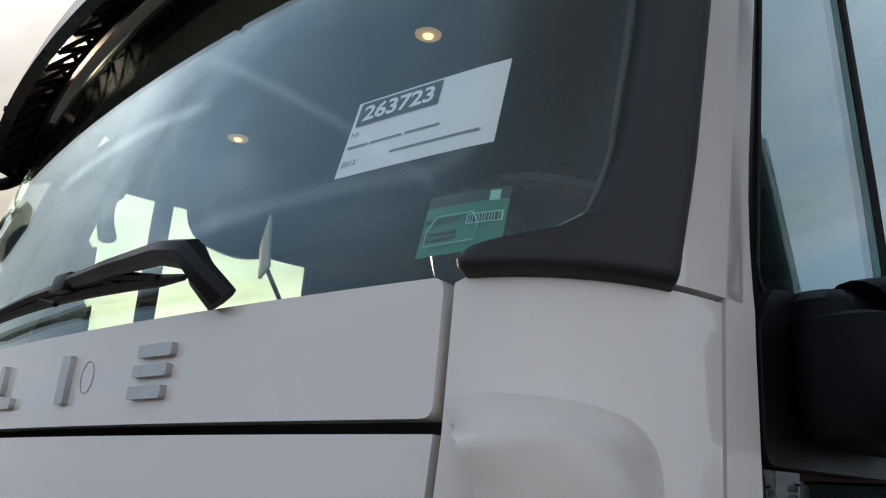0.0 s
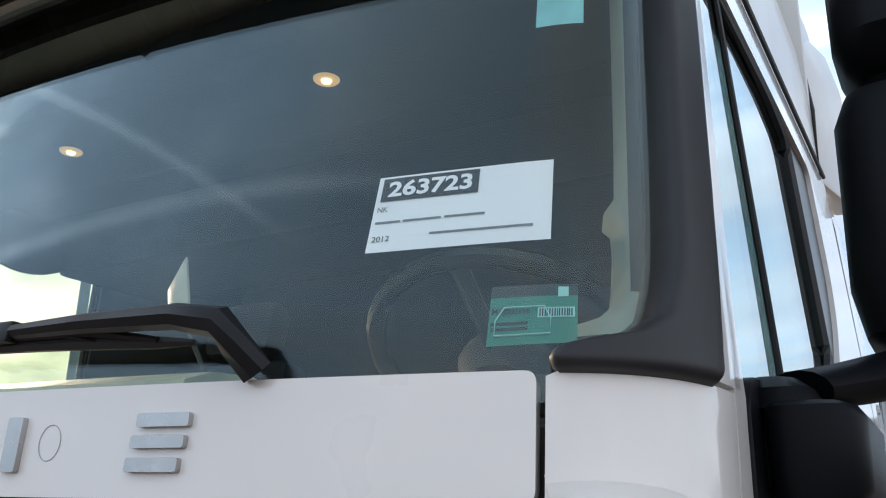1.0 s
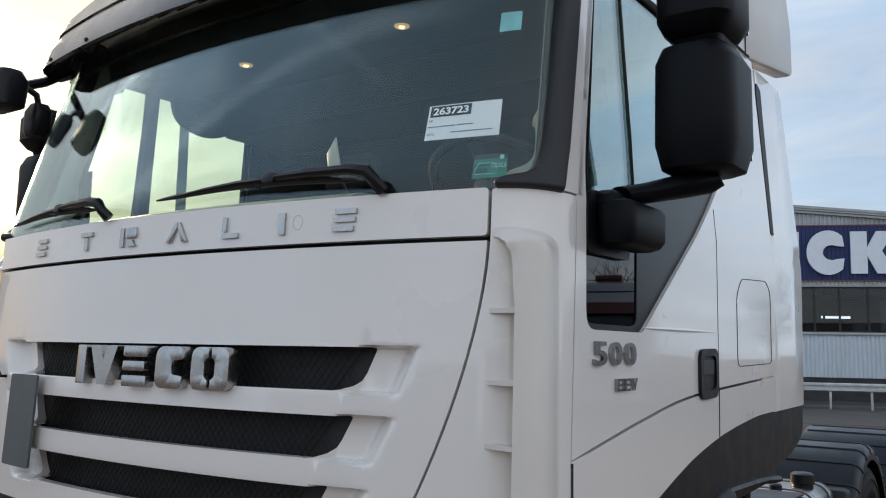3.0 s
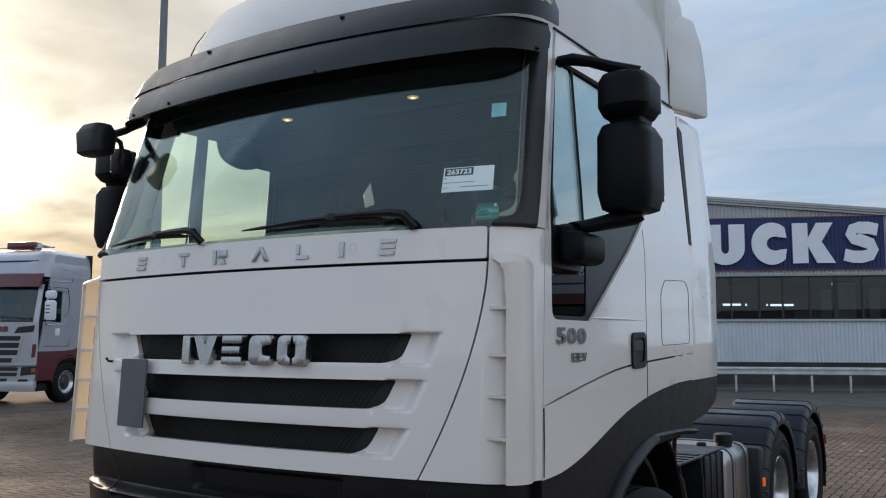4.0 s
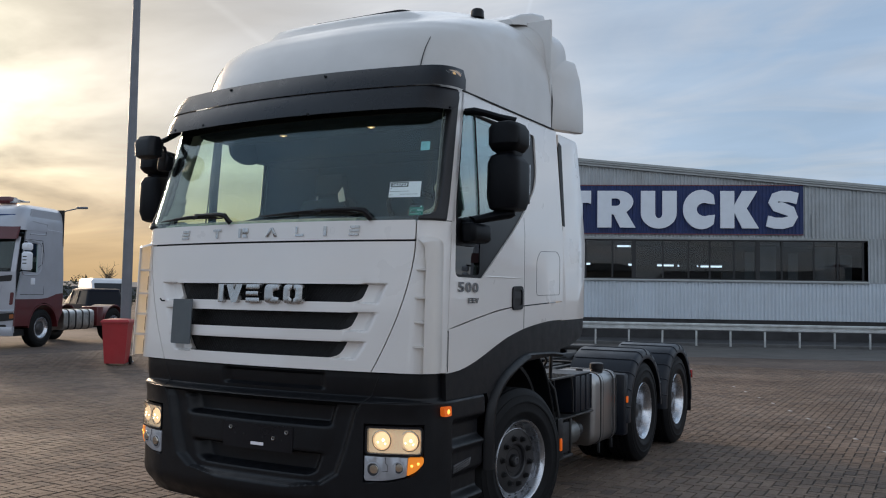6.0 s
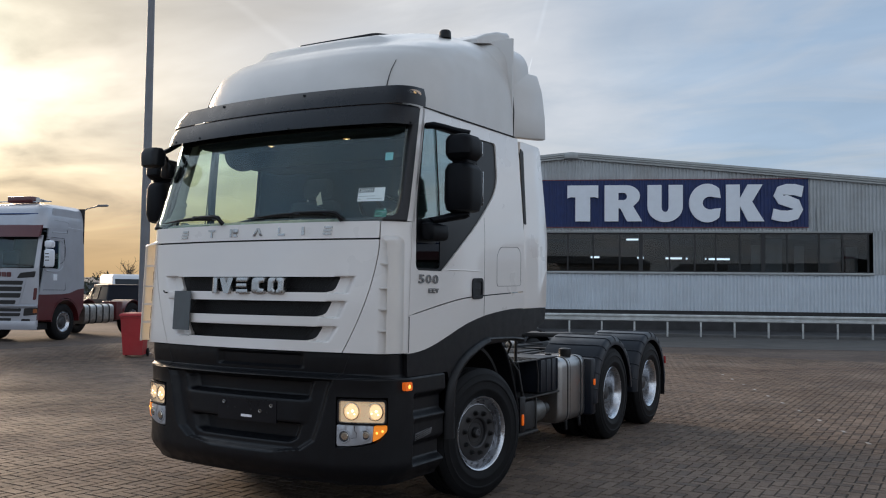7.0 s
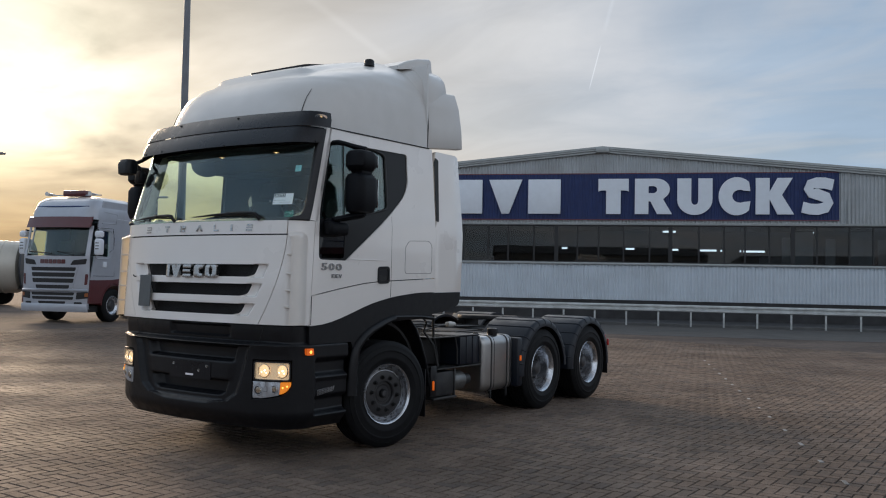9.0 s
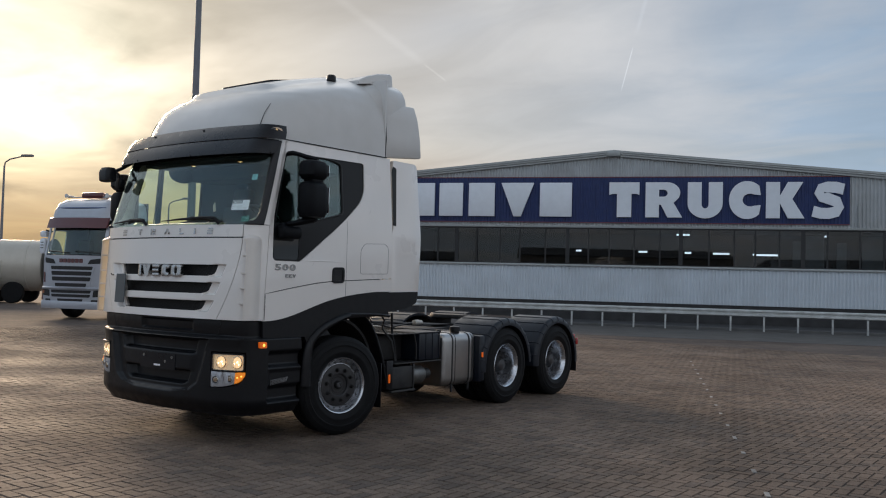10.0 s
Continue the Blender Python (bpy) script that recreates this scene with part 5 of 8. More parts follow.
def side_mirror(s):
    sx = lambda secs: [(z, min(s * a, s * b), max(s * a, s * b), c, d, r) for z, a, b, c, d, r in secs]
    # the mirrors sit a little closer to the door than their arms reach
    sm = lambda secs: sx([(z, a - 0.025, b - 0.025, c, d, r) for z, a, b, c, d, r in secs])
    main = part("mirror_housing", capsule(sm([(2.262, 1.41, 1.56, 0.60, 0.76, 0.05), (2.275, 1.385, 1.585, 0.57, 0.80, 0.07), (2.34, 1.372, 1.602, 0.55, 0.82, 0.08), (2.57, 1.375, 1.60, 0.55, 0.82, 0.08), (2.615, 1.39, 1.575, 0.57, 0.80, 0.07), (2.637, 1.43, 1.53, 0.62, 0.77, 0.04)])), MIRRORBLACK, truck, "black plastic main mirror housing")
    up = part("wide_angle_housing", capsule(sm([(2.632, 1.43, 1.535, 0.62, 0.77, 0.04), (2.655, 1.40, 1.575, 0.57, 0.79, 0.06), (2.69, 1.385, 1.60, 0.54, 0.81, 0.08), (2.79, 1.385, 1.60, 0.54, 0.81, 0.08), (2.825, 1.40, 1.58, 0.56, 0.79, 0.07), (2.84, 1.44, 1.54, 0.60, 0.75, 0.05)])), MIRRORBLACK, truck, "black plastic wide angle mirror housing")
    part("mirror_glass", box(min(s * 1.370, s * 1.555), max(s * 1.370, s * 1.555), 0.818, 0.824, 2.32, 2.58, 0.002), MIRROR, main)
    part("mirror_glass", box(min(s * 1.380, s * 1.555), max(s * 1.380, s * 1.555), 0.808, 0.814, 2.69, 2.80, 0.002), MIRROR, up)
    part("mirror_neck", capsule(sm([(2.60, 1.44, 1.55, 0.62, 0.76, 0.03), (2.64, 1.42, 1.56, 0.60, 0.78, 0.04), (2.68, 1.44, 1.55, 0.62, 0.76, 0.03)])), MIRRORBLACK, main)
    arm = tube([(s * 1.185, 0.60, 2.925), (s * 1.25, 0.60, 2.925), (s * 1.32, 0.62, 2.905), (s * 1.40, 0.65, 2.87), (s * 1.50, 0.70, 2.835)], [0.03, 0.032, 0.028, 0.03, 0.035], 10)
    part("upper_mirror_arm", warp(arm, lambda c: (c.x, c.y, 2.9 + (c.z - 2.9) * 0.8)), MIRRORBLACK, truck)
    low = tube([(s * 1.29, 0.50, 2.165), (s * 1.335, 0.58, 2.195), (s * 1.40, 0.65, 2.235), (s * 1.46, 0.69, 2.262), (s * 1.50, 0.70, 2.275)], [0.045, 0.050, 0.058, 0.06, 0.035], 14)
    part("lower_mirror_arm", warp(low, lambda c: (c.x, c.y, 2.228 + (c.z - 2.228) * 0.55)), MIRRORBLACK, truck)
    part("mirror_foot", capsule(sx([(2.050, 1.272, 1.335, 0.425, 0.64, 0.03), (2.056, 1.262, 1.352, 0.412, 0.652, 0.035), (2.074, 1.258, 1.364, 0.405, 0.662, 0.038), (2.150, 1.256, 1.366, 0.402, 0.664, 0.038), (2.166, 1.256, 1.356, 0.408, 0.654, 0.036), (2.172, 1.258, 1.34, 0.42, 0.64, 0.03)])), MIRRORBLACK, truck, "black mirror foot on the door")
    part("foot_neck", box(min(s * 1.245, s * 1.275), max(s * 1.245, s * 1.275), 0.44, 0.63, 2.075, 2.15, 0.008), MIRRORBLACK, truck)
    part("arm_root", capsule(sx([(2.165, 1.235, 1.32, 0.42, 0.60, 0.04), (2.19, 1.235, 1.31, 0.43, 0.60, 0.05), (2.206, 1.235, 1.29, 0.46, 0.58, 0.05), (2.212, 1.235, 1.27, 0.49, 0.55, 0.03)])), MIRRORBLACK, truck)


side_mirror(1)
before = set(bpy.data.objects)
side_mirror(-1)
# the other side's mirrors are swung a little forward and out
for ob in set(bpy.data.objects) - before:
    if ob.parent == truck and ob.name.split(".")[0] in ("mirror_housing", "wide_angle_housing"):
        ob.location = (-0.09, -0.15, 0.0)
# kerb mirror and its arms at the other front corner
fm = part("kerb_mirror", capsule([(2.685, -1.235, -1.10, 0.02, 0.10, 0.03), (2.70, -1.26, -1.075, 0.0, 0.13, 0.05), (2.80, -1.265, -1.07, -0.005, 0.14, 0.05), (2.845, -1.25, -1.09, 0.02, 0.12, 0.05)]), BLACK, truck, "black kerb mirror on an arm")
part("mirror_arm", tube([(-1.17, 0.36, 2.93), (-1.20, 0.26, 2.86), (-1.19, 0.15, 2.81), (-1.17, 0.08, 2.78)], 0.02, 8), BLACK, fm)
part("mirror_stay", tube([(-1.19, 0.16, 2.82), (-1.15, 0.20, 2.78), (-1.145, 0.21, 2.73)], 0.013, 8), BLACK, fm)
fr = part("front_mirror", capsule([(2.54, -1.12, -1.05, 0.11, 0.17, 0.02), (2.56, -1.135, -1.03, 0.10, 0.18, 0.03), (2.64, -1.13, -1.02, 0.10, 0.18, 0.03), (2.67, -1.10, -1.04, 0.11, 0.17, 0.02)]), BLACK, fm)
fr.location = (-0.07, 0.07, 0.07)


# wipers
def wiper(u0, u1):
    d = -1
    base = new("wiper")
    base.parent = truck
    tagged(base, "black windscreen wiper lying along the lower edge")
    part("wiper_arm", tube([front(u0 + 0.035, 2.175, 0.01), front(u0 + 0.02, 2.20, 0.035), front(u0, 2.225, 0.045), front(u0 - 0.06, 2.236, 0.045), front(u0 - 0.2, 2.240, 0.035), front(u0 + (u1 - u0) * 0.42, 2.238, 0.03)], [0.018, 0.017, 0.018, 0.015, 0.012, 0.009], 8), BLACK, base)
    n = [u0 - 0.02 + (u1 - u0) * t for t in steps(0.04, 1, 14)]
    part("wiper_blade", tube([front(u, 2.212 + 0.012 * math.sin(i / 14 * math.pi), 0.014) for i, u in enumerate(n)], [0.004] + [0.008] * 12 + [0.006, 0.003], 6), SEAL, base)
    part("blade_bracket", tube([front(u0 + (u1 - u0) * t, z, 0.022) for t, z in ((0.12, 2.216), (0.25, 2.232), (0.42, 2.236), (0.58, 2.234), (0.75, 2.226), (0.9, 2.216))], [0.004, 0.007, 0.010, 0.008, 0.006, 0.003], 6), BLACK, base)
    part("blade_clip", warp(box(-0.022, 0.022, -0.012, 0.012, -0.014, 0.014, 0.004), lambda c: front(u0 + (u1 - u0) * 0.42 + c.x, 2.238 + c.z, 0.028 - c.y)), BLACK, base)
    for t in (0.3, 0.55):
        part("blade_hinge", tube([front(u0 + (u1 - u0) * t, 2.232, 0.022), front(u0 + (u1 - u0) * (t - 0.08), 2.216, 0.016)], 0.005, 5), BLACK, base)


wiper(0.80, 0.0)
wiper(-0.30, -1.02)

# inside of the cab
part("dashboard", loft([[(x, y0 + (y1 - y0) * k, z) for x, z in ((-1.13, 1.5), (1.13, 1.5), (1.13, zz), (0.4, zz + 0.0), (-1.13, zz))] for k, y0, y1, zz in ((0, 0.14, 0.14, 2.12), (0, 0.42, 0.42, 2.16), (0, 0.55, 0.55, 2.13), (0, 0.62, 0.62, 2.0))]), DASH, truck, "dark moulded dashboard")
LEDGE = material("pale_mottled_dash_ledge", (0.30, 0.33, 0.22), 0.5, var=0.45, scale=14, bump=0.2, bump_scale=80)
part("dash_ledge", loft([[front(u, z, o) for z, o in ((2.14, -0.03), (2.182, -0.045), (2.198, -0.09), (2.205, -0.17), (2.19, -0.22), (2.14, -0.22))] for u in steps(-1.05, 0.70, 30)]), LEDGE, truck, "pale mottled ledge of the dashboard")
part("instrument_hood", capsule([(2.10, 0.30, 0.95, 0.42, 0.72, 0.05), (2.20, 0.33, 0.92, 0.44, 0.70, 0.08), (2.235, 0.38, 0.87, 0.47, 0.64, 0.07)]), DASH, truck)
part("dash_top_tray", capsule([(2.13, -0.95, -0.25, 0.20, 0.5, 0.05), (2.17, -0.93, -0.27, 0.22, 0.48, 0.06), (2.18, -0.9, -0.3, 0.25, 0.45, 0.06)]), material("dash_tray_plastic", (0.16, 0.19, 0.17), 0.45, var=0.1, scale=8), truck)
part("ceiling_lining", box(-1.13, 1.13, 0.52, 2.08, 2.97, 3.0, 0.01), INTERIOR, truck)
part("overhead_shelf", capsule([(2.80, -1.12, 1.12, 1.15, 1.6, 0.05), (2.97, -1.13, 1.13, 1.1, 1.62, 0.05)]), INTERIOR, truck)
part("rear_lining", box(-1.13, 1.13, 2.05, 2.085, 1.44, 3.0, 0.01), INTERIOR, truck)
part("bunk", box(-1.12, 1.12, 1.5, 2.05, 1.70, 1.98, 0.05), SEATCLOTH, truck)
for s in (1, -1):
    seat = part("seat_cushion", box(s * 0.60 - 0.27, s * 0.60 + 0.27, 0.85, 1.38, 1.78, 1.93, 0.06), SEATCLOTH, truck, "dark cloth cab seat")
    m = Matrix.Translation((s * 0.60, 1.42, 1.9)) @ pose(0, 0, 0, -10)
    bm = box(-0.27, 0.27, -0.08, 0.08, 0.0, 0.62, 0.06)
    bmesh.ops.transform(bm, matrix=m, verts=bm.verts)
    part("backrest", bm, SEATCLOTH, seat)
    bm = box(-0.15, 0.15, -0.06, 0.06, 0.64, 0.84, 0.05)
    bmesh.ops.transform(bm, matrix=m, verts=bm.verts)
    part("headrest", bm, SEATCLOTH, seat)
    part("seat_base", box(s * 0.60 - 0.2, s * 0.60 + 0.2, 0.92, 1.32, 1.44, 1.78, 0.03), DASH, seat)
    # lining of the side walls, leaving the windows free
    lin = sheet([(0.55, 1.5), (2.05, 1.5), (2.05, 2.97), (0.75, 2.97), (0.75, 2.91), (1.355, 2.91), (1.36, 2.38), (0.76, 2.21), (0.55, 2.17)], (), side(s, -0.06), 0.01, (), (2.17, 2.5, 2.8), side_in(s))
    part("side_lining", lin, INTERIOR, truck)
    # sun blind above the door window
    bl = prism(rounded([(0.80, 2.95), (1.20, 2.95), (1.17, 2.80), (1.01, 2.755), (0.83, 2.80)], [0.01, 0.01, 0.08, 0.12, 0.08]), lambda a, b, d: (s * (1.09 - d), a, b), 0.02)
    part("side_blind", bl, INTERIOR, truck)
    for x, y, z in ((0.430 if s > 0 else -0.358, 0.612, 2.955),):
        ring = lathe([(2.882, 0.016), (2.880, 0.024), (2.883, 0.027), (2.892, 0.028)], 24, "z")
        bmesh.ops.translate(ring, vec=(x, y, 0), verts=ring.verts)
        lampo = part("dome_lamp", ring, DOME_RING, truck, "small lit dome lamp")
        bulb = lathe([(2.877, 0.004), (2.878, 0.010), (2.886, 0.012)], 16, "z")
        bmesh.ops.translate(bulb, vec=(x, y, 0), verts=bulb.verts)
        part("bulb", bulb, DOME, lampo)
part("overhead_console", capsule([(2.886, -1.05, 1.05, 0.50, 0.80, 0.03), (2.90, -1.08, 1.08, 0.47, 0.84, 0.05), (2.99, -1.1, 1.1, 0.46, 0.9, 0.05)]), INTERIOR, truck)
# steering wheel
rim = bmesh.new()
wm = Matrix.Translation((0.87, 0.57, 2.262)) @ pose(0, 0, 0, -33)
pts = [wm @ Vector((0.225 * math.cos(t), 0.225 * math.sin(t), 0)) for t in steps(0, 2 * math.pi, 36)]
tube(pts, 0.016, 8, rim)
sw = part("steering_wheel", rim, material("wheel_rim_leather", (0.014, 0.015, 0.016), 0.22, var=0.1, scale=20), truck, "black steering wheel")
hb = lathe([(-0.05, 0.06), (-0.02, 0.085), (0.0, 0.08), (0.005, 0.05)], 20, "z")
bmesh.ops.transform(hb, matrix=wm, verts=hb.verts)
part("wheel_boss", hb, DASH, sw)
for a in (0, 120, 240):
    part("spoke", tube([wm @ Vector((0.06 * math.cos(radians(a + 30)), 0.06 * math.sin(radians(a + 30)), -0.02)), wm @ Vector((0.22 * math.cos(radians(a + 30)), 0.22 * math.sin(radians(a + 30)), 0))], 0.014, 8), DASH, sw)

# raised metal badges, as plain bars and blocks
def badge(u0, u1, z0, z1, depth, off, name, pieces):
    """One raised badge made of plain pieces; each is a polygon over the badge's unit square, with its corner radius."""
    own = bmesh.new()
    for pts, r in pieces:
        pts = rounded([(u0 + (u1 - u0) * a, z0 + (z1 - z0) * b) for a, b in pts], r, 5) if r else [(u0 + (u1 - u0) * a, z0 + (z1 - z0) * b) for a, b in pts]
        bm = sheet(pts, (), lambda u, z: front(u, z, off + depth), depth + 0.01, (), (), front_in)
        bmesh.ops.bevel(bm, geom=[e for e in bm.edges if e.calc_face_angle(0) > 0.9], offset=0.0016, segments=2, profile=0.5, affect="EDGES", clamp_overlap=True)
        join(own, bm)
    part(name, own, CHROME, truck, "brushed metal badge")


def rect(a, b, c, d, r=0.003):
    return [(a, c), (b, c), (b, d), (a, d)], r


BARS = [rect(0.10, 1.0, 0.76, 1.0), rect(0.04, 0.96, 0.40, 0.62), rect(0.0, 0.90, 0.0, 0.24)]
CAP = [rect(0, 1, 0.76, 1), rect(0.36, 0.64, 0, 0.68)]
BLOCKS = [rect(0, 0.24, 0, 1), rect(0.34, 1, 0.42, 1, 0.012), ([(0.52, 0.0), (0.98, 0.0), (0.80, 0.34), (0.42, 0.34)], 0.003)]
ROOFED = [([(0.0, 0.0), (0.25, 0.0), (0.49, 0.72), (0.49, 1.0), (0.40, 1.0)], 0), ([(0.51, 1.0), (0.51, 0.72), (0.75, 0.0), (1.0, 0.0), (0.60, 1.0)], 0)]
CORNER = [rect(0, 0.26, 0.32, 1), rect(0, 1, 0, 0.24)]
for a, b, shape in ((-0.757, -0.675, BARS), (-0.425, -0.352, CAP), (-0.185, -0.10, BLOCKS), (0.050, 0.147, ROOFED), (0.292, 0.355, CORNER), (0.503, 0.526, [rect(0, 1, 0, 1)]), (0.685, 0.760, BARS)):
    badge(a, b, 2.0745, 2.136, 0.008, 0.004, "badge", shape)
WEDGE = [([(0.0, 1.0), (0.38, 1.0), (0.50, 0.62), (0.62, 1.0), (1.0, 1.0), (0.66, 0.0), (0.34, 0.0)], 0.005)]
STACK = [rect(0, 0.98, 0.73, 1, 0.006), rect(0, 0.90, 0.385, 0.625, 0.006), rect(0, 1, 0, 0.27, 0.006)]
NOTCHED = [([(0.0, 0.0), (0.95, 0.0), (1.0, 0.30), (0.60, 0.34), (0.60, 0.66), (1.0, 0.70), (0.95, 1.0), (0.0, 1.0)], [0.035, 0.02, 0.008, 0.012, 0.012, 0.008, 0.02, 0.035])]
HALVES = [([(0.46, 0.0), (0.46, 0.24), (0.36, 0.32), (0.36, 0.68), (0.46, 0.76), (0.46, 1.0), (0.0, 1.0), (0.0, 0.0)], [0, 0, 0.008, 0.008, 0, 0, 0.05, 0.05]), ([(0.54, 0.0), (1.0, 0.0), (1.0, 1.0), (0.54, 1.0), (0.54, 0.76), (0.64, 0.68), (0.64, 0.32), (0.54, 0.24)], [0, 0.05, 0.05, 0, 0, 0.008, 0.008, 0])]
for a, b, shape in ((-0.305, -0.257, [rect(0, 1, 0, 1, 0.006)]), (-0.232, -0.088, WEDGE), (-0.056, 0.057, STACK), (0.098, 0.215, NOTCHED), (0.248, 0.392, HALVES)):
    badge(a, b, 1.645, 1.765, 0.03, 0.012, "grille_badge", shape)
GREYLINE = material("grey_line", (0.42, 0.41, 0.39), 0.5)
ring = [front(0.566 + 0.016 * math.cos(t), 2.107 + 0.02 * math.sin(t), 0.0045) for t in steps(0, 2 * math.pi, 24)]
part("round_cap", tube(ring, 0.0005, 4), GREYLINE, truck, "round cap mark")
gp = front_sheet(rounded([(-0.757, 1.355), (-0.553, 1.355), (-0.553, 1.66), (-0.757, 1.66)], 0.01), thick=0.008, off=0.045)
part("blank_plate", gp, PLATEGREY, truck, "blank grey plate on the grille")
part("grille_hook", tube([front(-0.93, 1.645, 0.0), front(-0.93, 1.645, 0.02), front(-0.945, 1.66, 0.025)], 0.006, 6), BLACK, truck)

# side lettering on the door
for text, y0, y1, z0, z1 in (("5", 0.405, 0.482, 1.734, 1.798), ("0", 0.503, 0.580, 1.734, 1.798), ("0", 0.601, 0.678, 1.734, 1.798), ("E", 0.545, 0.585, 1.664, 1.698), ("E", 0.595, 0.635, 1.664, 1.698), ("V", 0.643, 0.684, 1.664, 1.698)):
    bm = letters(text, y1 - y0, z1 - z0, 0.010, 0.02)
    warp(bm, lambda c: (1.2505 - c.y - 0.001, y0 + c.x, z0 + c.z))
    part("door_letter", bm, DARKCHROME, truck)


# sheet and stickers behind the windscreen
def pane_place(c, a, b, off):
    """a, b in 0..1 over the four corners (tl, tr, br, bl), on the inside of the windscreen."""
    tl, tr, br, bl = c
    u = (tl[0] * (1 - a) + tr[0] * a) * b + (bl[0] * (1 - a) + br[0] * a) * (1 - b)
    z = (tl[1] * (1 - a) + tr[1] * a) * b + (bl[1] * (1 - a) + br[1] * a) * (1 - b)
    return front(u, z, -0.016 + off)


def flat_on(c, a0, a1, b0, b1, off, thick=0.0006):
    return sheet([(a0, b0), (a1, b0), (a1, b1), (a0, b1)], (), lambda a, b: pane_place(c, a, b, off), thick, steps(a0, a1, 6)[1:-1], (), lambda a, b: Vector((0, 1, 0)))


def text_on(c, text, a0, a1, b0, b1, off, fat=0.0):
    bm = letters(text, 1.0, 1.0, 0.0004, fat)
    return warp(bm, lambda v: pane_place(c, a0 + (a1 - a0) * v.x, b0 + (b1 - b0) * v.z, off))


CARD = ((0.925, 2.4145), (1.136, 2.4155), (1.1355, 2.3145), (0.9215, 2.3145))
card = part("information_sheet", flat_on(CARD, 0, 1, 0, 1, 0.0), PAPER)
tagged(card, "white paper sheet with a printed number behind the windscreen", "paper sheet")
part("number_field", flat_on(CARD, 0.03, 0.59, 0.66, 0.97, 0.001), INK, card)
part("number_text", text_on(CARD, "263723", 0.07, 0.555, 0.71, 0.925, 0.0018, 0.03), PAPER, card)
part("code_text", text_on(CARD, "NK", 0.025, 0.085, 0.52, 0.585, 0.001, 0.0), INK, card)
part("year_text", text_on(CARD, "2012", 0.025, 0.125, 0.13, 0.20, 0.001, 0.0), INK, card)
for a0, a1, b0, b1 in ((0.025, 0.17, 0.35, 0.405), (0.185, 0.40, 0.352, 0.407), (0.42, 0.64, 0.355, 0.41), (0.35, 0.90, 0.16, 0.215)):
    part("print_bar", flat_on(CARD, a0, a1, b0 + 0.016, b1 - 0.014, 0.001), FAINT_INK, card)
GRN = ((1.074, 2.262), (1.166, 2.262), (1.166, 2.199), (1.072, 2.197))
grn = part("zone_sticker", flat_on(GRN, 0, 1, 0, 0.8, 0.0), TEAL)
tagged(grn, "teal rectangular permit sticker behind the windscreen", "sticker")
part("sticker_top_strip", flat_on(GRN, 0, 1, 0.8, 1.0, 0.0), TEAL_DARK, grn)
part("sticker_blot", flat_on(GRN, 0.77, 0.9, 0.78, 0.95, 0.001), TEAL_PALE, grn)
part("zone_text", text_on(GRN, "Milj\u00f8zone", 0.03, 0.46, 0.47, 0.62, 0.001, 0.01), TEAL_DARK, grn)
part("sticker_label", flat_on(GRN, 0.55, 0.97, 0.43, 0.60, 0.001), TEAL_PALE, grn)
for k in range(14):
    part("code_bar", flat_on(GRN, 0.57 + k * 0.028, 0.57 + k * 0.028 + 0.012, 0.45, 0.58, 0.0016), TEAL_DARK, grn)
for b in (0.33, 0.24):
    part("sticker_line", flat_on(GRN, 0.03, 0.44, b, b + 0.05, 0.001), TEAL_DARK, grn)
outline = [(0.17, 0.62), (0.62, 0.62), (0.70, 0.42), (0.70, 0.16), (0.08, 0.16), (0.08, 0.40), (0.17, 0.62)]
part("van_outline", tube([pane_place(GRN, a, b, 0.002) for a, b in outline], 0.0009, 4), TEAL_PALE, grn)
PALE = ((1.106, 2.676), (1.171, 2.678), (1.171, 2.620), (1.106, 2.617))
st = part("blue_sticker", flat_on(PALE, 0, 1, 0, 1, 0.0), PALE_TEAL)
tagged(st, "pale blue square sticker behind the windscreen", "sticker")
# a clear holder and a card on the dashboard
hd = prism([(0.012, 0.055), (-0.038, 0.008), (-0.022, -0.05), (0.042, -0.042)], lambda p, q, d: (0.40 + p, 0.315 + d - 0.3 * p, 2.375 + q), 0.006, 0.0015)
ph = part("phone_holder", hd, material("clear_plastic_holder", (0.40, 0.41, 0.34), 0.4, var=0.1, scale=20))
tagged(ph, "pale plastic holder standing on the dashboard", "holder")
part("stalk", tube([(0.41, 0.32, 2.335), (0.43, 0.36, 2.25), (0.45, 0.41, 2.14)], 0.004, 6), DASH, ph, "thin dark stalk")
hd = warp(box(-0.07, 0.07, -0.002, 0.002, 0, 0.05, 0.0), lambda c: (-0.02 + c.x, 0.50 + c.y + 0.6 * c.z, 2.185 + c.z + 0.2 * c.x))
tagged(part("dash_card", hd, material("cream_card", (0.62, 0.60, 0.48), 0.6, var=0.05, scale=12)), "cream card leaning on the dashboard", "card")

# ---- the white tractor: chassis ----
for s in (1, -1):
    part("frame_rail", box(s * 0.39 - 0.04, s * 0.39 + 0.04, 0.9, 6.75, 0.74, 1.0, 0.01), STEEL, truck, "dark steel frame rail")
for y in (2.4, 4.4, 5.6, 6.67):
    part("cross_member", box(-0.36, 0.36, y - 0.05, y + 0.05, 0.76, 0.96, 0.01), STEEL, truck)
# engine enlarged and gearbox added, to stop low sun passing under the truck
part("engine_block", box(-0.42, 0.42, 0.75, 2.3, 0.36, 1.35, 0.06), STEEL, truck)
part("gearbox_sun_block", lathe([(2.28, 0.22), (2.34, 0.33), (2.75, 0.31), (3.1, 0.24), (3.4, 0.20), (3.45, 0.10)], 20, "y"), STEEL, truck).location = (0, 0, 0.74)
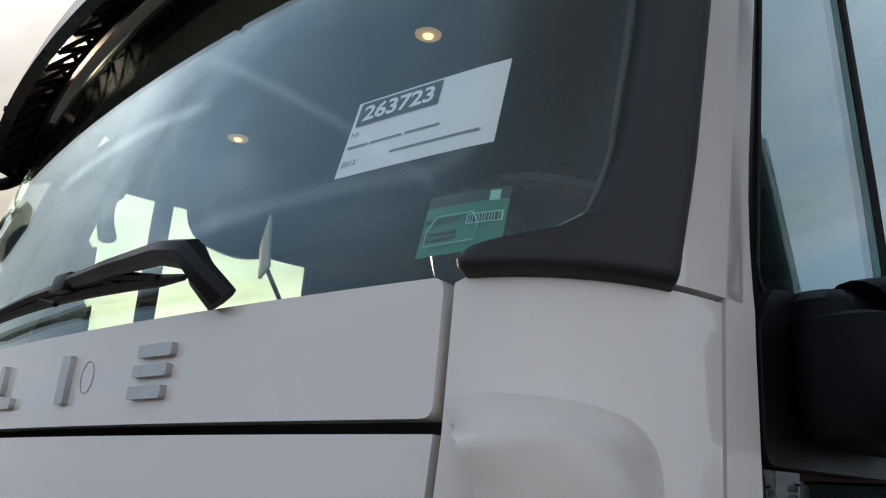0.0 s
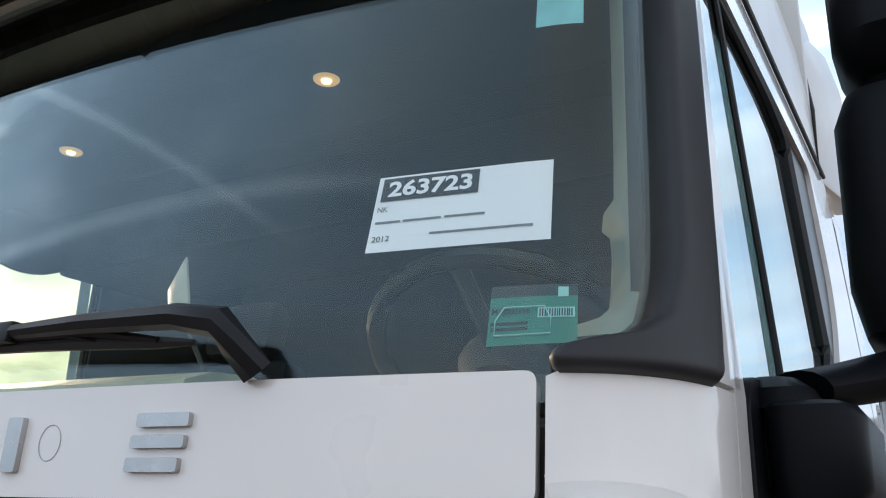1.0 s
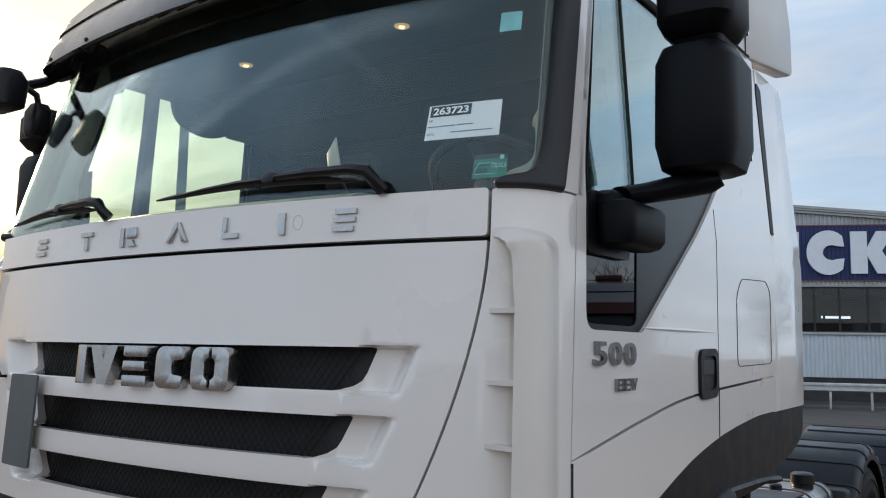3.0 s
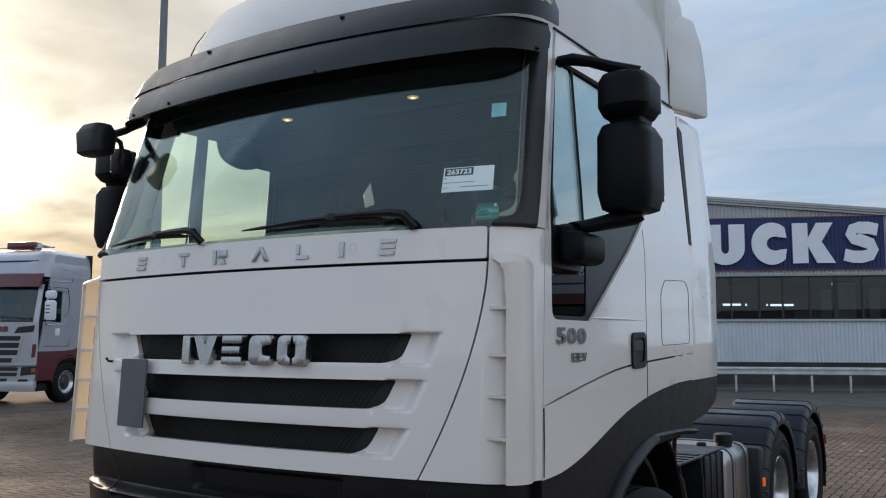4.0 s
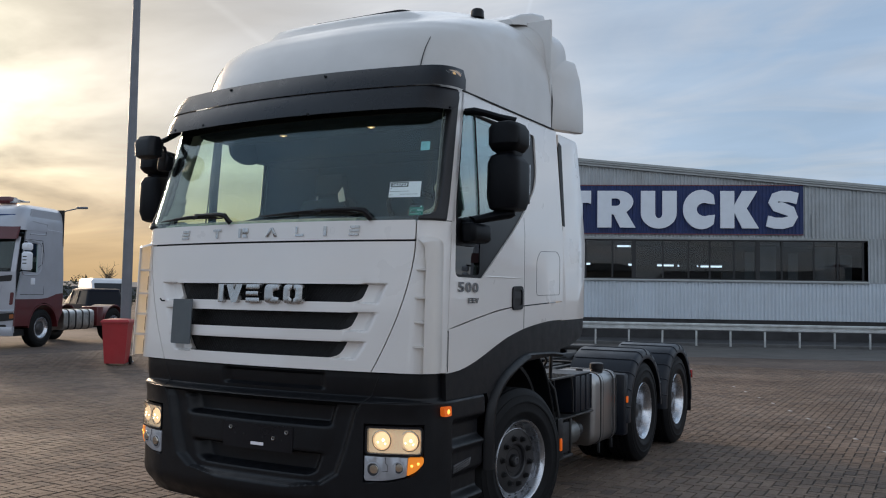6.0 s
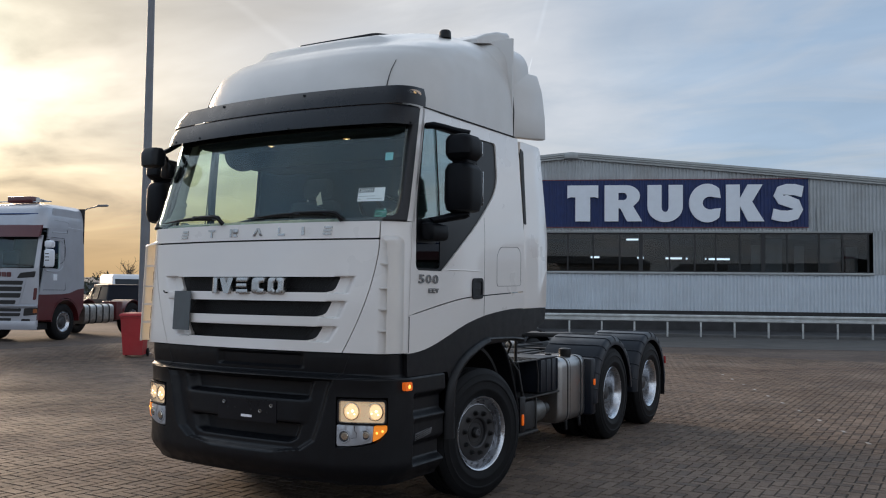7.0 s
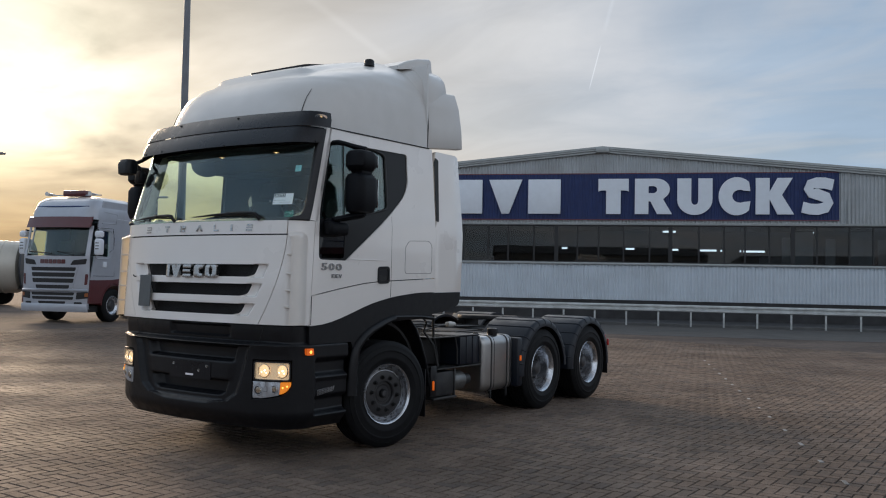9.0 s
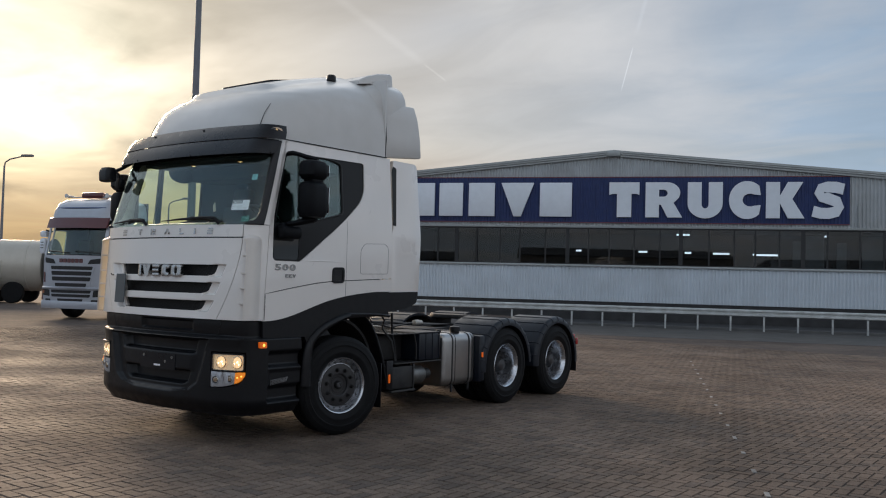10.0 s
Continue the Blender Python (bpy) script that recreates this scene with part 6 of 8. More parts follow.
part("drive_shaft", tube([(0, 3.4, 0.70), (0, 4.9, 0.62)], 0.07, 12), STEEL, truck)
# unseen box added on the far side, to darken the ground beneath
part("sun_block_box", box(-1.06, -0.5, 2.15, 3.46, 0.36, 0.66, 0.03), BLACK, truck, "unseen black box that blocks the sun under the truck")
part("sump_guard", box(-0.85, 0.85, 0.35, 0.95, 0.30, 0.36, 0.02), STEEL, truck)
part("front_axle", box(-0.95, 0.95, 1.35, 1.47, 0.40, 0.52, 0.02), STEEL, truck)
for y in REAR:
    part("rear_axle", lathe([(-0.9, 0.09), (-0.35, 0.10), (-0.22, 0.2), (0.22, 0.2), (0.35, 0.10), (0.9, 0.09)], 20), STEEL, truck).location = (0, y, WZ)
part("air_spring", lathe([(0.45, 0.12), (0.55, 0.14), (0.65, 0.12), (0.78, 0.14), (0.85, 0.12)], 20, "z"), RUBBER, truck).location = (0.45, 5.57, 0)
# catwalk behind the cab
cat = part("catwalk", box(-0.62, 0.62, 2.78, 3.62, 1.005, 1.03, 0.004), DECK, truck, "aluminium tread plate behind the cab")
for i in range(9):
    part("tread_bar", box(-0.60, 0.60, 2.83 + i * 0.09, 2.845 + i * 0.09, 1.03, 1.036), DECK, cat)
part("rear_deck_plate", box(-0.36, 0.36, 3.7, 4.5, 1.0, 1.015, 0.003), STEEL, truck)
# fifth wheel: a dark plate with its jaw
jaw = [(0.42 * math.sin(t), 5.27 - 0.46 * math.cos(t)) for t in steps(-2.5, 2.5, 24)] + [(0.20, 5.74), (0.05, 5.34), (-0.05, 5.34), (-0.20, 5.74)]
fw = part("fifth_wheel", prism(jaw, lambda a, b, d: (a, b, 1.13 + d + 0.02 * (5.22 - b)), 0.05, 0.006), STEEL, truck, "greasy dark steel fifth wheel plate")
for s in (1, -1):
    part("fifth_wheel_bracket", box(s * 0.33 - 0.05, s * 0.33 + 0.05, 5.07, 5.47, 1.0, 1.14, 0.01), STEEL, fw)
# valve, air lines and cables
part("air_valve", lathe([(3.80, 0.02), (3.81, 0.036), (3.9, 0.040), (3.91, 0.030), (3.97, 0.030), (3.98, 0.014)], 16, "y"), material("pale_valve_metal", (0.42, 0.41, 0.38), 0.5, 0.4, var=0.2, scale=15), truck).location = (0.30, 0.0, 1.10)
for k, (x, c) in enumerate(((0.10, 0.02), (0.16, 0.05), (0.22, -0.02), (-0.1, 0.0), (-0.2, 0.04))):
    pts = [(x, 2.80, 1.55), (x + 0.02, 2.86, 1.30), (x + 0.05 + c, 3.0, 1.12), (x + 0.1, 3.3, 1.07 + c), (x + 0.06, 3.7, 1.09), (x - 0.02, 4.2, 1.06), (x, 4.9, 1.05)]
    part("air_line", tube(pts, 0.011, 8), SEAL, truck)
part("side_cable", tube([(1.02, 2.20, 1.35), (1.08, 2.28, 1.2), (1.03, 2.30, 1.1), (1.10, 2.40, 0.95), (1.12, 2.45, 0.72)], 0.012, 8), SEAL, truck)
part("cab_stay", tube([(1.05, 2.45, 1.28), (1.02, 2.5, 1.0)], 0.015, 8), STEEL, truck)


for s in (1, -1):
    lo, hi = (0.48, 1.06) if s > 0 else (-1.06, -0.48)
    # fuel tank with straps and cap
    sec = lambda g: rounded([(lo - g, 0.32 - g), (hi + g, 0.32 - g), (hi + g, 1.0 + g), (lo - g, 1.0 + g)], 0.11 + g, 6)
    tank = part("fuel_tank", loft([[(x, y, z) for x, z in sec(g)] for y, g in ((3.49, -0.045), (3.495, -0.03), (3.515, -0.008), (3.54, 0.0), (4.15, 0.0), (4.17, -0.008), (4.18, -0.03))]), TANK, truck, "dull aluminium fuel tank with straps")
    for y in (3.70, 4.07):
        part("tank_strap", loft([[(x, yy, z) for x, z in sec(g)] for yy, g in ((y - 0.020, 0.0), (y - 0.018, 0.007), (y + 0.018, 0.007), (y + 0.020, 0.0))]), TANK, tank)
        part("strap_bolt", box(s * 1.03 - 0.012, s * 1.03 + 0.012, y - 0.012, y + 0.012, 0.24, 0.34, 0.003), STEEL, tank)
        part("strap_rubber", loft([[(x, yy, z) for x, z in sec(g)] for yy, g in ((y - 0.042, 0.0), (y - 0.040, 0.004), (y + 0.040, 0.004), (y + 0.042, 0.0))]), SEAL, tank)
    cap = lathe([(0.995, 0.06), (1.02, 0.06), (1.025, 0.068), (1.075, 0.066), (1.085, 0.05)], 24, "z")
    part("filler_cap", cap, BLACK, tank, "black screw filler cap").location = (s * 0.95, 3.86, 0)
    part("vent_cap", lathe([(0.99, 0.035), (1.03, 0.035), (1.038, 0.025)], 16, "z"), BLACK, tank).location = (s * 0.86, 3.62, 0)
    # battery and service box with ribs, ahead of the tank
    x0, x1 = (0.5, 1.07) if s > 0 else (-1.07, -0.5)
    lo_, hi_ = min(x0, x1), max(x0, x1)
    bx = part("service_box", box(lo_, hi_, 2.95, 3.38, 0.69, 1.02, 0.02), GUARD, truck, "black ribbed plastic service box")
    for y in (2.965, 3.10, 3.235, 3.365):
        part("box_rib", box(min(s * 1.05, s * 1.078), max(s * 1.05, s * 1.078), y - 0.010, y + 0.010, 0.70, 1.015, 0.006), GUARD, bx)
    part("box_lid", box(lo_ + 0.01, hi_, 2.95, 3.38, 1.02, 1.036, 0.006), GUARD, bx)
    # open tray ahead of it: back wall, lid and bent edges
    tray = part("open_tray", box(min(s * 0.5, s * 0.82), max(s * 0.5, s * 0.82), 2.42, 2.93, 0.70, 1.0, 0.01), MESH, truck, "dark open tray with bent steel edges")
    part("tray_lid", box(min(s * 0.5, s * 1.07), max(s * 0.5, s * 1.07), 2.42, 2.95, 1.018, 1.032, 0.004), DECK, tray)
    for y in (2.55, 2.66, 2.77, 2.88):
        part("lid_bar", box(min(s * 0.52, s * 1.06), max(s * 0.52, s * 1.06), y, y + 0.016, 1.032, 1.038), DECK, tray)
    part("tray_edge", tube([(s * 1.07, 2.45, 1.02), (s * 1.072, 2.50, 0.86), (s * 1.07, 2.53, 0.71)], 0.010, 6), STEEL, tray)
    part("tray_edge", tube([(s * 1.07, 2.86, 1.02), (s * 1.072, 2.90, 0.88), (s * 1.07, 2.905, 0.71)], 0.010, 6), STEEL, tray)
    part("box_shelf", box(min(s * 0.6, s * 1.085), max(s * 0.6, s * 1.085), 2.50, 3.40, 0.668, 0.684, 0.004), DECK, truck)
    # air vessel between the box and the tank
    part("air_vessel", lathe([(3.16, 0.05), (3.18, 0.12), (3.21, 0.135), (3.40, 0.135), (3.43, 0.12), (3.45, 0.05)], 24, "y"), STEEL, truck).location = (s * 0.78, 0, 0.83)
    # silencer / air tank below
    case = part("silencer_case", box(min(s * 0.55, s * 1.06), max(s * 0.55, s * 1.06), 2.42, 2.87, 0.37, 0.64, 0.02), STEEL, truck, "dirty dark silencer case")
    part("case_band", box(min(s * 1.04, s * 1.07), max(s * 1.04, s * 1.07), 2.862, 2.884, 0.36, 0.66, 0.004), DECK, case)
    sil = part("silencer", lathe([(2.86, 0.10), (2.865, 0.115), (3.11, 0.115), (3.14, 0.10), (3.15, 0.05)], 24, "y"), SILENCER, truck, "dull metal silencer")
    sil.location = (s * 0.95, 0, 0.508)
    part("tail_pipe", lathe([(3.14, 0.066), (3.24, 0.066), (3.24, 0.058), (3.16, 0.056)], 18, "y", cap=False), STEEL, sil).location = (s * 0.03, 0, 0.006)
    part("pipe_mouth", lathe([(3.19, 0.058), (3.195, 0.001)], 16, "y"), MESH, sil).location = (s * 0.03, 0, 0.006)
    part("lower_step", box(min(s * 0.75, s * 1.08), max(s * 0.75, s * 1.08), 2.45, 2.90, 0.335, 0.36, 0.006), DECK, truck)
    part("side_marker", box(s * 1.235 - 0.010, s * 1.235 + 0.010, 2.203, 2.228, 0.485, 0.585, 0.008), ORANGE_ON, truck, "lit amber side marker")
    part("side_marker_bracket", box(s * 1.215 - 0.01, s * 1.215 + 0.01, 2.18, 2.29, 0.42, 0.74, 0.004), BLACK, truck)
    # ribbed mudguards over the rear wheels
    for y in REAR:
        rings = []
        for a in steps(math.pi * 1.02, -math.pi * 0.02 if y > 6 else math.pi * 0.02, 108):
            c, sn = math.cos(a), math.sin(a)
            pts = [(0.46, 0.622), (1.09, 0.622), (1.125, 0.606), (1.140, 0.58), (1.143, 0.555), (1.156, 0.555), (1.157, 0.585), (1.150, 0.618), (1.128, 0.642), (1.10, 0.652), (0.46, 0.654)]
            rings.append([(s * x, y + r * c, 0.505 + r * sn * 1.04) for x, r in pts])
        guard = part("rear_mudguard", loft(rings), GUARD, truck, "ribbed black plastic rear mudguard", smooth=60)
        for k in range(11):
            a = math.pi * (0.06 + 0.88 * k / 10)
            line = [(0.48, 0.654), (1.095, 0.652), (1.128, 0.642), (1.148, 0.620), (1.156, 0.59)]
            part("guard_rib", tube([(s * x, y + r * math.cos(a), 0.505 + r * math.sin(a) * 1.04) for x, r in line], 0.009, 6), GUARD, guard)
    part("front_guard_plate", box(min(s * 0.5, s * 1.13), max(s * 0.5, s * 1.13), 4.19, 4.33, 0.34, 0.96, 0.03), GUARD, truck)
    part("guard_marker", box(s * 1.138 - 0.01, s * 1.138 + 0.01, 4.235, 4.262, 0.67, 0.735, 0.006), ORANGE_ON, truck, "lit amber side marker")
    part("rear_mud_flap", box(min(s * 0.5, s * 1.14), max(s * 0.5, s * 1.14), 6.87, 6.885, 0.32, 0.62, 0.004), BLACK, truck)
    part("rear_lamp", box(s * 0.95 - 0.16, s * 0.95 + 0.16, 6.82, 6.89, 0.78, 0.90, 0.01), REDLENS, truck, "red rear lamp")
    part("rear_side_lamp", box(s * 1.15 - 0.012, s * 1.15 + 0.012, 6.84, 6.89, 0.74, 0.84, 0.006), REDLENS, truck)

# ---- the yard ----
def ground_material():
    m = bpy.data.materials.new("paving_far")
    m.use_nodes = True
    nt = m.node_tree
    N, L = nt.nodes.new, nt.links.new
    p = nt.nodes["Principled BSDF"]
    co = N("ShaderNodeTexCoord")
    br = N("ShaderNodeTexBrick")
    br.inputs["Scale"].default_value = 1.0
    br.inputs["Brick Width"].default_value, br.inputs["Row Height"].default_value, br.inputs["Mortar Size"].default_value = 0.21, 0.105, 0.006
    br.inputs["Color1"].default_value, br.inputs["Color2"].default_value, br.inputs["Mortar"].default_value = (0.158, 0.122, 0.104, 1), (0.118, 0.100, 0.090, 1), (0.05, 0.045, 0.04, 1)
    L(co.outputs["Object"], br.inputs["Vector"])
    n = N("ShaderNodeTexNoise")
    n.inputs["Scale"].default_value, n.inputs["Detail"].default_value, n.inputs["Roughness"].default_value = 0.35, 9, 0.6
    L(co.outputs["Object"], n.inputs["Vector"])
    r = N("ShaderNodeMapRange")
    r.inputs[1].default_value, r.inputs[2].default_value, r.inputs[3].default_value, r.inputs[4].default_value = 0.3, 0.7, 0.65, 1.25
    L(n.outputs[0], r.inputs[0])
    mul = N("ShaderNodeMix")
    mul.data_type, mul.blend_type = "RGBA", "MULTIPLY"
    mul.inputs[0].default_value = 1
    L(br.outputs[0], mul.inputs[6])
    L(r.outputs[0], mul.inputs[7])
    L(mul.outputs[2], p.inputs["Base Color"])
    p.inputs["Roughness"].default_value = 0.9
    p.inputs["Specular IOR Level"].default_value = 0.07
    return m


PAVE_FAR = ground_material()
ASPHALT = material("asphalt", (0.062, 0.060, 0.058), 0.85, var=0.25, scale=1.2, bump=0.3, bump_scale=120, dirt=(0.10, 0.085, 0.07), dirt_amount=0.5, dirt_scale=0.4)


def rise(x):
    """The yard climbs a little towards its far side."""
    return 0.17 * (1 - smooth(-17.0, -10.5, x))


bm = bmesh.new()
xs_ = [-1600, -400, -100, -40, -25] + steps(-18, -10, 16) + [0, 20, 100, 400, 1600]
ys_ = [-1600, -300, -60, -20, 0, 20, 60, 300, 1600]
grid = [[bm.verts.new((x, y, rise(x) - 0.014)) for y in ys_] for x in xs_]
for c0, c1 in zip(grid, grid[1:]):
    for i in range(len(ys_) - 1):
        bm.faces.new((c0[i], c1[i], c1[i + 1], c0[i + 1]))
ground = tagged(part("ground", bm, PAVE_FAR), "brown brick paved yard", "ground", kind="structure")

# frame of the hall's front: s runs along it, n out of it, z up
HALL_P, HALL_ANG = Vector((-1.2, 36.4, 0)), 22.8
HALL = pose(HALL_P.x, HALL_P.y, 0, 0, 0, HALL_ANG)     # local x along the front, local -y towards the yard
hall = thing("sales_hall", "long white corrugated hall with blue sign and window strip", "building")
hall.matrix_world = HALL
CLAD = material("pale_corrugated_cladding", (0.60, 0.66, 0.72), 0.55, 0.2, var=0.05, scale=0.8, dirt=(0.42, 0.44, 0.45), dirt_amount=0.3, dirt_scale=0.7)
CLAD_TOP = material("grey_corrugated_cladding", (0.43, 0.46, 0.48), 0.6, 0.2, var=0.08, scale=0.8, dirt=(0.22, 0.21, 0.19), dirt_amount=0.5, dirt_scale=0.6)
SIGNBLUE = material("blue_sign", (0.009, 0.026, 0.115), 0.5, var=0.12, scale=3)
SIGNWHITE = material("white_sign_letters", (0.74, 0.79, 0.86), 0.5, var=0.03, scale=4)
FASCIA = material("grey_roof_trim", (0.36, 0.385, 0.39), 0.5, 0.3, var=0.1, scale=3)
PLINTH = material("dark_plinth", (0.035, 0.035, 0.037), 0.8, var=0.3, scale=2)
FRAME = material("dark_window_bars", (0.015, 0.017, 0.02), 0.5)
HALLGLASS = glass("hall_glass", (0.5, 0.53, 0.55), 0.03)
S0, S1, RIDGE_S, RIDGE_Z, SLOPE = -21.5, 6.4, -10.3, 7.95, 0.095


def roofline(s_):
    return RIDGE_Z - SLOPE * abs(s_ - RIDGE_S)


def corrugated(a, b, z0, z1, pitch=0.155, depth=0.045):
    """Ribbed sheet, with each rib's flanks."""
    bm = bmesh.new()
    pts, s_ = [], a
    while s_ < b:
        for f, d in ((0.0, 0.0), (0.40, 0.0), (0.55, -depth), (0.85, -depth)):
            pts.append((min(s_ + f * pitch, b), d))
        s_ += pitch
    lo = [bm.verts.new((x, y, z0(x))) for x, y in pts]
    hi = [bm.verts.new((x, y, z1(x))) for x, y in pts]
    for i in range(len(pts) - 1):
        bm.faces.new((lo[i], lo[i + 1], hi[i + 1], hi[i]))
    return bm


def wall_part(name, bm, mat, label=""):
    return part(name, bm, mat, hall, label, smooth=0)


wall_part("lower_cladding", corrugated(S0, S1, lambda x: 0.95, lambda x: 2.60), CLAD, "pale corrugated lower cladding")
wall_part("upper_cladding", corrugated(S0, S1, lambda x: 4.52, lambda x: roofline(x) - 0.05), CLAD_TOP, "grey corrugated gable cladding")
wall_part("right_cladding", corrugated(2.75, S1, lambda x: 2.60, lambda x: 4.52), CLAD_TOP)
wall_part("plinth", box(S0, S1, 0.02, 0.3, -0.3, 0.98), PLINTH)
sign = wall_part("sign_board", corrugated(-20.65, 0.05, lambda x: 4.70, lambda x: 6.84, 0.155, 0.028), SIGNBLUE, "blue sign board with white lettering")
sign.location.y = -0.06

# ---- the hall: windows, sign, roof trim ----
MULL = [-21.4, -20.1, -18.81, -17.86, -16.86, -15.68, -14.71, -13.47, -12.41, -11.42, -10.44, -9.29, -8.11, -7.17, -5.91, -4.8, -3.89, -2.85, -1.85, -0.83, 0.52, 1.5, 2.56]
part("window_head", box(S0, 2.75, -0.02, 0.16, 4.44, 4.56, 0.01), FASCIA, hall)
part("window_sill", box(S0, 2.75, -0.12, 0.16, 2.58, 2.68, 0.015), FASCIA, hall)
strip = part("window_strip", box(S0, 2.7, 0.06, 0.12, 4.38, 4.45), FRAME, hall, "dark framed strip of windows")
part("bottom_rail", box(S0, 2.7, 0.06, 0.12, 2.67, 2.73), FRAME, strip)
for i, m_ in enumerate(MULL):
    part("window_bar", box(m_ - (0.09 if i % 5 == 3 else 0.035), m_ + (0.09 if i % 5 == 3 else 0.035), 0.05, 0.13, 2.70, 4.42), FRAME, strip)
for a, b in zip(MULL, MULL[1:]):
    g_ = part("pane", box(a + 0.03, b - 0.03, 0.085, 0.092, 2.71, 4.41), HALLGLASS, strip, smooth=0)
    g_.visible_shadow = False
# the room behind the windows, its dimness put into one near-black colour
ROOMDARK = material("hall_inside_painted_dim", (0.045, 0.048, 0.052), 0.8, var=0.3, scale=0.5)
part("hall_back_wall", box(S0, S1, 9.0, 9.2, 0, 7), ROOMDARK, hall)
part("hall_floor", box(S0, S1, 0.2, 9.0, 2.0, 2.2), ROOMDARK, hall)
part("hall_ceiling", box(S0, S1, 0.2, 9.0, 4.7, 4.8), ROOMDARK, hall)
for s_ in (S0, S1):
    part("hall_end_wall", box(s_ - 0.1, s_ + 0.1, 0.0, 30.0, -0.3, roofline(s_) - 0.1), CLAD_TOP, hall)
TUBE = glow("strip_light_glow", (0.85, 0.93, 1.0), 5.0)
for s_, w_, d_, z_ in ((-9.0, 0.45, 6, 3.57), (-6.68, 0.33, 6, 3.55), (-5.0, 0.82, 6, 3.53), (-4.35, 0.08, 6, 3.52), (-3.4, 0.06, 6, 3.51), (-2.73, 1.04, 6, 3.50), (-12.6, 0.3, 8, 3.66), (-6.9, 0.7, 8, 4.62), (0.3, 0.5, 8, 4.62)):
    k = 1.0
    lt = thing("strip_light", "bright white strip light hanging inside the hall", "strip light", "strip lights in the hall")
    lt.matrix_world = HALL @ pose(s_, d_, z_)
    part("tube", box(-w_ / 2 * k, w_ / 2 * k, -0.04, 0.04, -0.045, 0.045, 0.01), TUBE, lt)
    part("casing", box(-w_ / 2 * k, w_ / 2 * k, -0.06, 0.06, 0.05, 0.10, 0.01), FASCIA, lt)
    for e_ in (-1, 1):
        part("hanger", box(e_ * w_ / 3 - 0.01, e_ * w_ / 3 + 0.01, -0.01, 0.01, 0.10, max(0.12, 4.70 - z_)), FRAME, lt)
# things seen dimly through the glass
for s_, d_, w_, h_, c_ in ((-2.2, 2.0, 1.6, 0.9, 0.30), (0.1, 1.6, 0.5, 1.3, 0.05), (-0.6, 1.5, 0.5, 1.25, 0.04), (-16.5, 3, 2.0, 0.6, 0.2), (-10.5, 4, 2.5, 0.8, 0.12)):
    ck = thing("office_cabinet", "dim cabinet standing behind the hall windows", "cabinet", "cabinets in the hall")
    ck.matrix_world = HALL @ pose(s_, d_, 2.2)
    part("body", box(-w_ / 2, w_ / 2, -0.2, 0.2, 0, h_, 0.04), material("cabinet_grey", (c_, c_, c_), 0.6), ck)
    part("top", box(-w_ / 2 - 0.02, w_ / 2 + 0.02, -0.22, 0.22, h_, h_ + 0.03, 0.01), FRAME, ck)

# pale partitions close behind the right-hand panes
for s_, w_, z0_, z1_ in ((-1.92, 0.42, 2.3, 3.98), (-1.16, 0.80, 2.3, 4.25), (-0.02, 0.42, 2.6, 3.95), (1.32, 0.95, 2.2, 4.25), (2.25, 0.5, 2.2, 3.9)):
    pn = thing("partition", "pale partition panel behind the hall windows", "partition", "partitions in the hall")
    pn.matrix_world = HALL @ pose(s_, 1.3, 0)
    part("panel", box(-w_ / 2, w_ / 2, -0.03, 0.03, z0_, z1_, 0.01), material("pale_partition", (0.42, 0.44, 0.44), 0.6, var=0.2, scale=2), pn)
    part("top_rail", box(-w_ / 2 - 0.02, w_ / 2 + 0.02, -0.04, 0.04, z1_, z1_ + 0.05, 0.01), FRAME, pn)
    part("foot", box(-w_ / 2, w_ / 2, -0.15, 0.15, 2.2, max(2.22, z0_), 0.0), FRAME, pn)
# sign: plain white bars for the name, then the word
for a, b in ((-20.25, -18.98), (-18.74, -17.55), (-17.25, -15.96), (-15.64, -14.04), (-13.75, -12.22)):
    t = 0.62 if a == -15.64 else 0.0      # one is a wedge
    part("name_bar", prism([(a + t, 4.94), (b - t, 4.94), (b, 6.57), (a, 6.57)], lambda p, q, d: (p, -0.17 + d, q), 0.12, 0.02), SIGNWHITE, sign)
def arc(cx, cy, rx, ry, a0, a1, n=10):
    return [(cx + rx * math.cos(radians(a)), cy + ry * math.sin(radians(a))) for a in steps(a0, a1, n)]


def stroke(path, wide):
    """The outline of a broad line of even width."""
    left, right = [], []
    for i, p in enumerate(path):
        d = (Vector(path[min(i + 1, len(path) - 1)]) - Vector(path[max(i - 1, 0)])).normalized() * wide / 2
        left.append((p[0] - d.y, p[1] + d.x))
        right.append((p[0] + d.y, p[1] - d.x))
    return left + right[::-1]


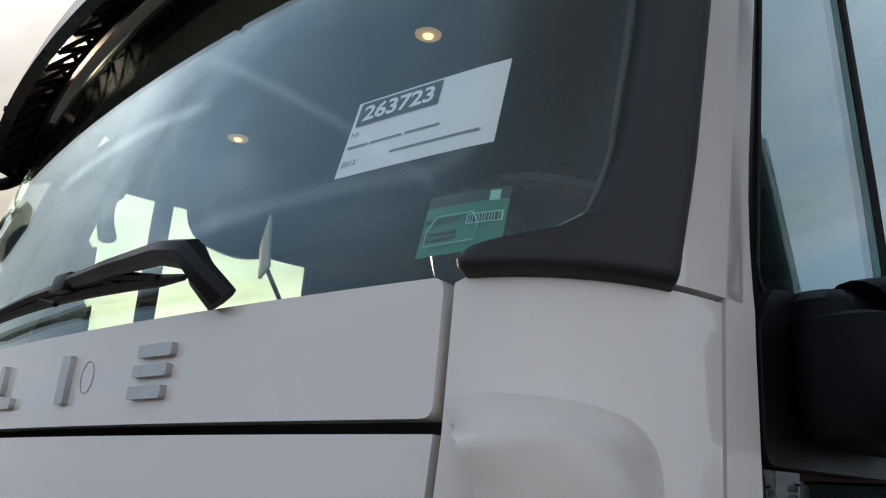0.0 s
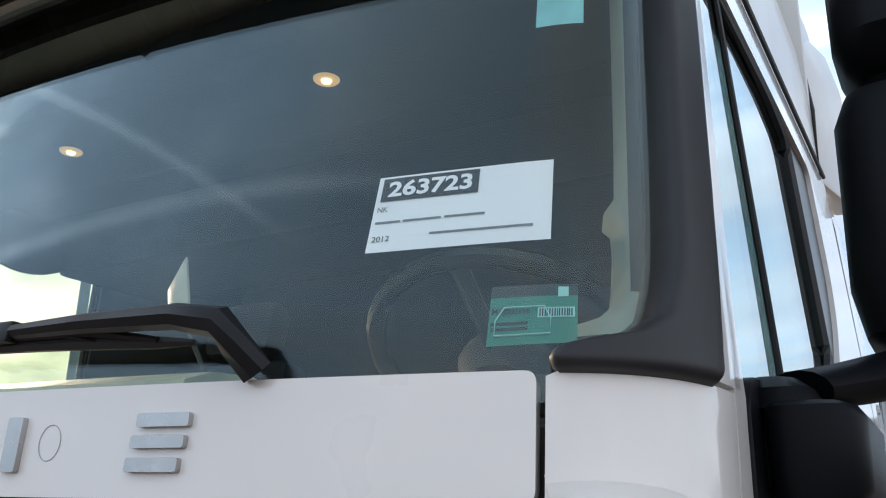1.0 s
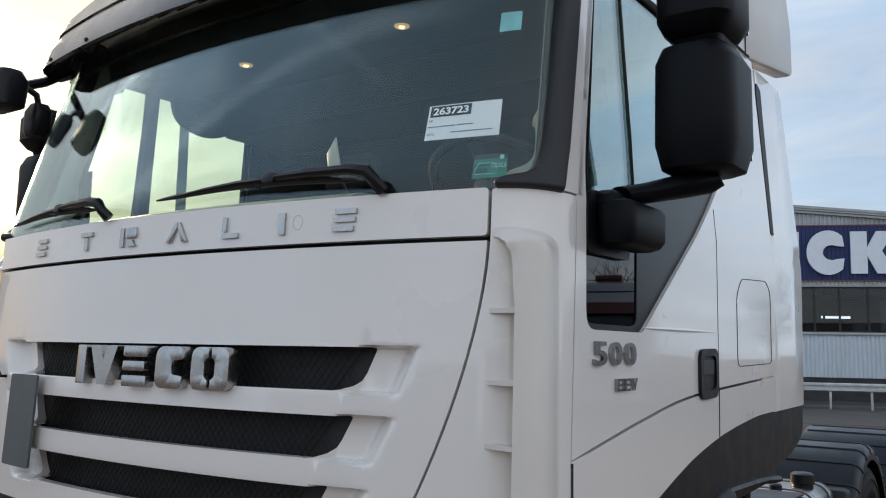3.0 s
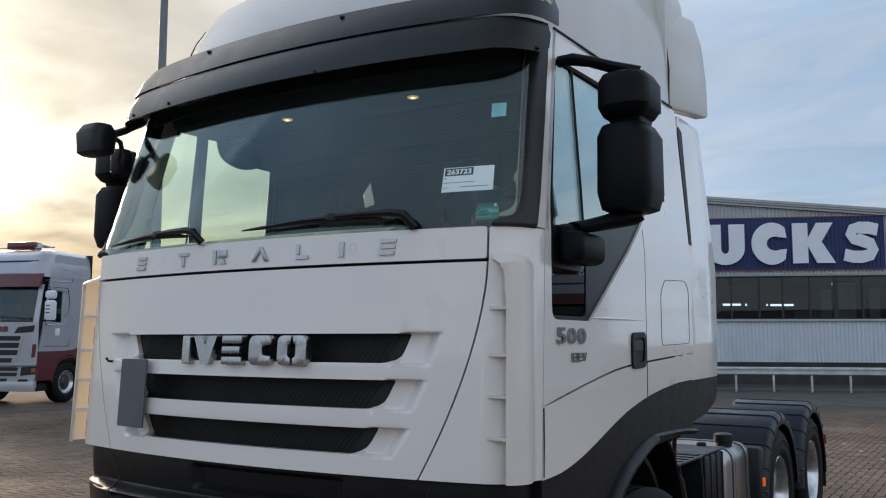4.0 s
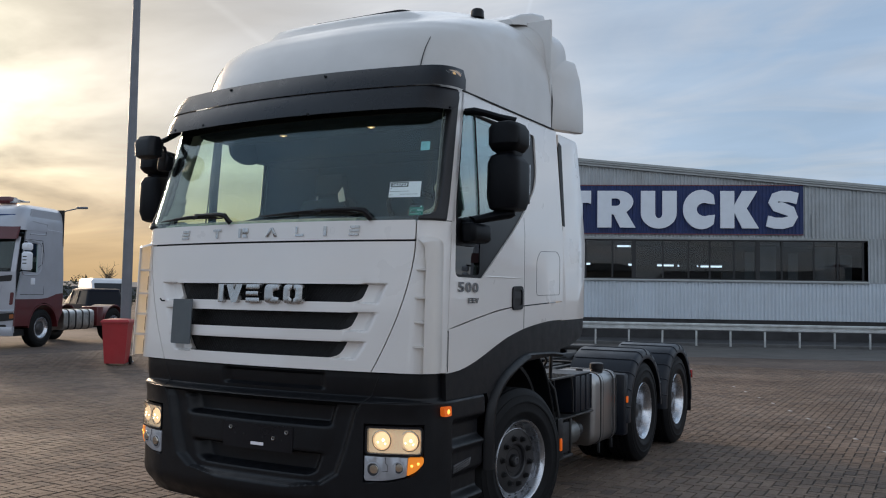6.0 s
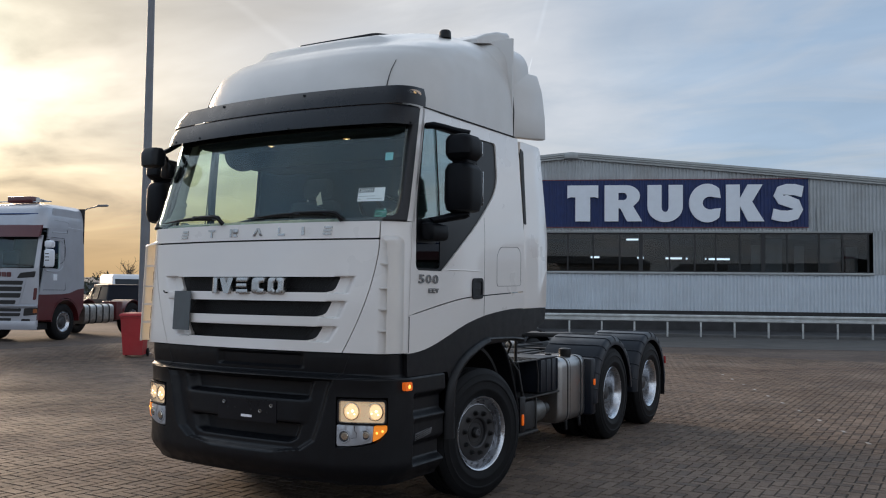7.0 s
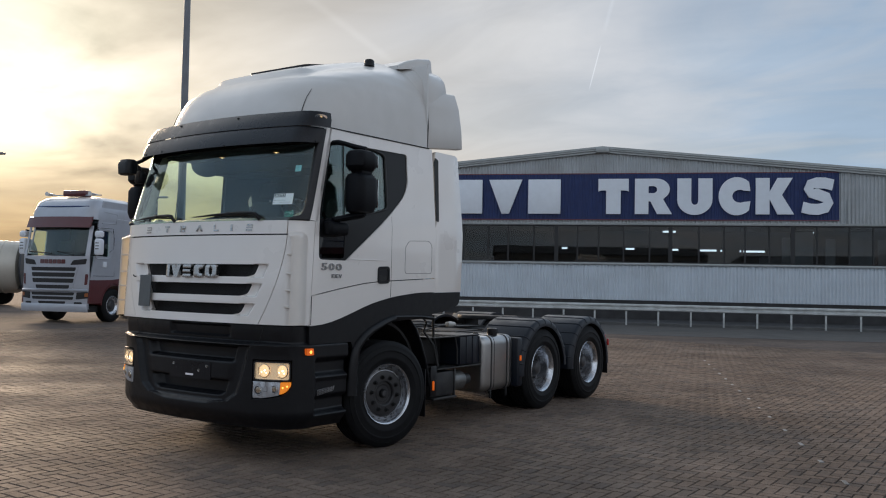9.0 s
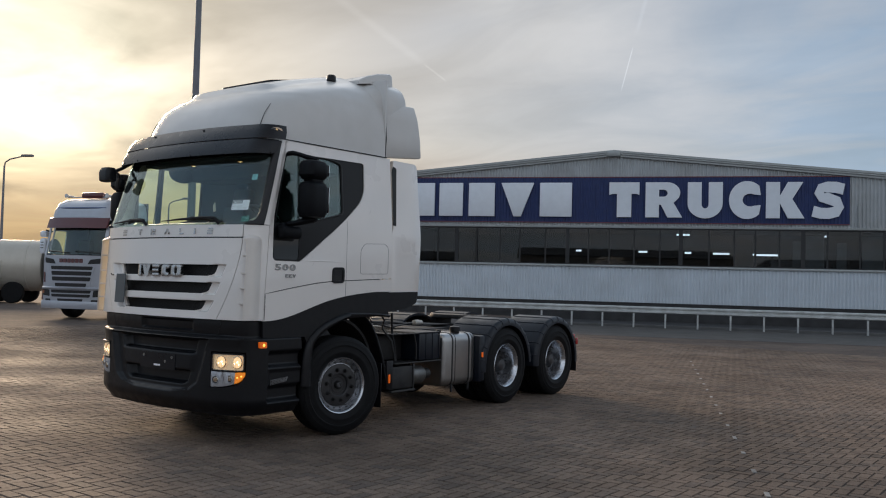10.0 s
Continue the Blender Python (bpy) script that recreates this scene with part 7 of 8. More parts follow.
# the sign's broad lettering over a unit square: outline and counters
HEAVY = {
    "T": ([(0, 1), (1, 1), (1, 0.64), (0.90, 0.67), (0.74, 0.67), (0.74, 0), (0.26, 0), (0.26, 0.67), (0.10, 0.67), (0, 0.64)], ()),
    "R": ([(0, 0), (0.37, 0), (0.37, 0.36), (0.42, 0.36), (0.60, 0), (1.0, 0), (0.76, 0.42)] + arc(0.58, 0.70, 0.36, 0.30, -42, 90, 9) + [(0, 1)], (arc(0.50, 0.69, 0.10, 0.10, -90, 90, 6) + [(0.37, 0.79), (0.37, 0.59)],)),
    "U": ([(0, 1), (0, 0.42)] + arc(0.5, 0.40, 0.5, 0.42, 180, 360, 16) + [(1, 1), (0.60, 1), (0.60, 0.40)] + arc(0.5, 0.38, 0.10, 0.12, 0, -180, 8) + [(0.40, 1)], ()),
    "C": (arc(0.56, 0.5, 0.56, 0.53, 48, 312, 22) + [(0.98, 0.36)] + arc(0.66, 0.5, 0.24, 0.18, 300, 60, 10) + [(0.98, 0.64)], ()),
    "K": ([(0, 0), (0.37, 0), (0.37, 0.42), (0.58, 0), (1.02, 0), (0.70, 0.53), (0.98, 1), (0.58, 1), (0.37, 0.62), (0.37, 1), (0, 1)], ()),
    "S": (stroke([(0.94, 0.80), (0.70, 0.855), (0.46, 0.86), (0.27, 0.81), (0.215, 0.70), (0.29, 0.60), (0.52, 0.535), (0.74, 0.46), (0.80, 0.32), (0.72, 0.19), (0.50, 0.14), (0.26, 0.145), (0.03, 0.20)], 0.30), ()),
}
for ch, a, b in (("T", -10.47, -9.08), ("R", -8.80, -7.13), ("U", -6.90, -5.35), ("C", -5.08, -3.68), ("K", -3.48, -1.88), ("S", -1.54, -0.14)):
    outline, counters = HEAVY[ch]
    bm = sheet(outline, counters, lambda p, q: Vector((a + (b - a) * p, -0.16, 4.94 + 1.64 * q)), 0.10, (), (), lambda p, q: Vector((0, 1, 0)))
    part("letter", bm, SIGNWHITE, sign, smooth=20)
# red edge of the sign, roof trim and ridge cap
RED_EDGE = material("dull_red_edge", (0.16, 0.05, 0.06), 0.6)
for z in (4.68, 6.84):
    part("sign_edge", box(-20.65, 0.05, -0.10, -0.04, z - 0.02, z + 0.02), RED_EDGE, hall)
for a, b in ((S0 - 0.4, RIDGE_S), (RIDGE_S, S1 + 0.4)):
    za, zb = roofline(a), roofline(b)
    for y0, y1, d0, d1 in ((-0.22, 0.30, -0.02, 0.10), (-0.26, -0.14, 0.06, 0.16), (-0.16, 0.0, -0.12, -0.03)):
        sec = [(y0, d0), (y1, d0), (y1, d1), (y0, d1)]
        part("verge_trim", loft([[(a, y, za + d) for y, d in sec], [(b, y, zb + d) for y, d in sec]]), FASCIA, hall, smooth=0)
    part("roof_slope", loft([[(a, y, za + d) for y, d in ((0.0, -0.05), (30, -0.05), (30, 0.02), (0.0, 0.02))], [(b, y, zb + d) for y, d in ((0.0, -0.05), (30, -0.05), (30, 0.02), (0.0, 0.02))]]), FASCIA, hall, smooth=0)
part("ridge_cap", box(RIDGE_S - 0.32, RIDGE_S + 0.32, -0.3, 0.25, RIDGE_Z - 0.14, RIDGE_Z + 0.14, 0.05), FASCIA, hall)
part("down_pipe", box(-0.35 + 0.75, -0.28 + 0.75, -0.14, -0.07, 4.6, 5.6), FASCIA, hall)

# ---- guard rail ----
ZINC = material("galvanised_steel", (0.56, 0.58, 0.58), 0.5, 0.25, var=0.15, scale=3, dirt=(0.2, 0.19, 0.17), dirt_amount=0.4)
rail = thing("guard_rail", "long galvanised guard rail in front of the hall", "guard rail")
rail.matrix_world = HALL @ pose(0, -4.7, 0)
sec = [(-0.02, 0.60), (-0.085, 0.63), (-0.085, 0.68), (-0.015, 0.72), (-0.015, 0.76), (-0.085, 0.80), (-0.085, 0.85), (-0.02, 0.88), (-0.01, 0.88), (-0.01, 0.60)]
part("beam", loft([[(x, y, z) for y, z in sec] for x in (-22, 9)]), ZINC, rail, smooth=30)
for i in range(23):
    x = -21.93 + i * 1.282
    part("post", box(x - 0.035, x + 0.035, -0.005, 0.06, 0.0, 0.80, 0.01), ZINC, rail)
kerb = tagged(part("kerb", warp(box(-22.5, 9, -4.3, -4.0, -0.1, 0.10, 0.02), lambda c: HALL @ c), material("dark_kerb_concrete", (0.10, 0.10, 0.10), 0.85, var=0.2, scale=2)), "dark concrete kerb before the hall", "kerb", kind="structure")
bank = tagged(part("verge", warp(box(-22.5, 9, -4.0, 0.1, -0.1, 0.08), lambda c: HALL @ c), PLINTH), "dark verge along the hall", "verge", kind="structure")
apron = tagged(part("road", warp(box(-27.5, 24, -11.5, -4.3, -0.1, -0.010), lambda c: HALL @ c), ASPHALT), "dark asphalt strip along the hall", "road", kind="structure")

# ---- red bin, poles ----
RED = material("red_bin_plastic", (0.36, 0.025, 0.03), 0.45, var=0.1, scale=5, dirt=(0.12, 0.05, 0.05), dirt_amount=0.4)
bin_ = thing("wheelie_bin", "red plastic wheelie bin beside a grey pole", "bin", at=(-12.5, 9.5, rise(-12.5)), turn=38)
part("body", loft([[(x * k, y * k - 0.05 * (1 - k), z) for x, y in ((-0.28, -0.32), (0.28, -0.32), (0.28, 0.30), (-0.28, 0.30))] for k, z in ((0.78, 0.06), (0.92, 0.6), (1.0, 0.93), (1.04, 0.94), (1.04, 0.98))]), RED, bin_)
part("lid", loft([[(x * k, y * k, z) for x, y in ((-0.31, -0.36), (0.31, -0.36), (0.31, 0.36), (-0.31, 0.36))] for k, z in ((1.0, 0.985), (1.0, 1.01), (0.9, 1.05), (0.5, 1.07))]), RED, bin_)
part("handle", tube([(-0.26, 0.36, 0.92), (-0.26, 0.42, 0.95), (0.26, 0.42, 0.95), (0.26, 0.36, 0.92)], 0.018, 8), RED, bin_)
for s in (1, -1):
    part("wheel", lathe([(-0.025, 0.08), (-0.02, 0.10), (0.02, 0.10), (0.025, 0.08)], 20), RUBBER, bin_).location = (s * 0.25, 0.26, 0.10)
GALV = material("grey_pole_paint", (0.17, 0.18, 0.20), 0.5, 0.3, var=0.1, scale=4)
pole_ = thing("lamp_pole", "tall grey steel pole rising beside the bin", "pole", at=(-12.95, 10.1, rise(-12.95)))
part("shaft", lathe([(0, 0.125), (3, 0.115), (9, 0.085), (15, 0.06)], 20, "z"), GALV, pole_)
part("foot_plate", lathe([(0, 0.22), (0.03, 0.22), (0.035, 0.13)], 20, "z"), GALV, pole_)
part("hatch", box(-0.05, 0.05, -0.135, -0.115, 0.6, 1.0, 0.01), GALV, pole_)


def street_lamp(at, turn, h):
    l_ = thing("street_lamp", "grey street lamp with a curved arm", "street lamp", "street lamps", at=at, turn=turn)
    part("post", lathe([(0, 0.09), (h * 0.5, 0.075), (h - 0.3, 0.05)], 12, "z"), GALV, l_)
    part("arm", tube([(0, 0, h - 0.35), (0.05, 0, h - 0.1), (0.35, 0, h + 0.08), (1.2, 0, h + 0.25)], 0.04, 8), GALV, l_)
    part("head", box(1.1, 1.8, -0.12, 0.12, h + 0.20, h + 0.34, 0.05), GALV, l_)


street_lamp((-44.5, 32.0, 0.15), 20, 6.6)
street_lamp((-70, 75, 0.15), 20, 7.5)
street_lamp((-41.5, 18.9, 0.15), 25, 7.7)

# ---- the silver and red tractor across the yard ----
SILVER = material("silver_truck_paint", (0.40, 0.42, 0.47), 0.32, 0.3, var=0.04, scale=3, coat=0.4, dirt=(0.3, 0.29, 0.28), dirt_amount=0.2)
OXRED = material("dark_red_paint", (0.085, 0.011, 0.014), 0.35, var=0.08, scale=4, coat=0.4)
BLUELINE = material("blue_pinstripe", (0.02, 0.05, 0.16), 0.4)
far = thing("silver_truck", "silver and dark red tractor truck parked across the yard", "truck", at=(-18.6, 9.8, 0.165), turn=19)


def far_front(x, z, off=0.0):
    y = 0.02 + 0.16 * (abs(x) / 1.22) ** 3 + (0.0 if z < 2.05 else 0.20 * (z - 2.05))
    return Vector((x, y - off, z))


def far_sheet(outline, holes=(), off=0.0, thick=0.03):
    xs = [p[0] for p in outline]
    return sheet(outline, holes, lambda x, z: far_front(x, z, off), thick, [c for c in steps(-1.2, 1.2, 16) if min(xs) < c < max(xs)], [c for c in (1.2, 2.05, 2.5, 3.0) if min(p[1] for p in outline) < c < max(p[1] for p in outline)], lambda x, z: Vector((0, 1, 0)))


DULL_AMBER = material("unlit_amber_lens", (0.30, 0.09, 0.02), 0.3, coat=0.3)


def far_truck():
    # cab box behind the skins, with windows left open
    for s in (1, -1):
        sd = lambda y, z: Vector((s * (1.22 - (0.05 * (z - 2.05) if z > 2.05 else 0)), y, z))
        inn = lambda y, z: Vector((-s, 0, 0))
        win = rounded([(0.42, 2.08), (1.05, 2.05), (1.10, 2.86), (0.56, 2.86)], 0.06)
        cs = part("cab_side", sheet([(0.20, 1.32), (2.25, 1.32), (2.25, 3.55), (2.05, 3.80), (0.85, 3.80), (0.62, 3.3), (0.38, 2.05)], [win], sd, 0.04, (), (2.05, 2.6, 3.1), inn), SILVER, far, "silver cab side")
        g = part("door_window", sheet(win, (), lambda y, z: sd(y, z) - Vector((s * 0.02, 0, 0)), 0.006, (), (2.5,), inn), SIDEGLASS, cs)
        g.visible_shadow = False
        for loop in ([(0.36, 1.45), (1.35, 1.45), (1.35, 2.6), (1.30, 2.95), (0.52, 2.95)], [(1.10, 2.2), (1.28, 2.3), (1.33, 2.75), (1.28, 2.9)]):
            part("door_joint", tube([sd(y, z) + Vector((s * 0.001, 0, 0)) for y, z in loop], 0.008, 5), SEAL, cs)
        part("pale_stripe", tube([sd(1.5, 3.28), sd(2.24, 3.26)], 0.012, 5), SIGNWHITE, cs)
        part("side_crease", tube([sd(0.7, 3.45), sd(1.6, 3.45)], 0.012, 5), SILVER, cs)
        part("door_handle", box(s * 1.225 - 0.015, s * 1.225 + 0.015, 0.78, 0.95, 1.72, 1.90, 0.012), SIGNWHITE, cs)
        part("lower_side", sheet([(0.15, 0.60), (0.75, 0.60)] + [(1.40 + 0.66 * math.cos(a), 0.56 + 0.66 * math.sin(a)) for a in steps(math.pi * 0.98, 0.15, 14)] + [(2.25, 0.95), (2.25, 1.50), (1.95, 1.47), (1.55, 1.36), (1.20, 1.33), (0.20, 1.315)], (), lambda y, z: Vector((s * 1.226, y, z)), 0.04, (), (), inn), OXRED, far, "dark red lower side")
        m1 = part("main_mirror", capsule([(2.10, min(s * 1.30, s * 1.48), max(s * 1.30, s * 1.48), 0.28, 0.44, 0.05), (2.16, min(s * 1.27, s * 1.51), max(s * 1.27, s * 1.51), 0.25, 0.46, 0.07), (2.55, min(s * 1.27, s * 1.51), max(s * 1.27, s * 1.51), 0.25, 0.46, 0.07), (2.60, min(s * 1.32, s * 1.45), max(s * 1.32, s * 1.45), 0.28, 0.44, 0.05)]), SIGNWHITE, far, "white mirror housing")
        part("small_mirror", capsule([(2.64, min(s * 1.30, s * 1.48), max(s * 1.30, s * 1.48), 0.28, 0.44, 0.05), (2.68, min(s * 1.27, s * 1.51), max(s * 1.27, s * 1.51), 0.25, 0.46, 0.07), (2.80, min(s * 1.27, s * 1.51), max(s * 1.27, s * 1.51), 0.25, 0.46, 0.07), (2.84, min(s * 1.32, s * 1.45), max(s * 1.32, s * 1.45), 0.28, 0.44, 0.05)]), SIGNWHITE, far)
        for z in (2.27, 2.36, 2.45):
            part("mirror_slot", box(s * 1.39 - 0.06, s * 1.39 + 0.06, 0.246, 0.252, z, z + 0.025), SEAL, m1)
        part("window_crease", tube([sd(y, z) + Vector((s * 0.004, 0, 0)) for y, z in rounded([(0.40, 1.98), (1.02, 1.98), (1.22, 2.12), (1.25, 2.86), (0.55, 2.96)], 0.12, 4)], 0.016, 5), SILVER, cs)
        part("roof_crease", tube([sd(y, z) + Vector((s * 0.004, 0, 0)) for y, z in ((0.75, 3.10), (1.45, 3.12), (1.50, 3.42), (0.85, 3.46))], 0.014, 5), SILVER, cs)
        part("mirror_arm", tube([(s * 1.15, 0.40, 2.08), (s * 1.35, 0.36, 2.12)], 0.03, 6), BLACK, far)
        part("mirror_arm", tube([(s * 1.15, 0.45, 2.82), (s * 1.35, 0.36, 2.86)], 0.03, 6), BLACK, far)
        # headlamp, chrome bumper corner and indicator
        hl = part("headlamp", far_sheet([(s * x, z) for x, z in rounded([(0.84, 0.72), (1.20, 0.76), (1.21, 0.95), (0.86, 0.93)], 0.03)], off=0.015), MESH, far, "dark headlamp unit")
        part("indicator", far_sheet([(s * x, z) for x, z in rounded([(1.10, 0.80), (1.20, 0.81), (1.20, 0.92), (1.10, 0.91)], 0.02)], off=0.02), DULL_AMBER, hl)
        part("air_inlet", far_sheet([(s * x, z) for x, z in rounded([(0.62, 1.77), (1.10, 1.80), (1.13, 1.97), (0.72, 1.92)], 0.03)], off=0.012), MESH, far)
        part("corner_vent", far_sheet([(s * x, z) for x, z in rounded([(1.08, 1.16), (1.16, 1.18), (1.18, 1.5), (1.10, 1.5)], 0.03)], off=0.012), OXRED, far)
        part("fog_lamp", far_sheet([(s * x, z) for x, z in rounded([(0.78, 0.50), (1.02, 0.52), (1.02, 0.64), (0.80, 0.64)], 0.03)], off=0.025), MESH, far)
        # tank, rear guards
        tk = part("fuel_tank", loft([[(x, y, z) for x, z in rounded([(min(s * 0.55, s * 1.15), 0.42), (max(s * 0.55, s * 1.15), 0.42), (max(s * 0.55, s * 1.15), 1.02), (min(s * 0.55, s * 1.15), 1.02)], 0.15)] for y in (2.45, 4.0)]), ALLOY, far, "ribbed aluminium tank")
        for y in (2.7, 3.05, 3.4, 3.75):
            part("tank_strap", loft([[(x, yy, z) for x, z in rounded([(min(s * 0.54, s * 1.16), 0.41), (max(s * 0.54, s * 1.16), 0.41), (max(s * 0.54, s * 1.16), 1.03), (min(s * 0.54, s * 1.16), 1.03)], 0.155)] for yy in (y - 0.03, y + 0.03)]), STEEL, tk)
        part("rear_guard", loft([[(s * x, 5.1 + r * math.cos(a), 0.52 + r * math.sin(a)) for x, r in ((0.5, 0.6), (1.18, 0.6), (1.18, 0.63), (0.5, 0.63))] for a in steps(math.pi, 0, 20)]), OXRED, far)
        part("side_fairing", box(min(s * 0.6, s * 1.16), max(s * 0.6, s * 1.16), 4.15, 4.5, 0.5, 1.1, 0.03), OXRED, far)
        for y, d in ((1.40, 0.05), (5.1, 0.17)):
            w = copy_wheel(d, (s * 1.02, y, 0.52), s)
        part("front_arch", loft([[(s * (1.18 + px), 1.40 + (0.62 + pr) * math.cos(a), 0.54 + (0.62 + pr) * math.sin(a)) for px, pr in ((-0.4, 0), (0.05, 0), (0.05, 0.04), (-0.4, 0.04))] for a in steps(math.pi, 0.0, 18)]), OXRED, far)
    # front skin
    part("front_panel", far_sheet([(-1.2, 0.42), (1.2, 0.42), (1.2, 2.05), (-1.2, 2.05)]), SILVER, far, "silver front panel")
    g = part("grille", far_sheet(rounded([(-0.70, 0.98), (0.70, 0.98), (0.90, 1.76), (-0.90, 1.76)], 0.08), off=0.014), SILVER, far, "silver grille with dark slots")
    for z0, z1, w in ((1.585, 1.70, 0.82), (1.405, 1.535, 0.79), (1.225, 1.355, 0.76), (1.045, 1.155, 0.62)):
        part("grille_slot", far_sheet(rounded([(-w + 0.03, z0), (w - 0.03, z0), (w, z1), (-w, z1)], 0.035), off=0.018), MESH, g, "dark slot")
    part("bumper_ledge", loft([[far_front(x, z, o) for z, o in ((0.94, 0.0), (0.96, 0.05), (1.00, 0.06), (1.04, 0.0))] for x in steps(-1.2, 1.2, 20)]), SILVER, far)
    for z0, z1, w in ((0.84, 0.93, 0.78), (0.71, 0.80, 0.76), (0.575, 0.655, 0.50)):
        part("lower_slot", far_sheet(rounded([(-w + 0.03, z0), (w - 0.03, z0), (w, z1), (-w, z1)], 0.03), off=0.013), MESH, far, "dark bumper slot")
    part("bumper_lip", loft([[far_front(x, z, o) for z, o in ((0.34, 0.0), (0.34, 0.05), (0.50, 0.07), (0.58, 0.05), (0.58, 0.0))] for x in steps(-1.2, 1.2, 20)]), SILVER, far)
    for k in range(6):
        part("name_block", far_sheet(rounded([(-0.46 + k * 0.155, 1.81), (-0.335 + k * 0.155, 1.81), (-0.335 + k * 0.155, 1.94), (-0.46 + k * 0.155, 1.94)], 0.02), off=0.02), OXRED, far, "dark red name block")
    w = part("windscreen", far_sheet([(-1.10, 2.08), (1.10, 2.08), (1.08, 2.98), (-1.08, 2.98)], off=0.0, thick=0.006), WINDSCREEN, far)
    w.visible_shadow = False
    for s in (1, -1):
        part("pillar", far_sheet([(s * 1.08, 2.05), (s * 1.20, 2.05), (s * 1.17, 3.0), (s * 1.07, 3.0)], off=0.005), SILVER, far)
        part("wiper", tube([far_front(s * 0.55 + 0.5, 2.12, 0.03), far_front(s * 0.55 - 0.4, 2.18, 0.03)], 0.02, 5), SEAL, far)
    part("visor", loft([[far_front(x, z, o) for z, o in ((2.93, 0.16), (3.26, 0.10), (3.28, 0.04), (2.96, 0.08))] for x in steps(-1.16, 1.16, 18)]), OXRED, far, "dark red sun visor")
    rf = lambda z: float(np.interp(z, [3.2, 3.5, 3.75, 3.88, 3.94], [0.24, 0.32, 0.45, 0.65, 0.95]))
    part("roof", loft([[(x, y, z) for x, y in rounded([(-w_, rf(z)), (w_, rf(z)), (w_, 2.25), (-w_, 2.25)], [0.35, 0.35, 0.02, 0.02], 8)] for z, w_ in ((3.2, 1.17), (3.5, 1.16), (3.75, 1.11), (3.88, 1.02), (3.94, 0.85))]), SILVER, far, "silver high roof")
    part("blue_line", tube([(x, rf(3.60) + 0.06 * (abs(x) / 1.0) ** 4 - 0.012, 3.60) for x in steps(-0.95, 0.95, 14)], 0.022, 6), BLUELINE, far)
    bx = part("roof_light_box", box(-0.42, 0.42, 0.85, 1.2, 3.96, 4.16, 0.05), OXRED, far, "dark red roof light box")
    part("horn_bar", tube([(-1.0, 0.9, 4.0), (1.0, 0.9, 4.0)], 0.02, 6), CHROME, far)
    for x in (-0.85, 0.75):
        part("roof_horn", lathe([(0.5, 0.07), (0.56, 0.04), (0.9, 0.02)], 12, "y"), CHROME, far).location = (x, 0.15, 4.03)
    part("cab_back", box(-1.18, 1.18, 2.22, 2.26, 0.95, 3.9), SEAL, far)
    part("cab_floor", box(-1.15, 1.15, 0.3, 2.2, 1.3, 1.36), INTERIOR, far)
    part("dashboard", box(-1.1, 1.1, 0.25, 0.6, 1.36, 2.06, 0.05), DASH, far)
    for s in (1, -1):
        part("seat", box(s * 0.55 - 0.25, s * 0.55 + 0.25, 1.2, 1.4, 1.6, 2.6, 0.06), SEATCLOTH, far)
    part("rear_lining", box(-1.1, 1.1, 2.1, 2.15, 1.36, 3.1), INTERIOR, far)
    part("ceiling_lining", box(-1.1, 1.1, 0.5, 2.15, 3.1, 3.14), INTERIOR, far)
    for s in (1, -1):
        part("frame_rail", box(s * 0.4 - 0.04, s * 0.4 + 0.04, 0.9, 6.0, 0.76, 1.0), STEEL, far)
    part("under_tray", box(-1.0, 1.0, 0.3, 1.0, 0.32, 0.5), STEEL, far)
    part("axle", box(-0.95, 0.95, 1.33, 1.47, 0.42, 0.54), STEEL, far)
    part("rear_axle", box(-0.95, 0.95, 5.0, 5.2, 0.42, 0.62), STEEL, far)


def copy_wheel(d, at, s):
    w = new("wheel")
    w.parent = far
    w.matrix_basis = pose(*at, 0, 0, 0 if s > 0 else 180)
    part("tyre", tyre(), RUBBER, w)
    part("rim", lathe([(0.135, 0.302), (0.138, 0.285), (0.10, 0.262), (0.135 - d, 0.245), (0.128 - d, 0.20)], 32, cap=False), RIM, w)
    part("hub", lathe([(0.126 - d, 0.205), (0.13 - d, 0.14), (0.17 - d, 0.10), (0.18 - d, 0.005)], 28), HUB, w)
    return w


far_truck()
# the row that the paint and the windows mirror, on the other side of the yard
for k, y in enumerate((-1.0, 3.6, 8.4, 13.2)):
    copy_thing(far, pose(11.5 + 4.6 * k, 23.0 + 0.37 * y, 0, 0, 0, -14 - 5 * k))

# ---- tank trailer ----
CREAM = material("cream_tank_paint", (0.55, 0.52, 0.46), 0.4, 0.2, var=0.06, scale=1, dirt=(0.3, 0.27, 0.22), dirt_amount=0.4, dirt_scale=1)
tk = thing("tank_trailer", "cream tank trailer with a dark end parked far back", "trailer", at=(-32.4, 16.9, 0.165), turn=43)
part("barrel", lathe([(-0.3, 0.9), (-0.15, 1.15), (0.0, 1.2), (9.5, 1.2), (9.7, 1.1), (9.8, 0.8)], 40, "x"), CREAM, tk).location = (-9.9, 0, 1.78)
part("end_ring", lathe([(0.0, 1.24), (0.02, 1.30), (0.10, 1.30), (0.12, 1.0), (0.2, 0.4), (0.2, 0.01)], 40, "x"), material("dark_tank_end", (0.05, 0.055, 0.065), 0.5, 0.3, var=0.15, scale=2), tk).location = (0, 0, 1.78)
for x in (-0.9, -2.9, -4.9, -6.9):
    part("band", lathe([(x - 0.04, 1.2), (x - 0.03, 1.225), (x + 0.03, 1.225), (x + 0.04, 1.2)], 40, "x", closed=True), CREAM, tk).location = (0, 0, 1.78)
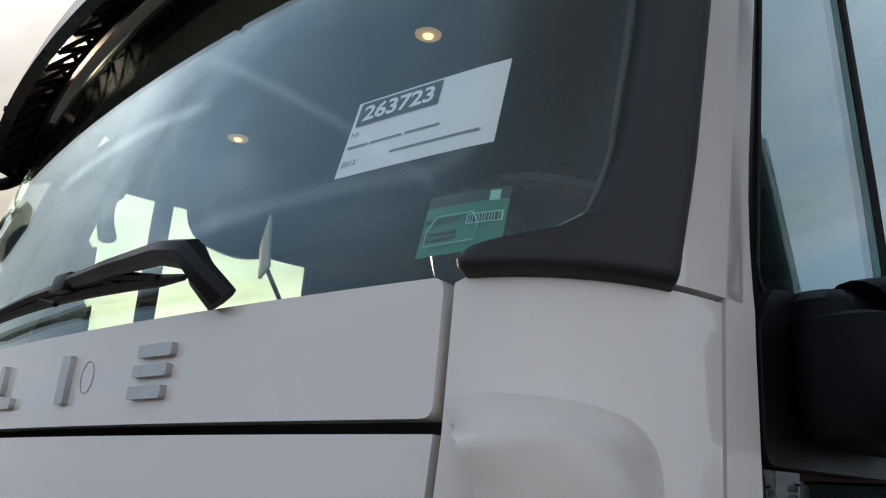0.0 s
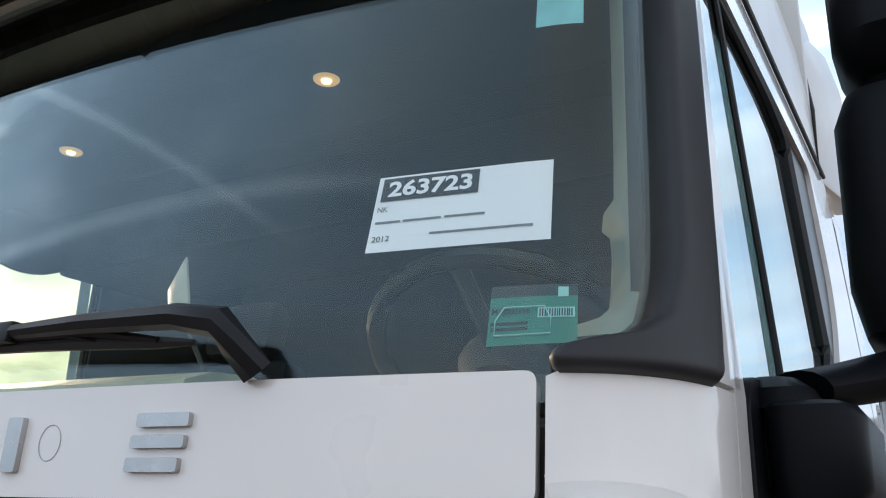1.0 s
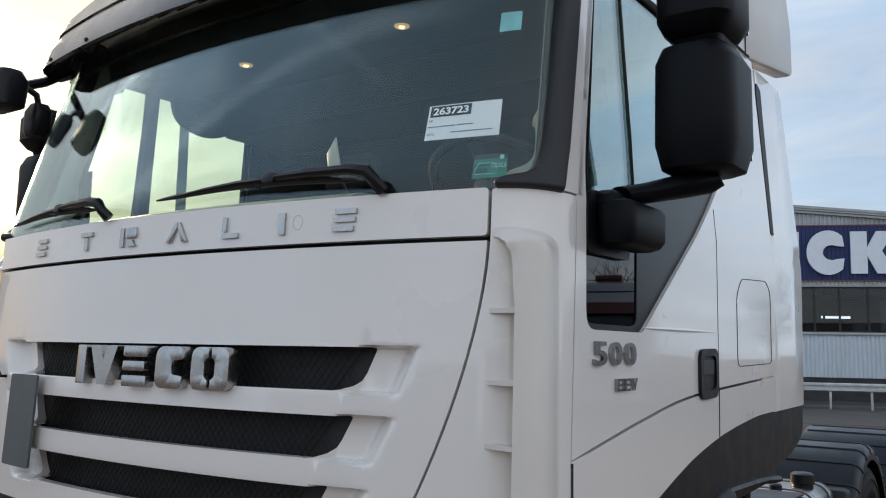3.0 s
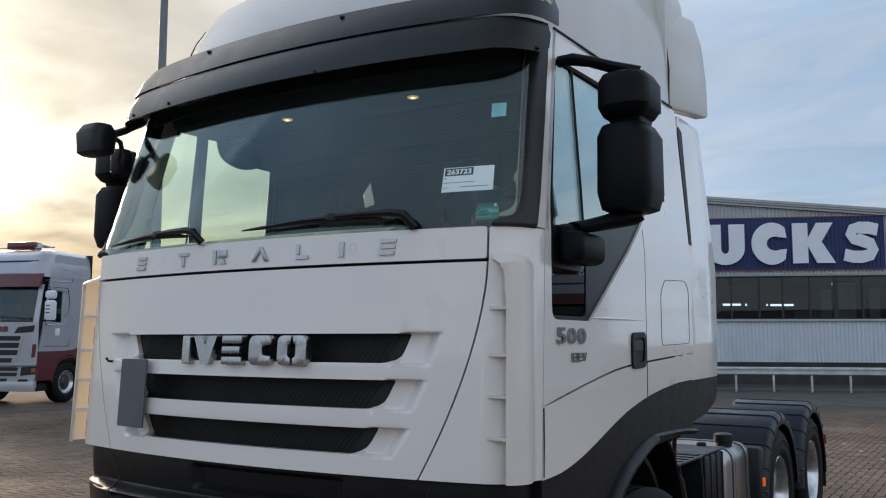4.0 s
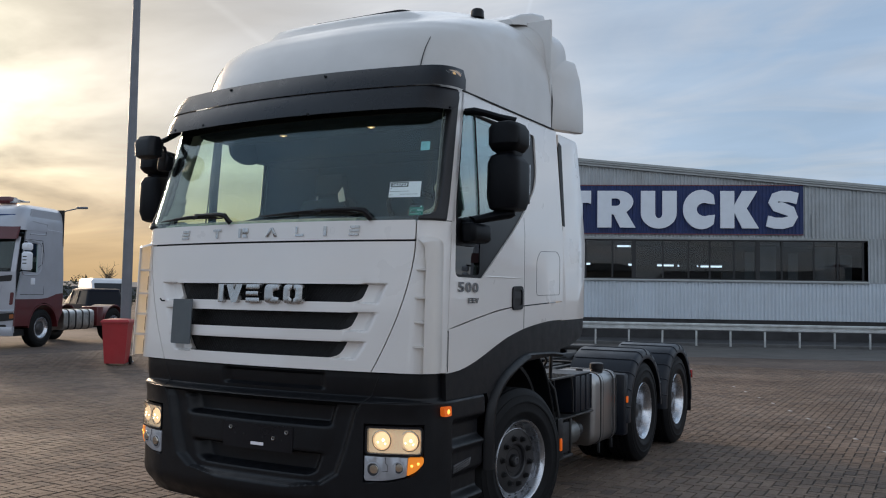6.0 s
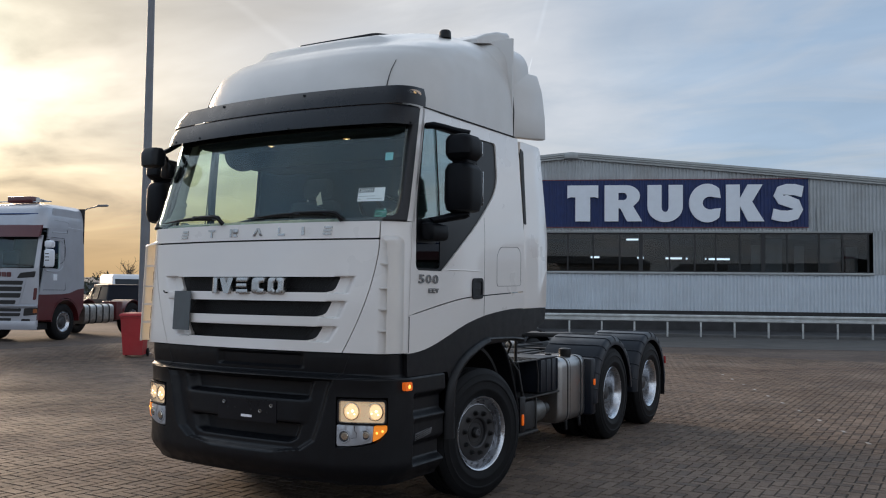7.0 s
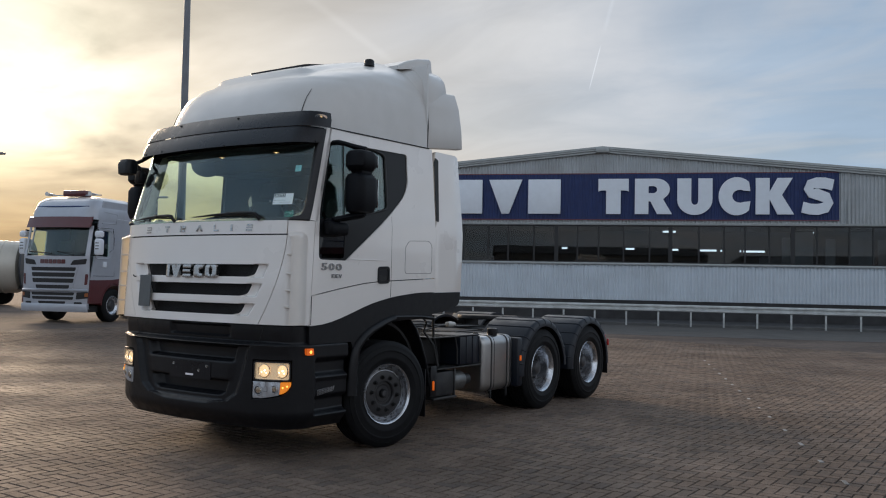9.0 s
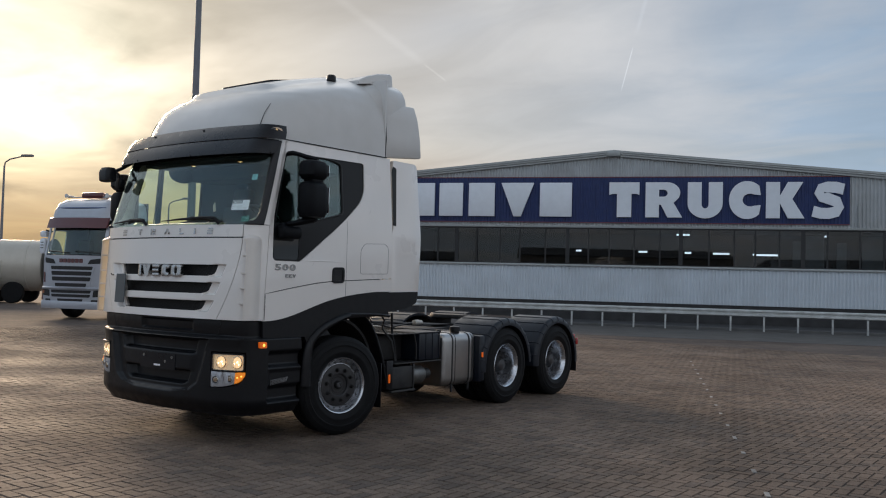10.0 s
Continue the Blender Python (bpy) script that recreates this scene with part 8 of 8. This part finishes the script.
part("side_locker", box(-3.3, -1.9, -1.28, -0.9, 1.15, 2.0, 0.03), CREAM, tk)
part("chassis_beam", box(-9.5, 0.0, -0.5, 0.5, 0.75, 0.95), STEEL, tk)
for x in (-1.4, -2.7, -7.2):
    for y in (-1.0, 1.0):
        part("wheel", lathe([(-0.15, 0.3), (-0.15, 0.45), (-0.1, 0.5), (0.1, 0.5), (0.15, 0.45), (0.15, 0.3)], 28, "y"), RUBBER, tk).location = (x, y, 0.5)


# ---- cars in the distance ----
def car(at, turn, paint, label, h=1.75, length=4.9, wd=0.95):
    c = thing("car", label, "car", at=at, turn=turn)
    l = length / 2
    body = [(z, w, a, b) for z, w, a, b in ((0.25, 0.86, -l + 0.1, l - 0.1), (0.45, 0.96, -l, l), (0.8, 1.0, -l, l), (1.0, 0.97, -l + 0.05, l - 0.1))]
    part("body", loft([[(x, y, z) for x, y in rounded([(-w * wd, a), (w * wd, a), (w * wd, b), (-w * wd, b)], 0.25)] for z, w, a, b in body]), paint, c)
    part("cabin_glass", loft([[(x, y, z) for x, y in rounded([(-w * wd, a), (w * wd, a), (w * wd, b), (-w * wd, b)], 0.2)] for z, w, a, b in ((1.0, 0.93, -l + 1.0, l - 0.25), (h - 0.12, 0.78, -l + 1.85, l - 0.5))]), material("car_glass", (0.010, 0.012, 0.018), 0.3, spec=0.12), c)
    part("roof", loft([[(x, y, z) for x, y in rounded([(-w * wd, a), (w * wd, a), (w * wd, b), (-w * wd, b)], 0.2)] for z, w, a, b in ((h - 0.13, 0.79, -l + 1.8, l - 0.48), (h - 0.04, 0.77, -l + 1.9, l - 0.5), (h, 0.66, -l + 2.1, l - 0.7))]), paint, c)
    for s in (1, -1):
        for y in (-l + 0.85, l - 0.9):
            part("wheel", lathe([(-0.1, 0.2), (-0.1, 0.3), (-0.06, 0.33), (0.06, 0.33), (0.1, 0.3), (0.1, 0.2)], 24), RUBBER, c).location = (s * 0.82 * wd / 0.95, y, 0.33)
        for y in (-0.35, 0.75):
            part("window_post", tube([(s * 0.925 * wd, y, 1.0), (s * 0.785 * wd, y + 0.02, h - 0.12)], 0.04, 6), paint, c)
    return c


car((-31.3, 23.9, 0.165), 248, material("dark_blue_car_paint", (0.008, 0.011, 0.022), 0.5, spec=0.12), "dark blue people carrier parked behind the truck", 1.72)


def van(at, turn, length, h, label):
    v = thing("van", label, "van", group="white vans", at=at, turn=turn)
    paint = material("white_van_paint", (0.55, 0.58, 0.62), 0.4, var=0.04, scale=2)
    l = length / 2
    part("body", loft([[(x, y, z) for x, y in rounded([(-w, a), (w, a), (w, l), (-w, l)], 0.15)] for z, w, a in ((0.4, 0.98, -l), (1.1, 1.0, -l), (1.3, 0.98, -l + 0.5), (h - 0.15, 0.93, -l + 1.5), (h, 0.82, -l + 1.8))]), paint, v)
    part("windscreen", loft([[(x, y, z) for x, y in ((-w, a), (w, a), (w, a + 0.1), (-w, a + 0.1))] for z, w, a in ((1.32, 0.85, -l + 0.48), (h - 0.3, 0.8, -l + 1.3))]), material("van_glass", (0.02, 0.022, 0.025), 0.1), v)
    for s in (1, -1):
        for y in (-l + 0.9, l - 0.9):
            part("wheel", lathe([(-0.1, 0.2), (-0.1, 0.3), (-0.06, 0.34), (0.06, 0.34), (0.1, 0.3), (0.1, 0.2)], 20), RUBBER, v).location = (s * 0.92, y, 0.34)


van((-41, 32.5, 0.165), 60, 6.5, 2.4, "white van standing far back in the yard")
van((-44, 30, 0.165), 60, 6.5, 2.3, "white van standing far back in the yard")

# ---- distance: low sheds, hedge and bare trees ----
DIST = material("distant_shed_walls", (0.10, 0.11, 0.12), 0.8, var=0.3, scale=0.05)
# the last three are added unseen behind the camera, for paint and glass to mirror
for x, y, w, h, a in ((-190, 150, 60, 3.2, 30), (-260, 70, 80, 3.5, 60), (-290, -20, 60, 3.5, 80), (-20, -62, 34, 5.0, 6), (22, -56, 30, 6.0, 12), (58, -40, 36, 5.0, 40)):
    sh = thing("distant_shed", "low grey shed, far off or added unseen behind the camera", "building", "sheds on the horizon", at=(x, y, 0), turn=a)
    part("wall", box(-w / 2, w / 2, -8, 8, 0, h), DIST, sh, smooth=0)
    part("roof", prism([(-8.4, h), (0, h + 1.4), (8.4, h)], lambda p, q, d: (-w / 2 - 0.4 + d, p, q), w + 0.8), DIST, sh, smooth=0)
TWIG = material("bare_twigs", (0.05, 0.045, 0.04), 0.9, var=0.2, scale=2)
LEAF = material("dark_hedge_leaves", (0.035, 0.04, 0.025), 0.9, var=0.4, scale=3)


def bare_tree(at, h, seed):
    rng = random.Random(seed)
    t = thing("bare_tree", "bare leafless tree on the horizon", "tree", "bare trees", at=at)
    part("trunk", tube([(0, 0, 0), (0.1, 0, h * 0.3), (0.0, 0.1, h * 0.62)], [0.16, 0.12, 0.06], 7), TWIG, t)
    cr = bmesh.new()
    for i in range(34):
        a, z0 = rng.uniform(0, 6.28), h * rng.uniform(0.28, 0.62)
        p = Vector((0.05, 0.05, z0))
        d = Vector((math.cos(a), math.sin(a), rng.uniform(0.7, 1.8))).normalized()
        q = p + d * h * rng.uniform(0.16, 0.36)
        tube([p, (p + q) / 2 + Vector((0, 0, 0.1)), q], [0.045, 0.03, 0.012], 5, cr)
        for k in range(5):
            b0 = p.lerp(q, rng.uniform(0.4, 1.0))
            tube([b0, b0 + Vector((rng.uniform(-1, 1), rng.uniform(-1, 1), rng.uniform(0.2, 1.2))).normalized() * h * rng.uniform(0.06, 0.15)], [0.016, 0.007], 4, cr)
    part("crown", cr, TWIG, t)


for k, (x, y, h) in enumerate(((-48, 46, 5.2), (-66, 62, 6.5), (-84, 54, 6.0), (-110, 90, 7), (-120, 74, 7.5), (-95, 40, 5.5), (-140, 60, 7), (13, 47, 8), (24, 52, 9))):
    bare_tree((x, y, 0), h, k)


def hedge():
    rng = random.Random(5)
    vs, fs = [], []
    for i in range(7000):
        t = rng.uniform(0, 1)
        a = radians(-88 + 66 * t)
        r = 95 + rng.uniform(-4, 4)
        h = 1.5 + 0.9 * noise.noise((t * 40, 0, 0)) + 0.5 * noise.noise((t * 140, 3, 0))
        c = Vector((r * math.sin(a), r * math.cos(a), rng.uniform(0, 1) ** 0.6 * h * 1.7))
        e1 = Vector((rng.uniform(-1, 1), rng.uniform(-1, 1), rng.uniform(-1, 1))).normalized() * rng.uniform(0.15, 0.5)
        e2 = Vector((rng.uniform(-1, 1), rng.uniform(-1, 1), rng.uniform(-1, 1))).normalized() * rng.uniform(0.15, 0.5)
        n = len(vs)
        vs += [c, c + e1, c + e2]
        fs.append((n, n + 1, n + 2))
    me = bpy.data.meshes.new("hedge")
    me.from_pydata(vs, [], fs)
    me.materials.append(LEAF)
    return tagged(new("hedge", me), "dark uneven hedge along the horizon", "hedge", kind="stuff")


hedge()

# ---- paving: herringbone bricks, white marker bricks ----
def brick_material(name, c1, c2, c3):
    m = bpy.data.materials.new(name)
    m.use_nodes = True
    nt = m.node_tree
    N, L = nt.nodes.new, nt.links.new
    p = nt.nodes["Principled BSDF"]
    geo, inf, co = N("ShaderNodeNewGeometry"), N("ShaderNodeObjectInfo"), N("ShaderNodeTexCoord")
    add = N("ShaderNodeMath")
    add.operation = "ADD"
    L(geo.outputs["Random Per Island"], add.inputs[0])
    L(inf.outputs["Random"], add.inputs[1])
    fr = N("ShaderNodeMath")
    fr.operation = "FRACT"
    L(add.outputs[0], fr.inputs[0])
    ramp = N("ShaderNodeValToRGB")
    e = ramp.color_ramp.elements
    e[0].color, e[1].color = (*c1, 1), (*c3, 1)
    ramp.color_ramp.elements.new(0.5).color = (*c2, 1)
    L(fr.outputs[0], ramp.inputs[0])
    pos = geo.outputs["Position"]
    last = ramp.outputs[0]
    for scale, lo, hi in ((0.28, 0.62, 1.3), (1.7, 0.82, 1.15), (45.0, 0.75, 1.22)):
        n = N("ShaderNodeTexNoise")
        n.inputs["Scale"].default_value, n.inputs["Detail"].default_value, n.inputs["Roughness"].default_value = scale, 7, 0.6
        L(pos, n.inputs["Vector"])
        r = N("ShaderNodeMapRange")
        r.inputs[1].default_value, r.inputs[2].default_value, r.inputs[3].default_value, r.inputs[4].default_value = 0.3, 0.7, lo, hi
        L(n.outputs[0], r.inputs[0])
        mul = N("ShaderNodeMix")
        mul.data_type, mul.blend_type = "RGBA", "MULTIPLY"
        mul.inputs[0].default_value = 1
        L(last, mul.inputs[6])
        L(r.outputs[0], mul.inputs[7])
        last = mul.outputs[2]
    L(last, p.inputs["Base Color"])
    rn = N("ShaderNodeTexNoise")
    rn.inputs["Scale"].default_value, rn.inputs["Detail"].default_value = 0.5, 5
    L(pos, rn.inputs["Vector"])
    rr = N("ShaderNodeMapRange")
    rr.inputs[1].default_value, rr.inputs[2].default_value, rr.inputs[3].default_value, rr.inputs[4].default_value = 0.35, 0.65, 0.68, 0.92
    L(rn.outputs[0], rr.inputs[0])
    L(rr.outputs[0], p.inputs["Roughness"])
    p.inputs["Specular IOR Level"].default_value = 0.07
    b = N("ShaderNodeBump")
    b.inputs["Strength"].default_value, b.inputs["Distance"].default_value = 0.35, 0.01
    n = N("ShaderNodeTexNoise")
    n.inputs["Scale"].default_value, n.inputs["Detail"].default_value = 90, 5
    L(pos, n.inputs["Vector"])
    L(n.outputs[0], b.inputs["Height"])
    L(b.outputs[0], p.inputs["Normal"])
    return m


BRICK = brick_material("paving_brick", (0.156, 0.120, 0.098), (0.188, 0.146, 0.118), (0.122, 0.100, 0.087))
WHITEBRICK = brick_material("white_paving_brick", (0.33, 0.325, 0.315), (0.41, 0.40, 0.39), (0.24, 0.235, 0.23))
W = 0.105
X0, X1, Y0, Y1 = -150, 110, -75, 190      # cells of one brick width
NEAR = (3.0, 4.6, -1.0, 3.1)              # stretch whose bricks are objects of their own
LINE_A, LINE_B = Vector((5.603, 1.764)), Vector((-0.072, 14.74))


def brick_shape(lx, ly):
    j, h = 0.0048, 0.016
    return [(j, j, -h), (lx - j, j, -h), (lx - j, ly - j, -h), (j, ly - j, -h), (j + 0.004, j + 0.004, 0), (lx - j - 0.004, j + 0.004, 0), (lx - j - 0.004, ly - j - 0.004, 0), (j + 0.004, ly - j - 0.004, 0)], \
        [(4, 5, 6, 7), (0, 1, 5, 4), (1, 2, 6, 5), (2, 3, 7, 6), (3, 0, 4, 7)]


def paving():
    pave = tagged(new("pavement"), "worn brown herringbone brick paving", "pavement", kind="structure")
    # dark sand in the joints
    bed = bmesh.new()
    xs = [X0 * W, -15.0, -13.5, -12.0, -10.6, X1 * W]
    cols = [[bed.verts.new((x, y, rise(x) - 0.0105)) for y in (Y0 * W, Y1 * W)] for x in xs]
    for c0, c1 in zip(cols, cols[1:]):
        bed.faces.new((c0[0], c1[0], c1[1], c0[1]))
    part("joint_sand", bed, material("dark_joint_sand", (0.050, 0.043, 0.037), 0.95, var=0.3, scale=3), pave, "dark sand in the joints")
    shapes = {}
    for key, (lx, ly) in (("h", (2 * W, W)), ("v", (W, 2 * W))):
        vs, fs = brick_shape(lx, ly)
        me = bpy.data.meshes.new("brick_" + key)
        me.from_pydata(vs, [], fs)
        me.materials.append(BRICK)
        wm_ = bpy.data.meshes.new("white_brick_" + key)
        wm_.from_pydata(vs, [], fs)
        wm_.materials.append(WHITEBRICK)
        shapes[key] = (np.array(vs), np.array(fs), me, wm_)
    rng = np.random.default_rng(3)
    d = (LINE_B - LINE_A).normalized()
    length = (LINE_B - LINE_A).length
    rest = {"h": [], "v": []}
    for x in range(X0, X1):
        for y in range(Y0, Y1):
            m = (x - y) % 4
            if m not in (0, 3):
                continue
            key = "h" if m == 0 else "v"
            px, py = x * W, y * W
            if (NEAR[0] < px < NEAR[1] and NEAR[2] < py < NEAR[3]):
                ob = new("brick", shapes[key][2])
                ob.parent = pave
                ob.location = (px, py, rise(px) + float(rng.uniform(-0.003, 0.0015)))
            else:
                rest[key].append((px, py))
    # narrow white marker bricks in a row, worn to different degrees
    for k in range(-2, 15):
        c = LINE_A + d * (0.945 * k + float(rng.uniform(-0.06, 0.06)))
        ob = new("white_brick", shapes["v"][3])
        ob.parent = pave
        ob.scale = (0.46, float(rng.uniform(0.5, 0.85)), 1)
        ob.rotation_euler = (0, 0, math.atan2(-d.x, d.y))
        ob.location = (c.x, c.y, rise(c.x) + 0.003)
    for key, cells in rest.items():
        vs, fs, _, _ = shapes[key]
        n = len(cells)
        off = np.zeros((n, 1, 3))
        off[:, 0, :2] = np.array(cells)
        off[:, 0, 2] = rng.uniform(-0.003, 0.0015, n) + np.array([rise(c[0]) for c in cells])
        tilt = rng.uniform(-0.012, 0.012, (n, 2))
        pts = vs[None] + off
        mid = vs.mean(0)
        pts[:, :, 2] += (vs[None, :, 0] - mid[0]) * tilt[:, :1] + (vs[None, :, 1] - mid[1]) * tilt[:, 1:]
        faces = (fs[None] + (np.arange(n) * 8)[:, None, None]).reshape(-1, 4)
        me = bpy.data.meshes.new("bricks")
        me.from_pydata(pts.reshape(-1, 3).tolist(), [], faces.tolist())
        me.materials.append(BRICK)
        ob = new("laid_bricks", me)
        ob.parent = pave
        tagged(ob, "brown paving bricks", kind="stuff")


paving()
